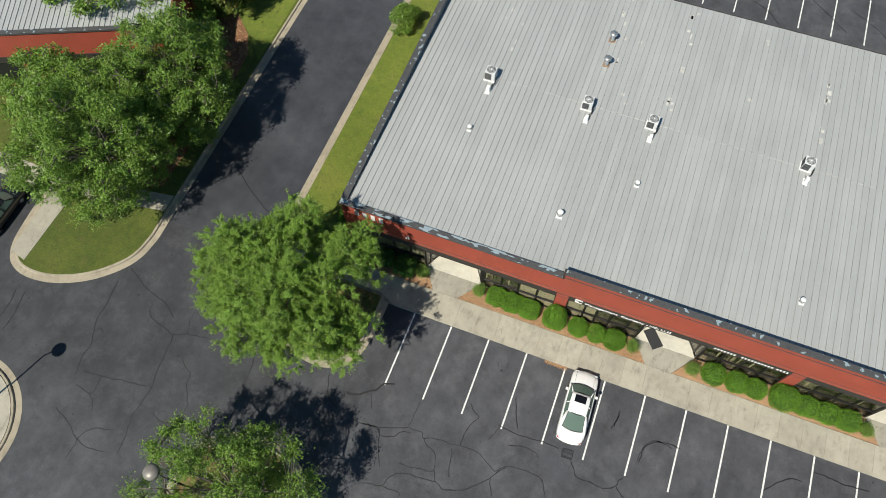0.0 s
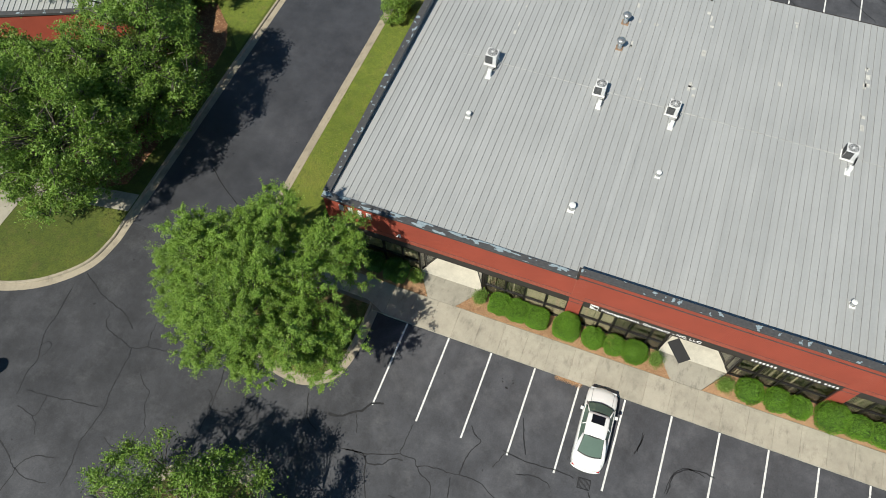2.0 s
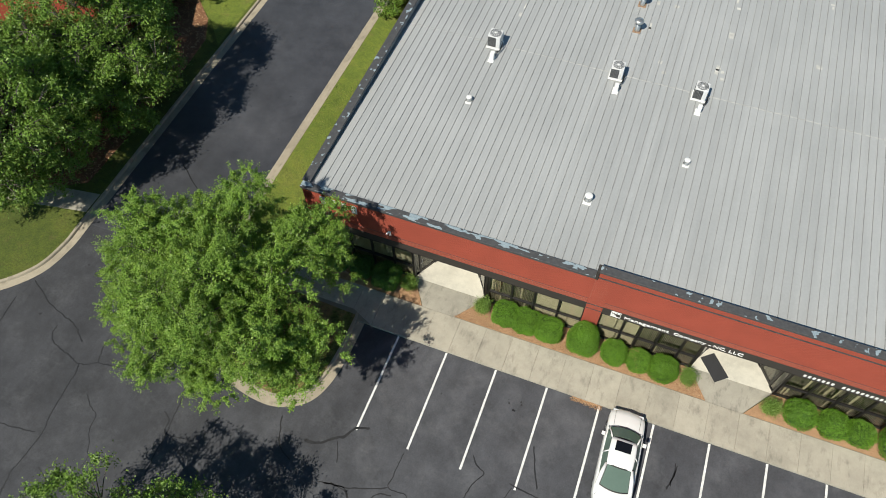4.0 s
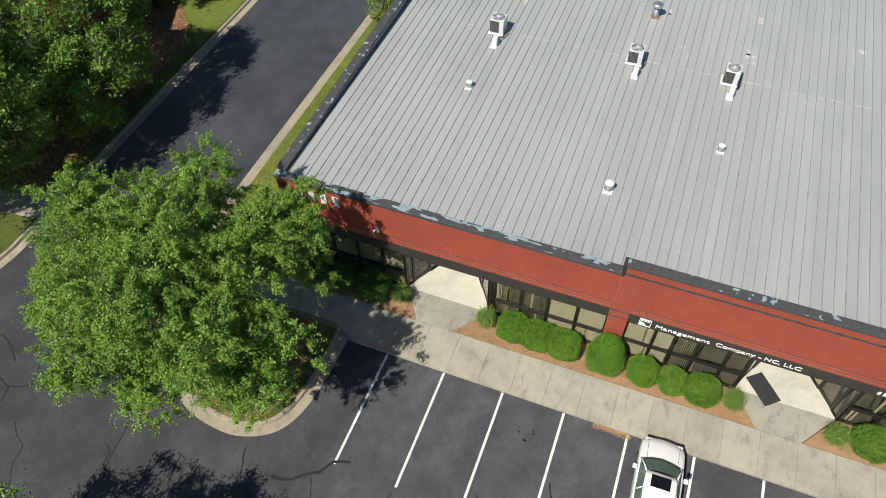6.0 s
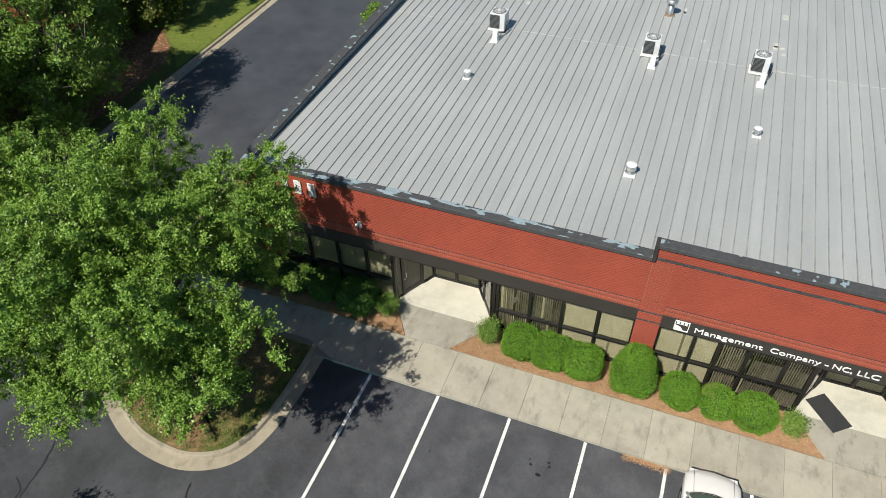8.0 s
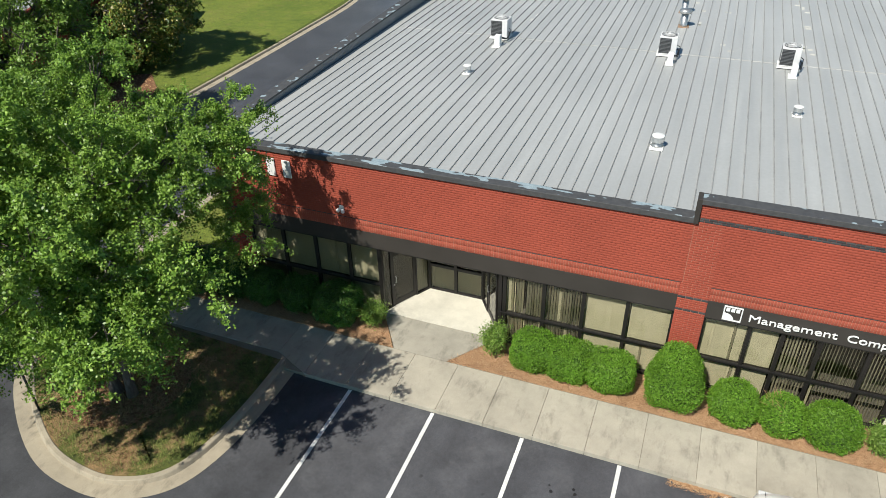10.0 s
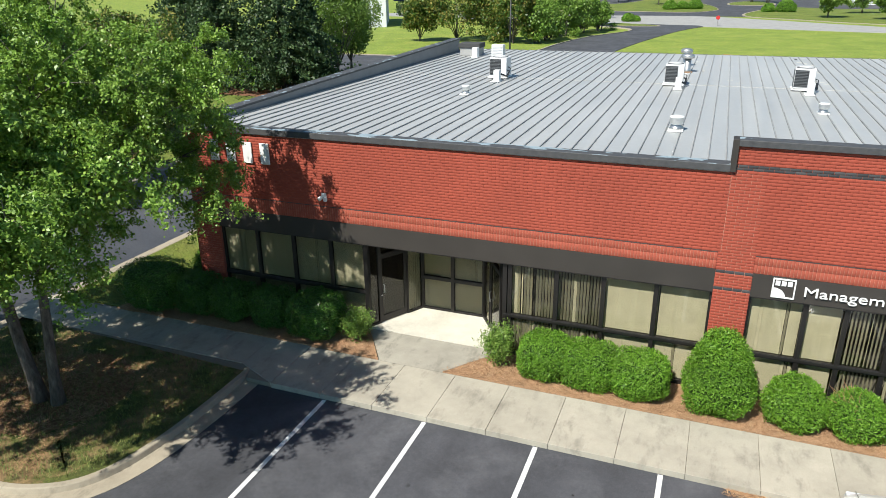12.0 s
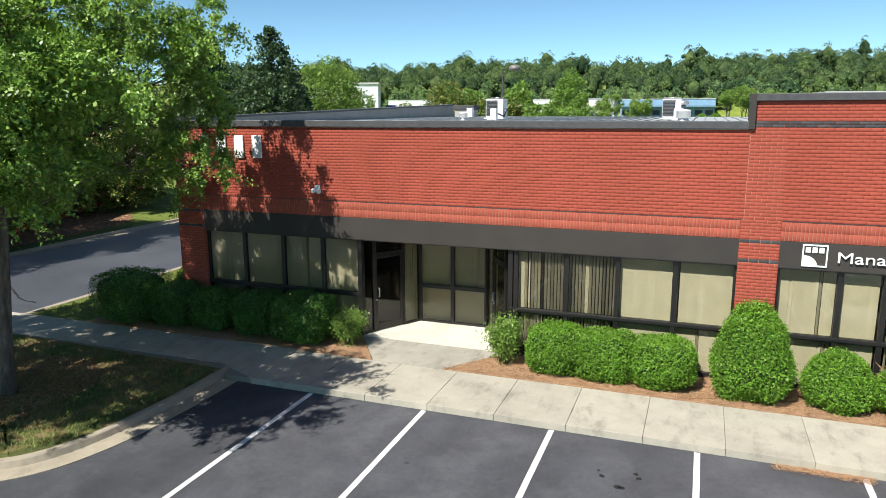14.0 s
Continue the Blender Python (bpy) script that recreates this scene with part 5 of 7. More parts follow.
def sedan(paint, label, glass_tint, sunroof=True):
    car = thing("car", label, "car")
    L2 = 2.43
    rows = [car_section(-L2, 0.70, 0.34, 0.72, 0.02, 0.05), car_section(-L2 + 0.06, 0.80, 0.26, 0.88, 0.03, 0.05), car_section(-L2 + 0.25, 0.87, 0.22, 0.96, 0.04, 0.06),
            car_section(-1.75, 0.905, 0.2, 0.98, 0.05, 0.07), car_section(-0.9, 0.915, 0.2, 0.96, 0.05, 0.08), car_section(0.0, 0.915, 0.2, 0.95, 0.05, 0.08),
            car_section(0.85, 0.91, 0.2, 0.93, 0.06, 0.08), car_section(1.55, 0.895, 0.2, 0.86, 0.07, 0.07), car_section(2.05, 0.88, 0.22, 0.79, 0.06, 0.06),
            car_section(L2 - 0.10, 0.84, 0.26, 0.69, 0.05, 0.05), car_section(L2, 0.76, 0.34, 0.58, 0.02, 0.05)]
    bm = loft(rows)
    for v in bm.verts:
        if abs(v.co.y) > 1.9:
            v.co.y -= math.copysign(0.20 * (v.co.x / 0.9) ** 2 * min(1.0, (abs(v.co.y) - 1.9) / 0.35), v.co.y)
    body = part("body", bm, paint, car)
    # cabin: pillars and roof skin over a glass house
    def ring(y, half, z):
        return [(half, y, z), (half * 0.9, y, z + 0.03), (0, y, z + 0.045), (-half * 0.9, y, z + 0.03), (-half, y, z)]
    bm = bmesh.new()
    prof = [(-0.72, 0.58, 1.385), (-0.55, 0.605, 1.41), (-0.05, 0.625, 1.43), (0.45, 0.61, 1.415), (0.64, 0.585, 1.385)]
    vr = [[bm.verts.new(p) for p in ring(*q)] for q in prof]
    lo = [[bm.verts.new((p[0], p[1], p[2] - 0.05)) for p in ring(*q)] for q in prof]
    for g in (vr, lo):
        for a, b in zip(g, g[1:]):
            for k in range(4):
                bm.faces.new((a[k], a[k + 1], b[k + 1], b[k])).smooth = True
    for k in range(4):
        bm.faces.new((vr[0][k], vr[0][k + 1], lo[0][k + 1], lo[0][k]))
        bm.faces.new((vr[-1][k], vr[-1][k + 1], lo[-1][k + 1], lo[-1][k]))
    for g in (0, 4):
        for a in range(len(prof) - 1):
            bm.faces.new((vr[a][g], vr[a + 1][g], lo[a + 1][g], lo[a][g]))
    bmesh.ops.recalc_face_normals(bm, faces=bm.faces)
    part("roof", bm, paint, car)
    for s in (-1, 1):
        for line, rad in ((((s * 0.595, 0.62, 1.375), (s * 0.69, 0.95, 1.19), (s * 0.79, 1.24, 0.95)), (0.035, 0.035, 0.045)),
                          (((s * 0.60, -0.66, 1.375), (s * 0.69, -1.10, 1.22), (s * 0.77, -1.66, 1.0)), (0.06, 0.10, 0.10)),
                          (((s * 0.63, -0.07, 1.39), (s * 0.72, -0.07, 1.2), (s * 0.82, -0.06, 0.96)), (0.03, 0.035, 0.035))):
            b2 = bmesh.new()
            tube(b2, line, rad, 8)
            part("pillar", b2, paint, car)

    def pane_of(pts, name, label):
        b2 = bmesh.new()
        b2.faces.new([b2.verts.new(p) for p in pts])
        return part(name, b2, glass_tint, car, label)

    def bowed(half_t, y_t, z_t, half_b, y_b, z_b, bow, grow, lift):
        """A screen that bows outward between its upper and lower edges."""
        b2 = bmesh.new()
        grid = []
        for j in range(5):
            v = -grow + (1 + 2 * grow) * j / 4
            row = []
            for i in range(9):
                u = (-1 + 2 * i / 8) * (1 + grow)
                row.append(b2.verts.new(((half_t + (half_b - half_t) * v) * u, y_t + (y_b - y_t) * v + bow * (0.45 + 0.55 * v) * (1 - u * u), z_t + (z_b - z_t) * v + 0.03 * (1 - u * u) + lift)))
            grid.append(row)
        for p, q in zip(grid, grid[1:]):
            for i in range(8):
                b2.faces.new((p[i], p[i + 1], q[i + 1], q[i])).smooth = True
        return b2
    gasket = plain("car_gasket", (0.012, 0.012, 0.012), 0.6)
    for name, dims, label in (("windscreen", (0.56, 0.64, 1.395, 0.72, 1.20, 0.985, 0.15), "pale green windscreen"), ("rear_window", (0.53, -0.72, 1.395, 0.64, -1.60, 1.055, -0.13), "pale green rear window")):
        part("gasket", bowed(*dims, 0.06, -0.004), gasket, car, "black rubber surround")
        part(name, bowed(*dims, 0.0, 0.006), glass_tint, car, label)
    for s in (-1, 1):
        pane_of(((s * 0.61, 0.58, 1.37), (s * 0.635, -0.05, 1.39), (s * 0.82, -0.05, 0.97), (s * 0.80, 1.12, 0.96)), "side_window", "dark side glass")
        pane_of(((s * 0.635, -0.09, 1.39), (s * 0.60, -0.66, 1.37), (s * 0.78, -1.35, 0.985), (s * 0.82, -0.09, 0.97)), "side_window", "dark side glass")
    part("interior", solid(-0.76, -1.65, 0.86, 0.76, 1.15, 1.0, bevel=0.03), plain("car_trim", (0.10, 0.10, 0.09), 0.8), car, "dim cabin trim")
    bm = bmesh.new()
    for sx in (-0.38, 0.38):
        for sy in (0.05, -0.95):
            box(bm, sx - 0.24, sy - 0.1, 0.95, sx + 0.24, sy + 0.06, 1.27, bevel=0.05)
    part("seat", bm, plain("seat_grey", (0.22, 0.21, 0.19), 0.8), car, "grey seat backs")
    if sunroof:
        part("sunroof", solid(-0.37, 0.02, 1.458, 0.37, 0.50, 1.482, bevel=0.004), plain("sunroof_black", (0.008, 0.008, 0.010), 0.15, 0, 0.05, 2, 20, 0), car, "black glass sunroof")
    wheel_mat, rim_mat = plain("tyre", (0.018, 0.018, 0.018), 0.85), plain("rim", (0.45, 0.45, 0.45), 0.35, 0.8)
    for s in (-1, 1):
        for y in (-1.42, 1.42):
            b2 = bmesh.new()
            lathe(b2, ((0.22, -0.10), (0.30, -0.10), (0.32, -0.07), (0.32, 0.07), (0.30, 0.10), (0.22, 0.10)), 24)
            bmesh.ops.transform(b2, matrix=pose(s * 0.80, y, 0.32, 0, 90, 0), verts=b2.verts)
            w = part("wheel", b2, wheel_mat, car, "black tyre")
            b2 = bmesh.new()
            lathe(b2, ((0.0, -0.02), (0.21, 0.0), (0.22, 0.03), (0.0, 0.05)), 20, cap=False)
            bmesh.ops.transform(b2, matrix=pose(s * 0.865, y, 0.32, 0, 90 if s > 0 else -90, 0), verts=b2.verts)
            part("rim", b2, rim_mat, w, "silver wheel rim")
    for s in (-1, 1):
        b2 = bmesh.new()
        box(b2, s * 0.98 - 0.10, 0.72, 0.93, s * 0.98 + 0.08, 0.90, 1.06, bevel=0.03)
        part("mirror", b2, paint, car)
        b2 = bmesh.new()
        box(b2, s * 0.58 - 0.17, 2.14, 0.58, s * 0.58 + 0.17, 2.33, 0.70, bevel=0.03)
        part("headlight", b2, plain("lamp_clear", (0.7, 0.72, 0.72), 0.12), car, "clear headlight")
        b2 = bmesh.new()
        box(b2, s * 0.60 - 0.17, -2.335, 0.58, s * 0.60 + 0.17, -2.20, 0.70, bevel=0.02)
        part("tail_light", b2, plain("lamp_red", (0.4, 0.02, 0.02), 0.2), car, "red tail light")
    for y, n in ((2.36, "bumper"), (-2.40, "bumper")):
        b2 = bmesh.new()
        arc = [(x, y - math.copysign(0.20 * (x / 0.9) ** 2, y), 0.44) for x in (-0.82, -0.6, -0.3, 0, 0.3, 0.6, 0.82)]
        tube(b2, arc, (0.05, 0.085, 0.09, 0.09, 0.09, 0.085, 0.05), 8)
        part(n, b2, paint, car)
    bm = bmesh.new()
    for s in (-1, 1):
        tube(bm, ((s * 0.72, -1.97, 1.03), (s * 0.80, -2.2, 1.005)), (0.006, 0.006), 5)
        tube(bm, ((s * 0.60, 1.30, 0.985), (s * 0.62, 2.2, 0.81)), (0.005, 0.005), 5)
    tube(bm, ((-0.72, 1.26, 0.985), (-0.4, 1.36, 1.0), (0, 1.41, 1.005), (0.4, 1.36, 1.0), (0.72, 1.26, 0.985)), (0.014,) * 5, 5)
    part("panel_gap", bm, DARK_METAL, car, "dark shut lines and wiper")
    return car


CAR_GLASS = plain("car_glass", (0.115, 0.165, 0.135), 0.05, 0, 0.05, 1.0, 10, 0)
white_paint = plain("white_car_paint", (0.80, 0.80, 0.78), 0.22, 0, 0.02, 1.0, 30, 0)
white_paint.node_tree.nodes["Principled BSDF"].inputs["Coat Weight"].default_value = 0.6
black_paint = plain("black_car_paint", (0.012, 0.013, 0.014), 0.2, 0, 0.05, 1.0, 30, 0)
black_paint.node_tree.nodes["Principled BSDF"].inputs["Coat Weight"].default_value = 0.6
car = sedan(white_paint, "white four-door sedan with a black sunroof, parked", CAR_GLASS)
car.matrix_basis = pose(12.42, -2.45, 0.0, 0, 0, 1.5)
car2 = sedan(black_paint, "black sedan parked beside the lawn", CAR_GLASS, False)
car2.matrix_basis = pose(-32.2, -3.6, 0.0, 0, 0, 0)


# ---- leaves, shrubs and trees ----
# shade inside the shrubs, put into a dark green colour
SHADE_CORE = plain("shrub_inside_shade", (0.034, 0.078, 0.010), 0.95, 0, 0.3, 6, 40, 0.3)

def leaf_quads(pos, size, rng, droop=0.0, face=None):
    """Folded leaf blades at the given places; face turns them to look outward."""
    n = len(pos)
    a = rng.normal(size=(n, 3))
    a[:, 2] -= droop
    a /= np.linalg.norm(a, axis=1)[:, None]
    nrm = rng.normal(size=(n, 3)) * 0.75 + (face if face is not None else np.array([0, 0, 0.7]))
    b = np.cross(nrm, a)
    b /= np.linalg.norm(b, axis=1)[:, None] + 1e-9
    s = size * rng.uniform(0.65, 1.3, n)[:, None]
    base, tip = pos - a * s * 0.5, pos + a * s * 0.5
    mid = pos + np.cross(a, b) * s * 0.08
    v = np.stack([base, mid + b * s * 0.30, tip, mid - b * s * 0.30], 1).reshape(-1, 3)
    q = np.arange(4 * n).reshape(-1, 4)
    return v, q


def leaf_blades(pos, size, rng, droop=0.0, face=None):
    """Small pointed leaves, one triangle each."""
    n = len(pos)
    a = rng.normal(size=(n, 3))
    a[:, 2] -= droop
    a /= np.linalg.norm(a, axis=1)[:, None]
    nrm = rng.normal(size=(n, 3)) * 0.75 + (face if face is not None else np.array([0, 0, 0.7]))
    b = np.cross(nrm, a)
    b /= np.linalg.norm(b, axis=1)[:, None] + 1e-9
    s = size * rng.uniform(0.65, 1.3, n)[:, None]
    base, tip = pos - a * s * 0.45, pos + a * s * 0.55
    v = np.stack([base + b * s * 0.29, tip, base - b * s * 0.29], 1).reshape(-1, 3)
    return v, np.arange(3 * n).reshape(-1, 3)


def shrub_shape(d, kind, seed):
    """Radius factor along unit directions d for a clipped shrub."""
    k = np.array([noise.noise(Vector((x * 2.2 + seed, y * 2.2, z * 2.2))) for x, y, z in d])
    f = 1 + 0.13 * k
    if kind == "box":
        p = 3.6
        f = f / (np.abs(d[:, 0]) ** p + np.abs(d[:, 1]) ** p + np.abs(d[:, 2]) ** p) ** (1 / p) * 0.93
    if kind == "block":
        # clipped flat on top and at the sides, wider above than at the foot
        p = 5.5
        f = f / (np.abs(d[:, 0]) ** p + np.abs(d[:, 1]) ** p + np.abs(d[:, 2]) ** p) ** (1 / p) * 0.93
        f = f * (1 + 0.10 * np.clip(d[:, 2], -1, 0.6))
    if kind == "egg":
        p = 2.5
        f = f / (np.abs(d[:, 0]) ** p + np.abs(d[:, 1]) ** p + np.abs(d[:, 2]) ** p) ** (1 / p) * 0.97
        f = f * (1 - 0.17 * np.clip(d[:, 2], -1, 1) * (1 - d[:, 2] ** 2) * 2)
    return f


def sphere_dirs(n, rng):
    v = rng.normal(size=(n, 3))
    return v / np.linalg.norm(v, axis=1)[:, None]


def shrub_meshes(rx, ry, rz, kind, count, material, seed, size=0.055):
    """A dense clipped shrub: closed core coloured dark as inner shade and a coat of small leaves. Sits on z = 0."""
    rng = np.random.default_rng(seed)
    bm = bmesh.new()
    bmesh.ops.create_icosphere(bm, subdivisions=3, radius=1.0)
    d = np.array([v.co.normalized() for v in bm.verts])
    f = shrub_shape(d, kind, seed)
    R = np.array([rx, ry, rz])
    for v, di, fi in zip(bm.verts, d, f):
        p = di * fi * R * 0.86
        v.co = (p[0], p[1], max(p[2] + rz * 0.97, 0.06))
    core = bpy.data.meshes.new("core")
    bm.to_mesh(core)
    bm.free()
    core.materials.append(SHADE_CORE)
    dd = sphere_dirs(count, rng)
    ff = shrub_shape(dd, kind, seed)
    p = dd * (ff * 1 + 0.05 * rng.normal(size=count) - 0.03)[:, None] * R
    p[:, 2] = np.maximum(p[:, 2] + rz * 0.97, 0.05)
    face = dd / R
    face /= np.linalg.norm(face, axis=1)[:, None]
    v, q = leaf_blades(p, size, rng, 0, face * 0.9 + np.array([0, 0, 0.25]))
    return core, fast_mesh("foliage", v, q, material)


def shrub(at, rx, ry, rz, kind, label, count, material=None, seed=1, size=0.053, turn=0, group="clipped shrubs", category="shrub"):
    core, leaves = shrub_meshes(rx, ry, rz, kind, int(count * 2.3), material or BOX_LEAF, seed, size * 0.98)
    s = thing("shrub", label, category, at, turn, group)
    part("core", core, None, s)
    part("foliage", leaves, None, s)
    return s


def wispy_shrub(at, r, h, label, seed, count=6500):
    """A loose shrub of thin upright stems with sprays of leaves."""
    rng = np.random.default_rng(seed)
    s = thing("nandina", label, "shrub", at, 0, "loose shrubs")
    bm, spots = bmesh.new(), []
    for i in range(22):
        a, k = rng.uniform(0, 2 * math.pi), rng.uniform(0.2, 1.0)
        top = Vector((math.cos(a) * r * k, math.sin(a) * r * k, h * rng.uniform(0.6, 1.0)))
        mid = Vector((top.x * 0.4, top.y * 0.4, top.z * 0.55))
        tube(bm, ((top.x * 0.12, top.y * 0.12, 0), mid, top), (0.012, 0.009, 0.004), 5)
        for j in range(count // 22):
            u = rng.uniform(0.15, 1.05)
            spots.append(mid.lerp(top, (u - 0.35) / 0.7) + Vector(rng.normal(size=3) * 0.12))
    part("stem", bm, BARK, s)
    v, q = leaf_blades(np.array(spots), 0.062, rng, 0.3)
    part("foliage", fast_mesh("foliage", v, q, NANDINA_LEAF), None, s)
    return s


GZ = 0.15
# first bed: hedge in the tree's shade, which is also put into its leaf colour
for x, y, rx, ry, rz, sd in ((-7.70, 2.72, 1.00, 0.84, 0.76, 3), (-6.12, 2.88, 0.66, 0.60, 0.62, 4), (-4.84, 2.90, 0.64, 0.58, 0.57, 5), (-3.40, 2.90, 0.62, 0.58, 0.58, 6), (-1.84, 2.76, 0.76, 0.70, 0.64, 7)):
    shrub((x, y, GZ), rx, ry, rz, "block", "clipped hedge shrub, coloured darker green for the shade of the tree", int(7000 * rx), SHADED_HEDGE_LEAF, sd)
wispy_shrub((-0.58, 2.85, GZ), 0.46, 0.86, "small loose light green nandina shrub", 8)
# second bed
wispy_shrub((3.78, 2.85, GZ), 0.5, 1.15, "loose feathery green nandina shrub", 9)
for x, y, rx, ry, rz, sd in ((4.98, 2.90, 0.70, 0.66, 0.58, 13), (6.18, 2.85, 0.72, 0.68, 0.57, 14), (7.42, 2.80, 0.74, 0.68, 0.57, 15)):
    shrub((x, y, GZ), rx, ry, rz, "box", "bright green clipped hedge shrub grown into its neighbour", 7500, None, sd)
shrub((9.25, 2.80, GZ), 0.76, 0.76, 1.06, "egg", "tall egg-shaped clipped green shrub before the pier", 11000, None, 16)
shrub((10.92, 2.80, GZ), 0.66, 0.64, 0.62, "egg", "round clipped green shrub", 6500, None, 17)
bare = shrub((12.22, 2.82, GZ), 0.62, 0.62, 0.56, "egg", "round green shrub with a few bare twigs", 4200, None, 18)
twig_rng = random.Random(18)
for i in range(26):
    a, e = twig_rng.uniform(2.2, 4.6), twig_rng.uniform(0.35, 1.2)
    d = Vector((math.cos(a) * math.cos(e), math.sin(a) * math.cos(e), math.sin(e)))
    bm = bmesh.new()
    tube(bm, ((d * 0.42 + Vector((0, 0, 0.5))), d * 0.58 + Vector((twig_rng.uniform(-0.05, 0.05), 0, 0.52)), d * twig_rng.uniform(0.66, 0.78) + Vector((twig_rng.uniform(-0.08, 0.08), twig_rng.uniform(-0.08, 0.08), 0.54))), (0.008, 0.006, 0.003), 4)
    part("twig", bm, STRAW, bare, "dry brown twig" if i == 0 else "")
shrub((13.5, 2.80, GZ), 0.72, 0.70, 0.62, "egg", "round clipped green shrub", 6500, None, 19)
wispy_shrub((14.72, 2.75, GZ), 0.42, 0.75, "small loose green nandina shrub", 20)
# third bed
wispy_shrub((18.85, 2.65, GZ), 0.45, 0.9, "loose reddish green nandina shrub", 21)
for x, r, sd in ((20.2, 0.76, 22), (21.75, 0.74, 23), (23.0, 0.68, 24)):
    shrub((x, 2.8, GZ), r, r * 0.95, 0.6, "egg", "round clipped green shrub", 2700, None, sd, 0.066)
shrub((24.7, 2.75, GZ), 0.85, 0.82, 1.0, "egg", "tall egg-shaped clipped green shrub before the pier", 4000, None, 25, 0.066)
for x, sd in ((26.2, 26), (27.5, 27), (28.8, 28)):
    shrub((x, 2.75, GZ), 0.74, 0.68, 0.58, "box", "bright green clipped hedge shrub grown into its neighbour", 2700, None, sd, 0.066)
wispy_shrub((30.0, 2.6, GZ), 0.42, 0.8, "small loose green nandina shrub", 29)


def tree(label, trunks, crown, radii, clumps, per_clump, leaf, material, seed, category="tree", clump_r=0.95, name="tree", droop=0.35, hollow=0.45, low=2.2, clear=None):
    """A broad-leaved tree: leaning trunks, limbs that fork out to many clumps of leaves.
    trunks: (x, y, lean_x, lean_y, radius, fork height) from the base; crown: middle of the leaf mass."""
    rng = np.random.default_rng(seed)
    tr = thing(name, label, category)
    C, R = np.array(crown), np.array(radii)
    # boughs: large leaf masses kept apart, so that dark gaps stay between them
    boughs = []
    tries = 0
    while len(boughs) < clumps // 8 and tries < 4000:
        tries += 1
        d = sphere_dirs(1, rng)[0]
        wob = 1 + 0.34 * noise.noise(Vector((d[0] * 2.2 + seed, d[1] * 2.2, d[2] * 2.2)))
        rad = (hollow + (1 - hollow) * rng.random() ** 0.4) * wob
        p = C + d * rad * R
        if p[2] < low + (0.4 if d[1] > 0.1 else 0.0):
            continue
        gap = 1.42 * clump_r * (1.0 if tries < 2500 else 0.85)
        if all(np.linalg.norm((p - q) * np.array([1, 1, 1.2])) > gap for q, _ in boughs):
            boughs.append((p, clump_r * rng.uniform(0.95, 1.5)))
    centres = []
    for p, br in boughs:
        out = (p - C) / R
        out = out / (np.linalg.norm(out) + 1e-6)
        for k in range(8):
            d = sphere_dirs(1, rng)[0] + out * 0.5 + np.array([0, 0, 0.2])
            d /= np.linalg.norm(d)
            centres.append(p + d * br * rng.uniform(0.55, 0.9) * np.array([1.0, 1.0, 0.72]))
    centres = np.array(centres)
    wood = bmesh.new()
    tops = []
    for x, y, lx, ly, r, fork in trunks:
        pts, rad = [], []
        for k in range(7):
            u = k / 6
            pts.append((x + lx * u + 0.06 * noise.noise(Vector((u * 4, seed, x))), y + ly * u + 0.06 * noise.noise(Vector((u * 4, seed + 3, y))), trunk_z + (fork - trunk_z) * u))
            rad.append(r * (1.35 if k == 0 else 1.0) * (1 - 0.38 * u))
        b2 = bmesh.new()
        tube(b2, pts, rad, 12)
        part("trunk", b2, BARK, tr, "grey-brown trunk")
        tops.append((Vector(pts[-1]), rad[-1], Vector(pts[3])))
    k_main = max(8, clumps // 9)
    mains = centres[rng.choice(len(centres), k_main, replace=False)]
    nodes = []
    for p in mains:
        t0, r0, low = tops[int(np.argmin([np.hypot(p[0] - t[0].x, p[1] - t[0].y) for t in tops]))]
        start = low.lerp(t0, float(rng.uniform(0.35, 1.0)))
        end = Vector(p)
        a = start.lerp(end, 0.35) + Vector((0, 0, 0.35 + 0.1 * (end - start).length)) * 0.6
        b = start.lerp(end, 0.7) + Vector((0, 0, 0.3)) * 0.5
        tube(wood, (start, a, b, end), (r0 * 0.55, r0 * 0.38, r0 * 0.22, 0.015), 7)
        nodes += [a, b, end]
    for p in centres:
        end = Vector(p)
        near = min(nodes, key=lambda q: (q - end).length)
        if (near - end).length > 0.25:
            mid = near.lerp(end, 0.5) + Vector((0, 0, 0.12))
            tube(wood, (near, mid, end), (0.035, 0.022, 0.006), 5)
    part("limb", wood, BARK, tr, "forking bare limbs")
    spots, lean = [], []
    for p in centres:
        n = int(per_clump * rng.uniform(0.6, 1.4))
        c = rng.uniform(0.42, 0.72) * clump_r
        q = rng.normal(size=(n, 3)) * np.array([0.55, 0.55, 0.42]) * c
        q[:, 2] -= 0.10 * (q[:, 0] ** 2 + q[:, 1] ** 2) / c
        # sprays: leaves gather along a few short twigs
        k = rng.integers(0, 14, n)
        tw = sphere_dirs(14, rng) * c * np.array([1.0, 1.0, 0.7])
        u = rng.random(n)[:, None]
        q = np.where((rng.random(n) < 0.7)[:, None], tw[k] * u ** 0.8 + rng.normal(size=(n, 3)) * 0.085 * c, q)
        spots.append(p + q)
        lean.append(q / (np.linalg.norm(q, axis=1)[:, None] + 1e-6))
    spots, lean = np.concatenate(spots), np.concatenate(lean)
    keep = spots[:, 2] > 0.5
    if clear:
        keep &= np.hypot(spots[:, 0] - clear[0], spots[:, 1] - clear[1]) > clear[2]
    lean, spots = lean[keep], spots[keep]
    v, q = leaf_blades(spots, leaf, rng, droop, lean * 0.9 + np.array(SUN_FROM) * 0.8 + np.array([0, 0, 0.35]))
    part("crown", fast_mesh("crown", v, q, material), None, tr, "leafy crown with gaps")
    return tr


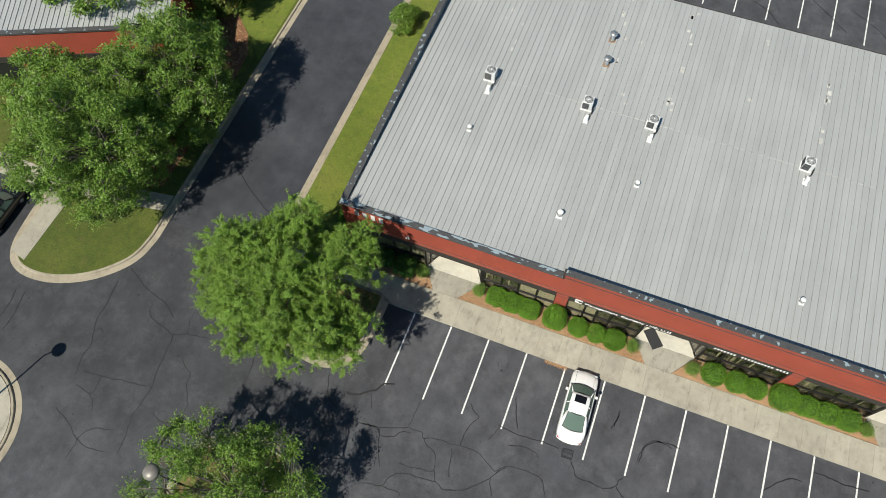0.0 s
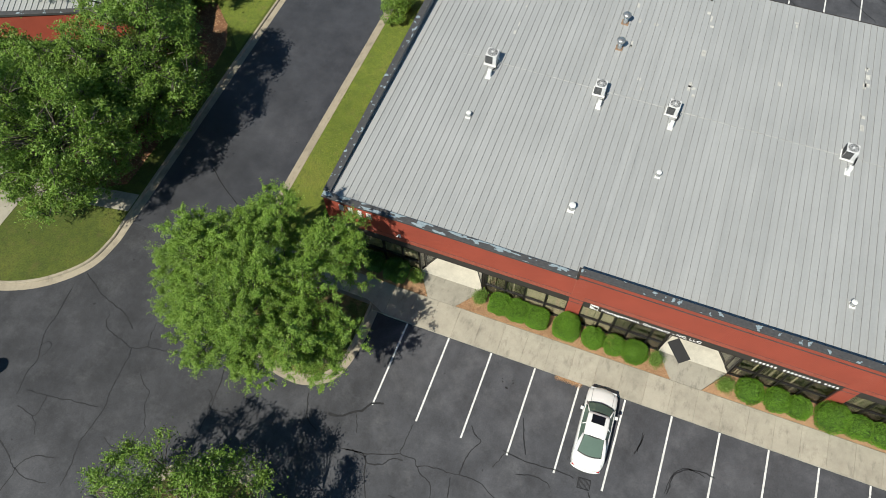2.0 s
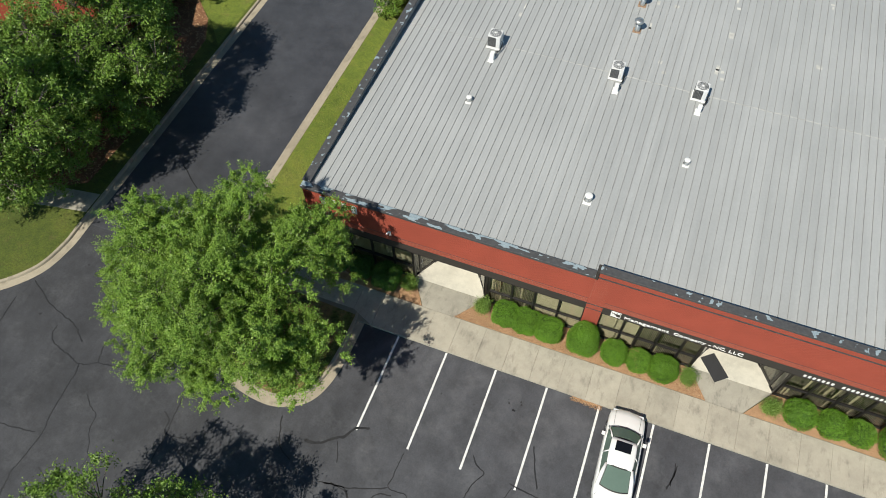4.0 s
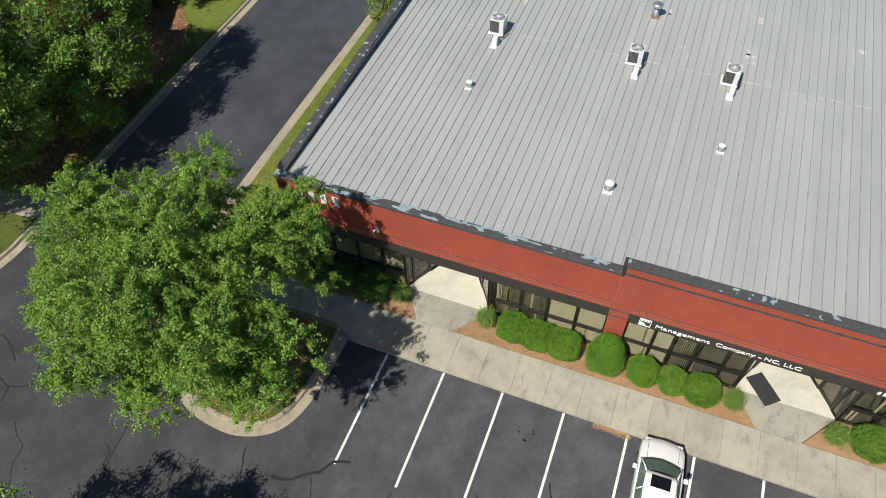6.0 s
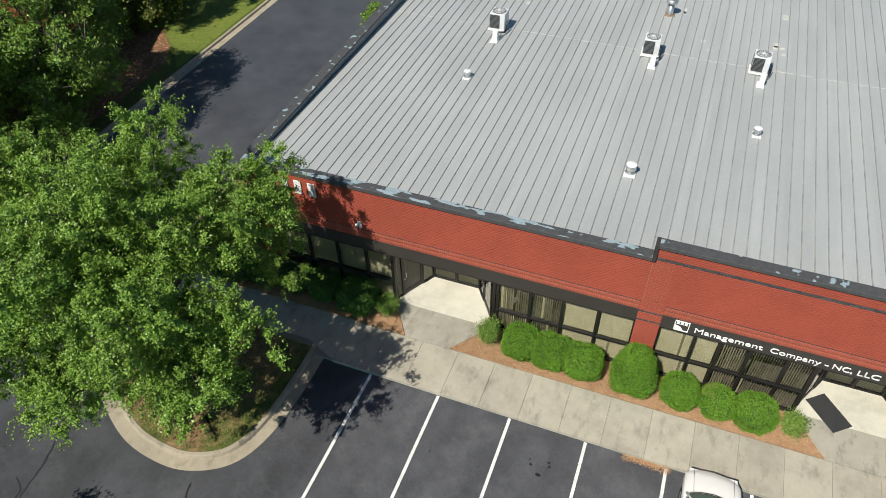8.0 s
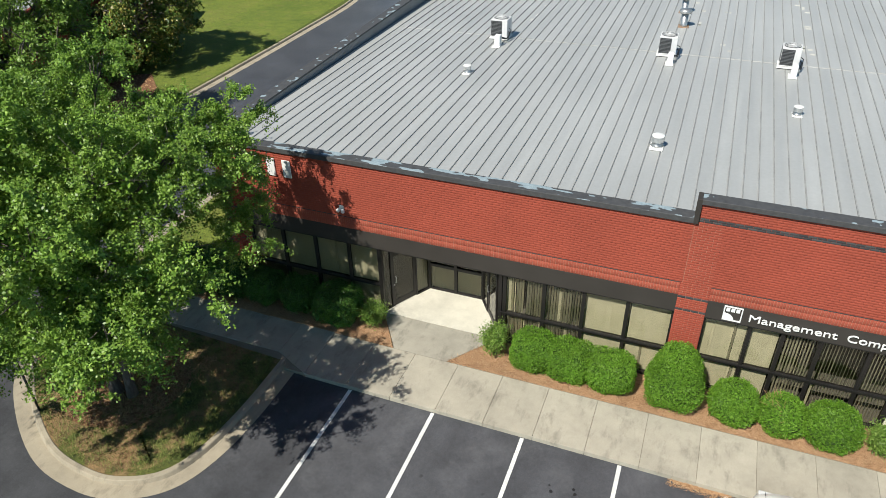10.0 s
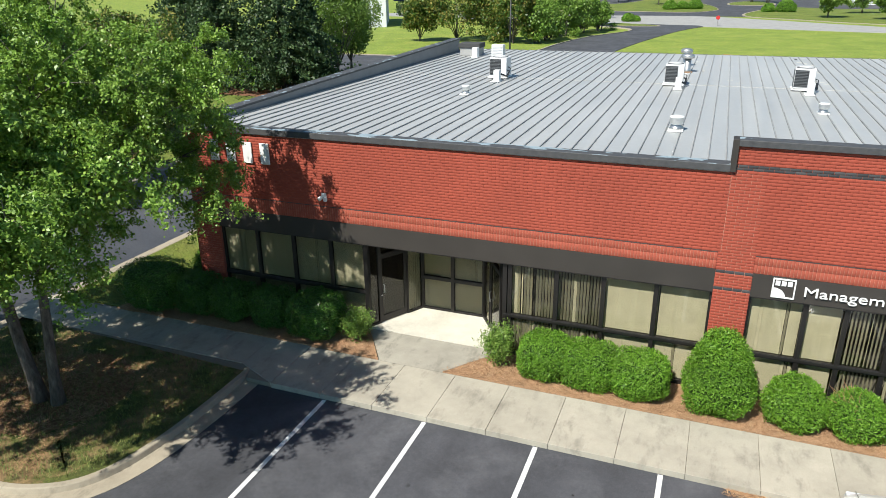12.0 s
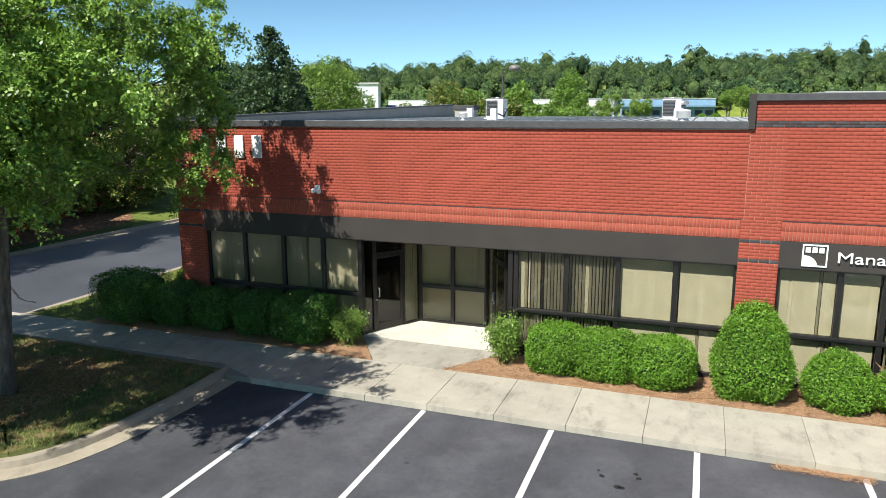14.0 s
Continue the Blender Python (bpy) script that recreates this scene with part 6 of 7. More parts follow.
trunk_z = 0.10
BOUGHS = ((-9.0, -4.0, 5.4, 1.5), (-9.4, -0.6, 5.2, 1.5), (-5.5, -5.3, 5.3, 1.5), (-7.4, -1.7, 8.2, 1.5), (-4.2, -3.0, 8.0, 1.5), (-8.2, -5.5, 8.4, 1.5),
          (-10.8, -3.0, 7.2, 1.5), (-5.4, 0.1, 6.0, 1.5), (-11.9, -3.4, 4.9, 1.5), (-3.5, -5.7, 7.9, 1.4), (-9.2, 1.0, 4.9, 1.4), (-4.2, -0.7, 7.6, 1.4),
          (-6.4, -3.9, 9.0, 1.5), (-11.2, -0.8, 5.0, 1.4), (-7.9, 0.6, 6.9, 1.5), (-6.8, -6.0, 4.6, 1.2), (-6.0, -6.1, 8.6, 1.4), (-11.0, -5.0, 4.9, 1.4),
          (-3.7, -4.3, 5.6, 1.4), (-9.1, -2.4, 8.6, 1.4), (-7.6, -3.2, 6.2, 1.5), (-5.6, -3.2, 6.6, 1.4), (-7.3, -6.5, 6.2, 1.2), (-9.7, -5.9, 5.8, 1.1))
TIPS = ((-6.7, 0.3, 9.5, 0.85), (-10.6, -2.5, 9.1, 1.1), (-4.1, 0.0, 8.0, 0.9), (-4.5, -7.6, 6.2, 0.75), (-7.5, -7.6, 7.2, 0.8), (-3.9, 1.1, 7.1, 0.85),
        (-2.7, 0.1, 5.0, 0.75), (-1.9, -4.2, 6.5, 1.1), (-2.6, -5.9, 5.7, 1.1), (-2.3, -5.0, 5.6, 0.9), (-1.6, -6.0, 6.5, 0.7), (-12.9, -3.3, 5.7, 0.8), (-6.2, -2.0, 6.2, 1.2), (-3.7, 1.5, 5.9, 0.65), (-3.0, 1.2, 8.3, 0.6), (-2.4, 0.2, 7.6, 0.5), (-3.7, 1.8, 4.7, 0.5), (-6.2, -7.2, 5.5, 0.85), (-9.2, -6.9, 5.4, 0.8))


def island_tree(label, trunks, boughs, sprays, per_spray, leaf, material, seed):
    """A broad tree with two trunks: limbs to each bough, side branches to drooping sprays of small leaves."""
    rng = np.random.default_rng(seed)
    tr = thing("tree", label, "tree")
    tops = []
    for x, y, lx, ly, r, fork in trunks:
        pts = [(x + lx * k / 6 + 0.05 * noise.noise(Vector((k * 0.7, seed, x))), y + ly * k / 6 + 0.05 * noise.noise(Vector((k * 0.7, seed + 3, y))), 0.08 + (fork - 0.08) * k / 6) for k in range(7)]
        rad = [r * (1.4 if k == 0 else 1.0) * (1 - 0.06 * k) for k in range(7)]
        bm = bmesh.new()
        tube(bm, pts, rad, 12)
        part("trunk", bm, BARK, tr, "grey-brown trunk")
        tops.append((Vector(pts[-1]), Vector(pts[4])))
    spots, turned = [], []
    for bx, by, bz, br in boughs:
        c = Vector((bx, by, bz))
        top, low = min(tops, key=lambda q: (q[0] - c).length)
        start = low.lerp(top, 0.2 + 0.8 * min(1.0, max(0.0, (bz - 4.0) / 3.0)))
        wood = bmesh.new()
        bend = start.lerp(c, 0.5) + Vector((0, 0, 0.12 * (c - start).length))
        k_r = min(1.0, (br / 1.45) ** 2)
        tube(wood, (start, start.lerp(bend, 0.5), bend, c), (0.085 * k_r, 0.07 * k_r, 0.05 * k_r, 0.02 * k_r), 7)
        n_sp = int(sprays * (br / 1.6) ** 2)
        d = sphere_dirs(n_sp, rng) + np.array([0, 0, 0.28])
        d /= np.linalg.norm(d, axis=1)[:, None]
        rad = br * (0.30 + 0.80 * rng.random(n_sp) ** 0.45) * np.array([1 + 0.35 * noise.noise(Vector((q[0] * 2 + bx, q[1] * 2 + by, q[2] * 2))) for q in d])
        ends = np.array([bx, by, bz]) + d * rad[:, None] * np.array([1.08, 1.08, 0.86])
        for i, p in enumerate(ends):
            far = Vector(p)
            if i % 4 == 0:
                tube(wood, (bend.lerp(c, rng.uniform(0.55, 1.0)), c.lerp(far, 0.5) + Vector((rng.uniform(-0.15, 0.15), rng.uniform(-0.15, 0.15), 0.1)), far), (0.014, 0.009, 0.004), 5)
            n = int(per_spray * rng.uniform(0.5, 1.5))
            # twigs leave the branch end outward and hang at their tips
            tw = sphere_dirs(6, rng) * 0.6 + d[i] * 0.5 + np.array([0, 0, 0.05])
            k, u = rng.integers(0, 6, n), rng.random(n)[:, None]
            ln = rng.uniform(0.35, 0.75)
            q = p + tw[k] * u * ln + np.array([0, 0, -0.30]) * u * u * ln + rng.normal(size=(n, 3)) * 0.05
            spots.append(q)
            away = q - p
            turned.append(away / (np.linalg.norm(away, axis=1)[:, None] + 1e-6) * 0.6 + d[i] * 0.5)
        part("limb", wood, BARK, tr, "forking grey limb")
    spots, turned = np.concatenate(spots), np.concatenate(turned)
    # mostly unseen filling of each bough, added to block light: fewer, larger leaves
    inner = []
    for bx, by, bz, br in boughs:
        n = (1500 if by < -1.8 else 700) if br > 1.05 else 0
        inner.append(np.array([bx, by, bz]) + sphere_dirs(n, rng) * (br * 0.74 * rng.random(n) ** 0.4)[:, None] * np.array([1.05, 1.05, 0.8]))
    inner = np.concatenate(inner)
    keep = (spots[:, 2] > 2.4) & ~((spots[:, 0] > WEST - 0.2) & (spots[:, 1] > FRONT - 0.2) & (spots[:, 2] < 6.2))
    v, q = leaf_quads(spots[keep], leaf, rng, 0.3, turned[keep] + np.array(SUN_FROM) * 1.0 + np.array([0, 0, 0.35]))
    v2, q2 = leaf_quads(inner, leaf * 1.45, rng, 0.3, np.array([0, 0, 0.9]))
    part("crown", fast_mesh("crown", np.concatenate([v, v2]), np.concatenate([q, q2 + len(v)]), material), None, tr, "leafy crown with dark gaps")
    return tr


island_tree("broad green shade tree with twin trunks on the grass island", ((-6.65, -2.65, -0.95, 0.25, 0.16, 4.4), (-6.1, -2.62, 0.35, 0.15, 0.135, 4.8)), BOUGHS + TIPS, 86, 235, 0.076, SHADE_LEAF, 41)
tree("large green shade tree beside the driveway", ((-25.0, 2.4, 0.3, -0.3, 0.2, 5.0),), (-24.5, 1.8, 6.2), (4.9, 4.9, 4.8), 960, 128, 0.145, OAK_LEAF, 42, low=1.1, hollow=0.3)
tree("green shade tree near the driveway edge", ((-23.4, 10.2, 0.4, -0.3, 0.18, 5.0),), (-22.7, 8.9, 5.5), (3.6, 4.5, 4.6), 840, 120, 0.145, OAK_LEAF, 43, low=0.9, hollow=0.3)
tree("green shade tree by the far building", ((-30.4, 5.4, 0.2, 0.2, 0.18, 3.4),), (-30.4, 5.2, 4.6), (3.2, 2.8, 2.9), 480, 85, 0.18, OAK_LEAF, 45)
tree("green shade tree on the island in the lot", ((-5.2, -15.3, 0.2, 0.2, 0.17, 3.8),), (-5.5, -15.5, 4.5), (4.8, 3.9, 3.1), 440, 165, 0.115, OAK_LEAF, 44, hollow=0.35, clear=(-7.6, -15.85, 0.7))
tree("dense dark green tree further up the driveway", ((-26.8, 22.2, 0.2, -0.2, 0.2, 3.6),), (-26.7, 22.0, 4.3), (3.5, 3.3, 3.7), 420, 95, 0.2, MAGNOLIA_LEAF, 46, low=0.6)
tree("green tree behind the front row beside the neighbour building", ((-31.5, 16.5, 0.2, 0.2, 0.2, 4.0),), (-31.5, 16.5, 5.6), (4.4, 4.4, 4.2), 440, 85, 0.2, OAK_LEAF, 47)


# ---- trees and buildings further off ----
def conifer(at, height, radius, seed, label="dark green pyramid-shaped conifer", z0=0.1):
    """A dense evergreen: a straight trunk with whorls of drooping branches."""
    rng = np.random.default_rng(seed)
    tr = thing("conifer", label, "tree", (at[0], at[1], z0), 0, "evergreens")
    bm = bmesh.new()
    tube(bm, ((0, 0, 0), (0, 0, height * 0.5), (0, 0, height * 0.97)), (0.2, 0.13, 0.02), 8)
    part("trunk", bm, BARK, tr)
    spots = []
    levels = int(height * 2.6)
    for i in range(levels):
        u = (i + 0.5) / levels
        z = 0.4 + (height - 0.4) * u
        r = radius * (1 - u) ** 0.74 * rng.uniform(0.62, 1.25) * 0.86 + 0.12
        for k in range(int(8 + 12 * (1 - u))):
            a = rng.uniform(0, 2 * math.pi)
            m = int(24 + 32 * (1 - u))
            t = rng.random(m) ** 0.6
            rr = r * rng.uniform(0.75, 1.1)
            p = np.stack([np.cos(a) * rr * t, np.sin(a) * rr * t, z + 0.25 * rr * t - 0.28 * rr * t * t], 1) + rng.normal(size=(m, 3)) * np.array([0.16, 0.16, 0.14])
            spots.append(p)
    spots = np.concatenate(spots)
    v, q = leaf_quads(spots, 0.32, rng, 0.2)
    part("crown", fast_mesh("crown", v, q, DARK_LEAF), None, tr)
    return tr


for x, y, h, r, sd in ((-41.5, 45.5, 12.5, 6.4, 51), (-36.3, 43.5, 13.0, 7.0, 52), (-30.5, 45.0, 13.7, 8.2, 53), (-29.0, 47.5, 8.5, 3.6, 54)):
    conifer((x, y), h, r, sd)
structure("mulch_3", slab(((-45, 44), (-40, 40.5), (-30, 40.0), (-26, 42.5), (-26, 48), (-44, 49)), 0.05, 0.135), LITTER, "brown leaf litter under the evergreens", "mulch")

def bushy(label, at, h, r, leaf, count, material, seed, lobes=34, base=0.4, name="tree", category="tree", group="", trunks=1):
    """A dense broad-leaved tree or bush: many overlapping leafy lobes from the base up."""
    rng = np.random.default_rng(seed)
    z0 = hill(at[0], at[1]) + 0.05
    tr = thing(name, label, category, (at[0], at[1], z0), 0, group)
    mid = np.array([0, 0, base + (h - base) * 0.5])
    R = np.array([r, r, (h - base) * 0.5])
    d = sphere_dirs(lobes, rng)
    wob = np.array([1 + 0.28 * noise.noise(Vector((q[0] * 1.6 + seed, q[1] * 1.6, q[2] * 1.6))) for q in d])
    if base < 0.5:
        side = np.hypot(d[:, 0], d[:, 1])[:, None] + 1e-6
        d[:, :2] = np.where((d[:, 2] < 0.25)[:, None], d[:, :2] / side * 0.95, d[:, :2])
    cen = mid + d * R * (rng.uniform(0.35, 0.80, lobes) * wob)[:, None]
    lr = rng.uniform(0.22, 0.40, lobes) * r
    for k in range(trunks):
        ox, oy = (0.25 * r * math.cos(2.1 * k), 0.25 * r * math.sin(2.1 * k)) if trunks > 1 else (0, 0)
        bm = bmesh.new()
        tube(bm, ((ox * 0.3, oy * 0.3, -0.2), (ox * 0.7, oy * 0.7, base * 0.7 + 0.2), (ox, oy, mid[2])), (0.035 * r + 0.06, 0.03 * r + 0.04, 0.03), 8)
        part("trunk", bm, BARK, tr, "grey-brown trunk")
    bm = bmesh.new()
    for c in cen[::3]:
        tube(bm, ((0, 0, base * 0.8 + 0.2), tuple(c * np.array([0.5, 0.5, 0.6])), tuple(c)), (0.06, 0.045, 0.012), 5)
    part("limb", bm, BARK, tr)
    n = max(int(count / lobes), 8)
    spots, faces = [], []
    for c, k in zip(cen, lr):
        q = sphere_dirs(n, rng)
        out = (c - mid) / R
        q = q + 0.55 * out / (np.linalg.norm(out) + 1e-6)
        q /= np.linalg.norm(q, axis=1)[:, None]
        rad = k * (0.55 + 0.5 * rng.random(n) ** 0.5)
        spots.append(c + q * rad[:, None] * np.array([1, 1, 0.82]) + rng.normal(size=(n, 3)) * 0.05 * r * np.array([1, 1, 0.7]))
        faces.append(q)
    spots, faces = np.concatenate(spots), np.concatenate(faces)
    keep = spots[:, 2] > 0.1
    v, q = leaf_quads(spots[keep], leaf, rng, 0.25, faces[keep] * 0.6 + np.array([0, 0, 0.45]))
    part("crown", fast_mesh("crown", v, q, material), None, tr, "dense leafy crown")
    return tr


bushy("light green willow-like tree beyond the driveway", (-29.9, 54.5), 12.8, 4.2, 0.26, 17000, WILLOW_LEAF, 55, 60, 0.9)
bushy("light green willow-like tree beyond the driveway", (-31.5, 60.5), 10.0, 3.4, 0.26, 9000, WILLOW_LEAF, 59, 40, 0.9)
for x, y, h, r, sd in ((-25.2, 14.9, 3.4, 1.4, 151), (-26.4, 17.6, 3.9, 1.6, 152), (-27.6, 9.8, 3.0, 1.3, 153), (-30.2, 8.6, 3.2, 1.5, 154), (-24.6, 11.2, 2.6, 1.1, 155)):
    bushy("dark green evergreen bush in the shade under the large trees", (x, y), h, r, 0.15, 4200, OAK_LEAF, sd, 26, 0.1, "bush", "bush", "bushes under the trees")
bushy("round bright green shrub at the side wall", (-10.6, 24.2), 2.5, 1.45, 0.13, 6000, OAK_LEAF, 56, 26, 0.15, "shrub", "shrub")
for x, y, r, sd in ((-7.35, 5.2, 0.75, 57), (-7.4, 9.5, 0.6, 58)):
    shrub((x, y, 0.13), r, r, r * 0.85, "egg", "small green shrub at the side wall", 3000, None, sd)
for x, y, h, r, sd in ((-33.4, 101, 10.9, 5.0, 62), (-39.0, 98.5, 8.4, 3.6, 61), (-27.6, 103.0, 8.8, 4.0, 63), (-23.0, 98.5, 8.6, 3.6, 60)):
    bushy("broad magnolia with glossy yellow-tinged leaves", (x, y), h, r, 0.42, 7500, MAGNOLIA_LEAF, sd, 44, 0.05, group="magnolias")
bushy("rounded dark green bush on the lawn", (-72, 172), 6.5, 4.6, 0.5, 4500, DARK_LEAF, 64, 24, 0.1, "bush", "bush")
for x, y, h, r, sd in ((-19.4, 99.5, 6.5, 3.0, 66), (-19.3, 106, 7.2, 3.4, 67), (-18.2, 113, 7.8, 3.6, 68), (-16.4, 120.5, 7.2, 3.3, 70), (-14.4, 128, 6.2, 3.0, 71), (-22.5, 117, 8.0, 3.6, 50)):
    bushy("dense bright green thicket bush beside the rear lane", (x, y), h, r, 0.42, 5000, OAK_LEAF, sd, 30, 0.1, "bush", "bush", "rear thicket", 3)
for x, y, h, r, sd in ((-19.0, 138, 15.0, 4.4, 65), (-30, 135, 13, 4.2, 69), (-42, 140, 11.5, 4.0, 72), (-50, 165, 13, 4.0, 73), (-60, 178, 13, 3.6, 74), (-24, 165, 12, 4.2, 75)):
    bushy("tall bright green tree behind the rear thicket", (x, y), h, r, 0.55, 4500, OAK_LEAF, sd, 34, 2.2, group="trees behind the lane")
for x, y, h, r, base, sd in ((29.6, 176, 8.6, 3.7, 1.4, 76), (39.0, 194, 8.6, 4.4, 1.4, 77), (40.8, 170, 8.0, 3.9, 1.3, 78), (-13.0, 234, 10.0, 4.6, 1.5, 79), (-4.7, 268, 10.2, 3.6, 1.6, 80), (14.8, 250, 12.5, 3.4, 6.0, 81), (19.5, 246, 13.0, 4.6, 6.0, 82),
                              (33, 330, 13.0, 4.8, 5.0, 83), (39.5, 338, 12.6, 4.4, 5.0, 84), (25, 320, 12.5, 3.8, 4.5, 85), (16, 305, 13.5, 3.8, 4.0, 86), (-26, 262, 13.5, 4.6, 2.0, 87), (-28, 250, 9.0, 4.2, 1.0, 88), (50, 176, 8.4, 4.0, 1.4, 89), (58, 196, 8.8, 4.2, 1.4, 90)):
    bushy("ornamental tree with a rounded crown by the far lot", (x, y), h, r, 0.55, 3600, WILLOW_LEAF, sd, 26, base, group="far lot trees", trunks=2 if base > 3 else 1)
for x, y, r in ((22.2, 199, 3.3), (18.0, 199, 2.3), (-0.8, 211, 2.8), (-4.2, 211, 2.3), (-7.5, 208, 2.6), (-12.6, 157, 1.9), (-11.0, 157.5, 1.3), (0.0, 280, 3.0), (6.0, 318, 3.0), (12.0, 338, 3.0), (-7.0, 300, 3.0)):
    r = r * 0.7
    shrub((x, y, hill(x, y)), r, r, r * 0.7, "egg", "round clipped green bush on the far lawn", 2200, BOX_LEAF, 300 + int(r * 10) + int(x), 0.30)


def sloped(outline, top):
    """A low slab that follows the gently rising land behind the field."""
    bm = slab(outline, -0.4, 0.0)
    for v in bm.verts:
        v.co.z += hill(v.co.x, v.co.y) + (top if v.co.z > -0.2 else 0.0)
    return bm


def plot(number, line, top=0.16):
    pts = smooth_line([Vector(p) for p in line], True, 4)
    mid = sum(pts, Vector((0, 0))) / len(pts)
    structure("far_curb_%d" % number, sloped([tuple(p) for p in pts], top - 0.03), CURB, "pale concrete curb round a far lawn", "curb")
    structure("far_lawn_%d" % number, sloped([tuple(p + (mid - p).normalized() * 0.6) for p in pts], top), VERGE, "mown lawn of the far lot", "grass")


structure("far_lot", sloped(((-24, 181), (70, 181), (90, 385), (-60, 385)), 0.04), ASPHALT, "dark asphalt lot behind the cross road", "asphalt")
plot(1, ((-60, 206), (-21, 199), (-2, 196), (5.2, 206), (4, 225), (-2, 262), (6, 330), (3, 344), (-14, 330), (-26, 240), (-60, 232)))
plot(2, ((12.0, 182), (22, 170), (45, 152), (120, 130), (125, 190), (60, 214), (38, 214), (23, 222), (14, 200)))
plot(3, ((8.5, 234), (20, 233), (21.5, 246), (16, 258), (9, 250)))
plot(4, ((22, 312), (44, 320), (46, 350), (30, 348)))
plot(5, ((-16.5, 143), (-10, 141), (-4.3, 142.5), (-8, 146.5), (-14.5, 150)))
stop = thing("stop_sign", "red octagonal road sign on a metal post", "sign", (6.5, 146, 0), 0)
bm = bmesh.new()
lathe(bm, ((0.04, 0), (0.04, 1.9)), 8)
part("pole", bm, GALV, stop)
bm = bmesh.new()
lathe(bm, ((0.42, -0.02), (0.42, 0.02)), 8)
bmesh.ops.transform(bm, matrix=pose(0, -0.06, 1.6, 90, 22.5, 0), verts=bm.verts)
part("plate", bm, plain("sign_red", (0.55, 0.03, 0.03), 0.5), stop, "red plate")

# ---- the neighbouring brick building ----
near = thing("neighbour_building", "low red brick office building with a pale metal roof", "building", (-25.1, 12.87, 0), 23.5)
part("wall", solid(-60, 0.0, 0, 0.0, 18, 5.9), BRICK, near, "red brick wall")
part("fascia", solid(-59.5, -0.05, 2.9, -0.5, 0.01, 3.5), FASCIA, near, "dark fascia band")
part("coping", solid(-60.1, -0.08, 5.86, 0.1, 0.3, 6.05, bevel=0.01), CAP_SPOT, near, "dark coping")
nb_roof = part("roof", solid(-59.9, 0.3, 5.88, -0.1, 18.1, 5.93), ROOF, near, "pale grey metal roof")
seam_mesh = None
for i in range(90):
    ob = part("seam", solid(-0.016, 0.3, 5.93, 0.016, 18.1, 5.98) if seam_mesh is None else seam_mesh, ROOF, nb_roof)
    seam_mesh = ob.data
    ob.location.x = -0.4 - 0.41 * i
for i in range(14):
    w = part("window", solid(-3.4 - 4.0 * i, -0.03, 0.4, -0.9 - 4.0 * i, 0.02, 2.85), plain("dark_glass", (0.02, 0.022, 0.024), 0.08) if i == 0 else bpy.data.materials["dark_glass"], near, "dark storefront glass")

# ---- far buildings ----
FAR_WHITE = plain("far_white_wall", (0.74, 0.75, 0.75), 0.8, 0, 0.05, 0.2, 2, 0.05)
FAR_BLUE = plain("far_blue_metal", (0.17, 0.29, 0.40), 0.5, 0.1, 0.1, 0.2, 3, 0.05, stretch=(3, 3, 0.2))
FAR_GLASS = plain("far_glass", (0.03, 0.04, 0.05), 0.1)
FAR_ROOF = plain("far_roof", (0.5, 0.5, 0.5), 0.7)


def far_building(x, y, turn, length, depth, height, material, label, bays, canopy=False, z=0.0, glazed=True):
    b = thing("warehouse", label, "building", (x, y, z), turn)
    part("wall", solid(0, 0, -2, length, depth, height), material, b)
    part("roof", solid(-0.3, -0.3, height, length + 0.3, depth + 0.3, height + 0.35, bevel=0.05), FAR_ROOF, b)
    step = length / bays
    wmesh = None
    for i in range(bays if glazed else 0):
        w = part("window", solid(step * 0.15, -0.12, 1.0, step * 0.85, 0.05, min(3.4, height * 0.5)) if wmesh is None else wmesh, FAR_GLASS, b)
        wmesh = w.data
        w.location.x = i * step
        r = part("panel_joint", solid(-0.08, -0.06, 0, 0.08, 0.02, height) if i == 0 else jmesh, FAR_ROOF, b)
        jmesh = r.data
        r.location.x = i * step
    if canopy:
        bm = bmesh.new()
        vs = [bm.verts.new(p) for p in ((0, -5, 5.2), (length, -5, 5.2), (length, -5, 6.0), (0, -5, 6.0), (0, 0, 9.0), (length, 0, 9.0))]
        bm.faces.new((vs[0], vs[1], vs[2], vs[3]))
        bm.faces.new((vs[3], vs[2], vs[5], vs[4]))
        bm.faces.new((vs[0], vs[3], vs[4]))
        bm.faces.new((vs[1], vs[5], vs[2]))
        bm.faces.new((vs[0], vs[4], vs[5], vs[1]))
        part("canopy", bm, FAR_BLUE, b, "blue metal canopy")
    return b


far_building(-72.4, 123.3, 24, 14, 24, 11.9, FAR_WHITE, "tall white warehouse with a blue awning", 7, glazed=False)
awning = thing("awning", "dark blue entrance awning on the white warehouse", "awning", (-66.0, 146.5, 4.6), 24)
part("sheet", solid(0, 0, 0, 2.6, 4.5, 3.0, bevel=0.3), plain("awning_blue", (0.03, 0.06, 0.16), 0.7), awning)
lamp = thing("wall_lamp", "small blue-grey gooseneck lamp on the white warehouse", "lamp", (-62.2, 127.6, 9.4), 24)
bm = bmesh.new()
tube(bm, ((0, 0.2, 0), (0, -0.5, 0.35), (0, -1.0, 0.1)), (0.08, 0.08, 0.08), 6)
part("arm", bm, DARK_METAL, lamp)
bm = bmesh.new()
lathe(bm, ((0.1, 0.2), (0.5, -0.35), (0.46, -0.38), (0.1, 0.1)), 12, (0, -1.0, 0))
part("shade", bm, FAR_BLUE, lamp)
far_building(-132, 292, 3, 103, 26, 9.4, FAR_WHITE, "long low white warehouse behind the trees", 14, z=1.3)
far_building(-37, 392, 3, 49, 30, 9.2, FAR_BLUE, "wide blue metal warehouse with a sloping canopy", 9, True, z=2.5)
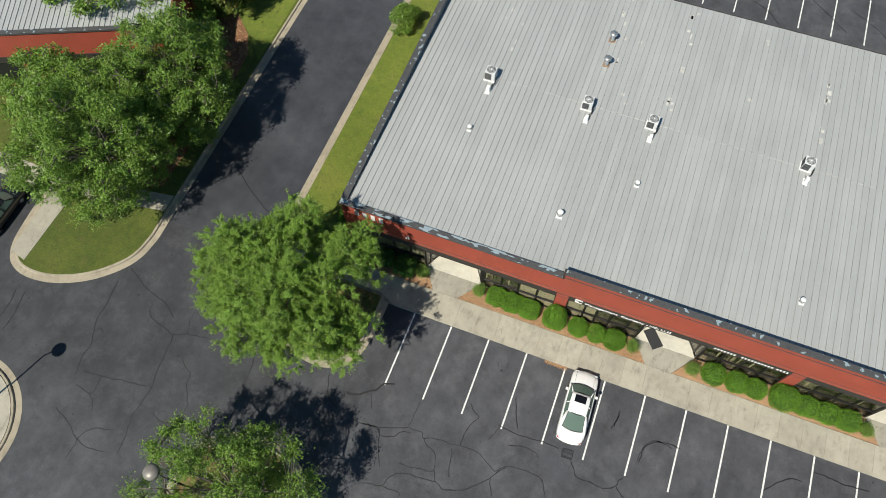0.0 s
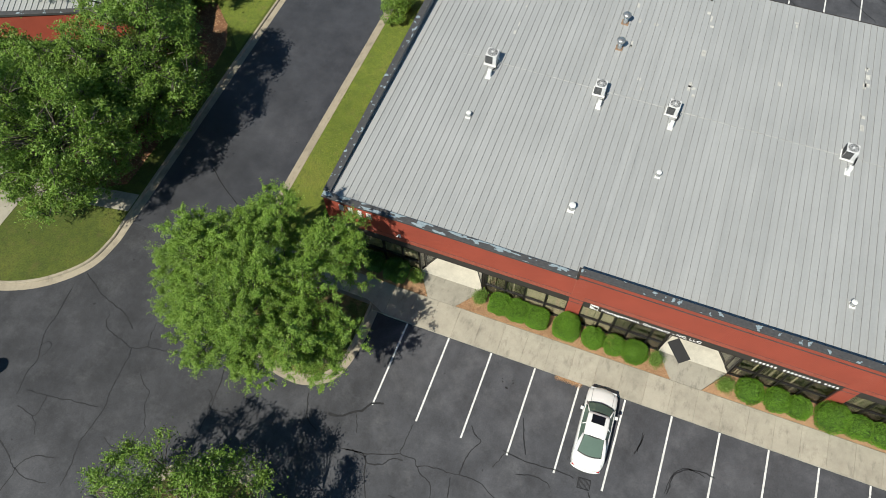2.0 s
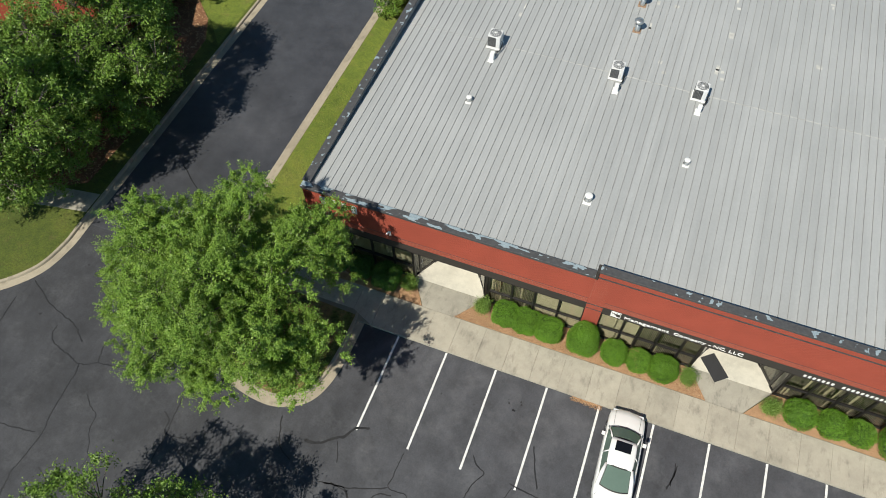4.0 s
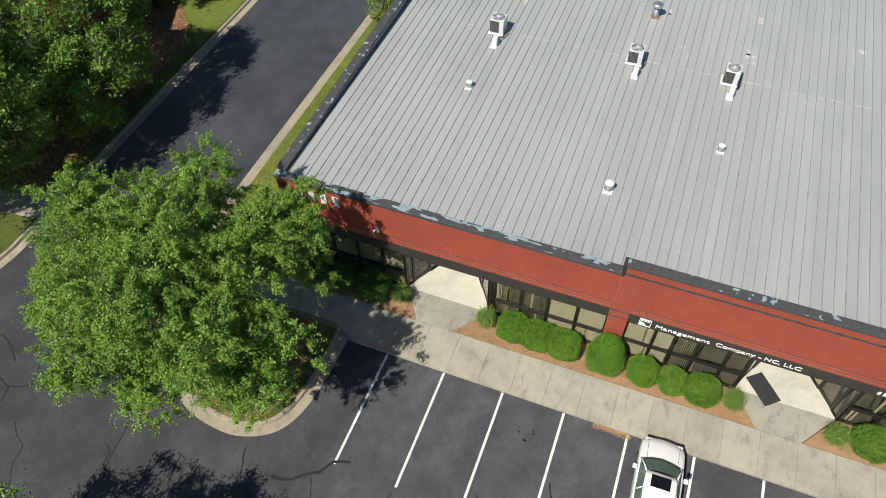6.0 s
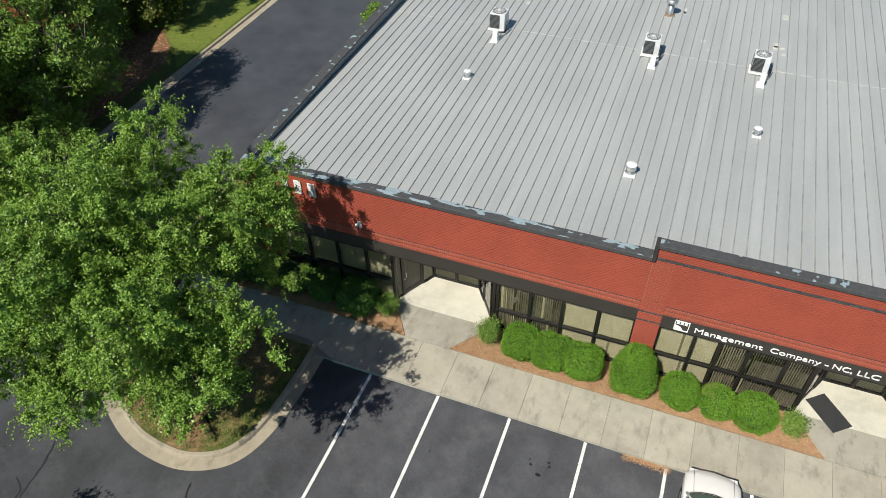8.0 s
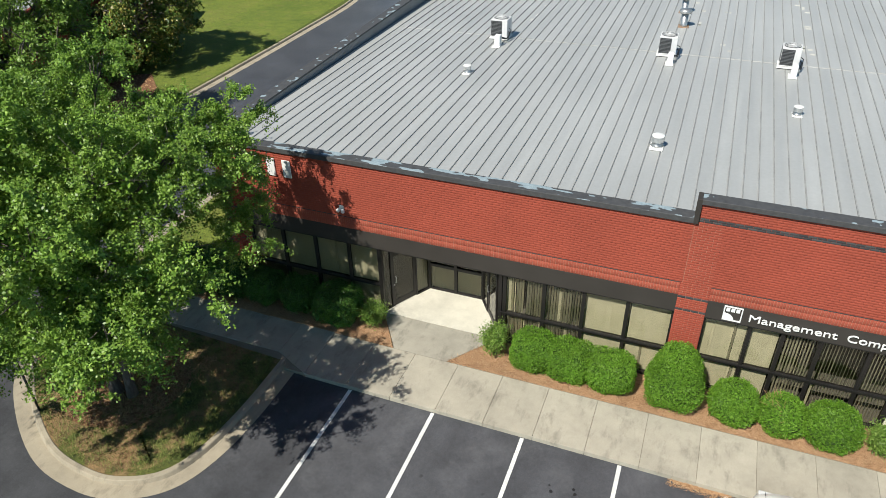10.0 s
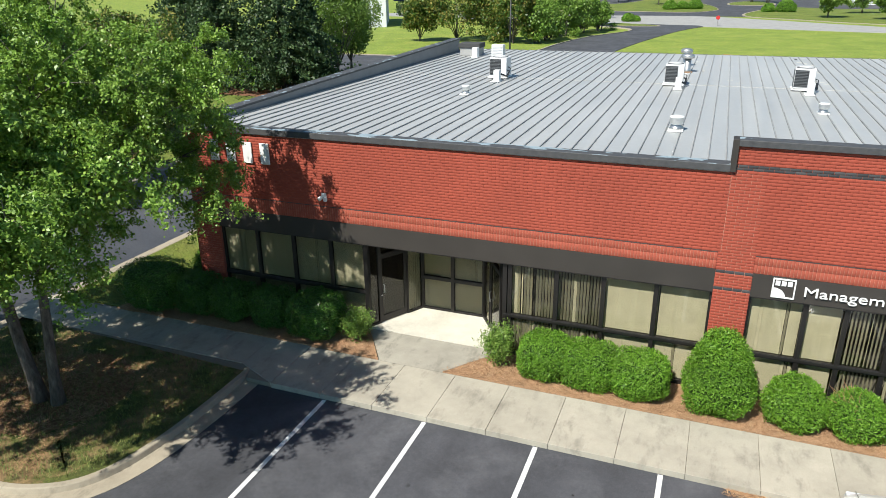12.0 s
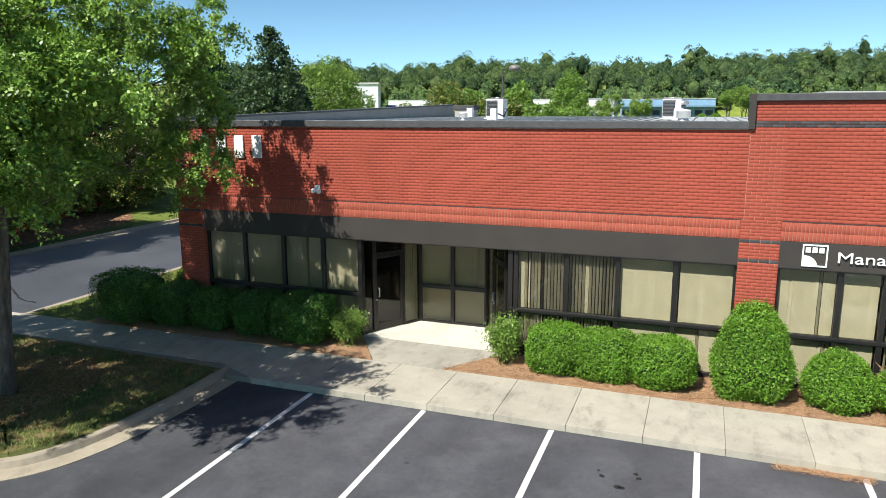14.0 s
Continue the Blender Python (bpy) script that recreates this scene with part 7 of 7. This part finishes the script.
far_building(42.5, 238, 4, 70, 30, 10.6, FAR_WHITE, "white warehouse at the far lot", 8, z=0.7)


# ---- woodland ----
def wood_material(name, k):
    """Mixed greens that change from tree to tree and leaf to leaf, with a bluish haze put into the colour."""
    m, t, b = nodes_of(name)
    geo = N(t, "NewGeometry")
    c = ramp(t, geo.outputs["Random Per Island"], ((0.0, (0.070, 0.118, 0.048)), (0.55, (0.100, 0.158, 0.060)), (1.0, (0.150, 0.210, 0.085))))
    c = mixed(t, 1.0, c, ramp(t, noise_at(t, 0.075, 2, 0.5), ((0.38, (0.62, 0.74, 0.80)), (0.5, (1.0, 1.0, 1.0)), (0.62, (1.55, 1.50, 1.2)))), 'MULTIPLY')
    fine = noise_at(t, 0.8, 3, 0.7)
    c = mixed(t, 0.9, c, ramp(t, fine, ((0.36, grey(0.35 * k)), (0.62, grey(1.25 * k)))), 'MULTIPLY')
    bumped(t, b, fine, 0.8, 1.0)
    L(t, c, b.inputs["Base Color"])
    b.inputs["Roughness"].default_value = 0.9
    b.inputs["Specular IOR Level"].default_value = 0.1
    return m


def woodland(name, count, near_d, far_d, material, seed, tall, wide, label, slim=False):
    """A mass of trees on the hills: each an inner form, coloured dark as crown shade, inside lobes of leaf sprays."""
    rng = np.random.default_rng(seed)
    bm = bmesh.new()
    bmesh.ops.create_icosphere(bm, subdivisions=1, radius=1.0)
    bm.verts.index_update()
    ico_v = np.array([v.co for v in bm.verts])
    ico_f = np.array([[v.index for v in f.verts] for f in bm.faces])
    bm.free()
    V, F, nv = [], [], 0
    CV, CF, cn = [], [], 0
    for i in range(count):
        az = radians(-40 + 65 * ((i * 0.5698403 + seed * 0.1) % 1.0) + rng.uniform(-0.8, 0.8))
        d = near_d + (far_d - near_d) * ((i * 0.7548777) % 1.0)
        x, y = d * math.sin(az), d * math.cos(az)
        h, w = tall * rng.uniform(0.72, 1.2), wide * rng.uniform(0.75, 1.3)
        z = hill(x, y)
        mid = np.array([x, y, z + h * 0.52])
        R = np.array([w, w, h * 0.48])
        if slim:
            mid[2] = z + h * 0.72
            R[2] = h * 0.34
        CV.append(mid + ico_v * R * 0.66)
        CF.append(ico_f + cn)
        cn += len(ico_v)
        lumps = sphere_dirs(12, rng)
        lumps[:, 2] = np.abs(lumps[:, 2]) * 1.25 - 0.42
        m = 25
        for q in lumps:
            q = q / np.linalg.norm(q)
            c = mid + q * R * rng.uniform(0.55, 0.8)
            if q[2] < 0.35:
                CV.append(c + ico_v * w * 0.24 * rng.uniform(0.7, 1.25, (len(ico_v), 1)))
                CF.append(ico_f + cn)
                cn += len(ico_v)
            e = sphere_dirs(m, rng) + q * 0.6 + np.array([0, -0.25, 0.3])
            e /= np.linalg.norm(e, axis=1)[:, None]
            p = c + e * np.array([1, 1, 0.85]) * w * rng.uniform(0.28, 0.46) * rng.uniform(0.6, 1.15, m)[:, None]
            v, f = leaf_quads(p, 1.45, rng, -0.3, e * 0.7 + np.array([0, -0.1, 0.25]))
            v = v.reshape(-1, 4, 3)[:, :3].reshape(-1, 3)
            f = np.arange(3 * m).reshape(-1, 3)
            V.append(v)
            F.append(f + nv)
            nv += len(v)
    wood = thing(name, label, "woodland", (0, 0, 0), 0, "", "stuff")
    inner = fast_mesh("inner", np.concatenate(CV), np.concatenate(CF), WOOD_INNER_SHADE)
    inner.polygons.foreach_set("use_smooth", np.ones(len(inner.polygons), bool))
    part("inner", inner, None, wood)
    part("foliage", fast_mesh("foliage", np.concatenate(V), np.concatenate(F), material), None, wood)


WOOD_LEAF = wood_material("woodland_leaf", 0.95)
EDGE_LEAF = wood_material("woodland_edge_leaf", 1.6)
# leaf greens at half strength: shade inside the crowns put into the colour
WOOD_INNER_SHADE = wood_material("woodland_inner_shade", 0.5)
woodland("woodland", 600, 425, 600, WOOD_LEAF, 91, 20, 6.8, "mixed green woodland on the far hills")
woodland("pine_wood", 26, 450, 640, WOOD_LEAF, 92, 25, 6.4, "dark pines that stand above the woodland", True)
woodland("woodland_edge", 130, 405, 440, EDGE_LEAF, 93, 14, 5.6, "lighter green trees at the woodland's edge")


# ---- loose straw and grass blades ----
def scatter(name, label, polys, per_m2, length, width, lay, material, seed, z, category):
    """Thin blades strewn over plots: lay 0 stands upright, 1 lies flat."""
    rng = np.random.default_rng(seed)
    P = []
    for poly in polys:
        xs, ys = [p[0] for p in poly], [p[1] for p in poly]
        n = int((max(xs) - min(xs)) * (max(ys) - min(ys)) * per_m2)
        q = np.stack([rng.uniform(min(xs), max(xs), n), rng.uniform(min(ys), max(ys), n)], 1)
        inside = np.zeros(n, bool)
        j = len(poly) - 1
        for i in range(len(poly)):
            xi, yi, xj, yj = poly[i][0], poly[i][1], poly[j][0], poly[j][1]
            hit = ((yi > q[:, 1]) != (yj > q[:, 1])) & (q[:, 0] < (xj - xi) * (q[:, 1] - yi) / (yj - yi + 1e-9) + xi)
            inside ^= hit
            j = i
        P.append(q[inside])
    q = np.concatenate(P)
    n = len(q)
    a = rng.uniform(0, 2 * math.pi, n)
    up = (1 - lay) + lay * rng.uniform(0.05, 0.35, n)
    d = np.stack([np.cos(a) * (lay + 0.4 * (1 - lay)), np.sin(a) * (lay + 0.4 * (1 - lay)), up], 1)
    s = np.stack([-np.sin(a), np.cos(a), np.zeros(n)], 1) * width * 0.5
    ln = (length * rng.uniform(0.6, 1.3, n))[:, None]
    base = np.stack([q[:, 0], q[:, 1], np.full(n, z)], 1)
    v = np.stack([base - s, base + s, base + d * ln + s * 0.3, base + d * ln - s * 0.3], 1).reshape(-1, 3)
    ob = part(name, fast_mesh(name, v, np.arange(4 * n).reshape(-1, 4), material), None)
    return tagged(ob, label, category, "", "stuff")


def needle_material():
    m, t, b = nodes_of("straw_needle")
    geo = N(t, "NewGeometry")
    L(t, ramp(t, geo.outputs["Random Per Island"], ((0.0, (0.16, 0.075, 0.035)), (0.5, (0.42, 0.24, 0.12)), (1.0, (0.62, 0.43, 0.25)))), b.inputs["Base Color"])
    b.inputs["Roughness"].default_value = 0.8
    return m


def blade_material():
    m, t, b = nodes_of("grass_blade")
    geo = N(t, "NewGeometry")
    L(t, ramp(t, geo.outputs["Random Per Island"], ((0.0, (0.07, 0.11, 0.015)), (0.6, (0.14, 0.19, 0.03)), (1.0, (0.30, 0.27, 0.09)))), b.inputs["Base Color"])
    b.inputs["Roughness"].default_value = 0.7
    return m


NEEDLE, BLADE = needle_material(), blade_material()
scatter("straw_needles", "loose orange-brown pine needles over the beds", beds[:2], 420, 0.15, 0.010, 1, NEEDLE, 101, 0.178, "mulch")
scatter("straw_wisps", "loose golden needles on the drift by the curb", [[(9.5, -0.22), (11.1, -0.26), (11.1, -0.01), (9.5, -0.01)]], 1500, 0.11, 0.009, 1, NEEDLE, 106, 0.016, "mulch")
scatter("straw_litter", "dry needles and leaves round the trunks", [[(-8.6, -4.0), (-4.8, -4.0), (-4.6, -0.4), (-8.8, -0.4)]], 420, 0.13, 0.014, 1, NEEDLE, 102, 0.14, "mulch")
scatter("leaf_scatter", "dry fallen leaves under the driveway trees", [[(-28, 2.6), (-24.5, 1.6), (-22.0, 2.8), (-21.7, 12), (-22.0, 16.6), (-23.0, 18.6), (-25, 20.5), (-29, 18), (-30, 8)]], 45, 0.12, 0.06, 1, NEEDLE, 105, 0.145, "leaf litter")
scatter("grass_blades", "short mixed grass blades on the tree island", [[(-6.9 + (p.x + 6.9) * 0.93, -2.2 + (p.y + 2.2) * 0.92) for p in ISLAND if p.y < 0.35] + [(-2.95, 0.3), (-11.0, 0.5)]], 520, 0.09, 0.013, 0.3, BLADE, 103, 0.122, "grass")
scatter("verge_blades", "short grass blades on the verge by the building", [[(-11.2, 2.3), (-7.2, 2.3), (-7.2, 16), (-11.2, 16)]], 300, 0.07, 0.014, 0.2, BLADE, 104, 0.122, "grass")
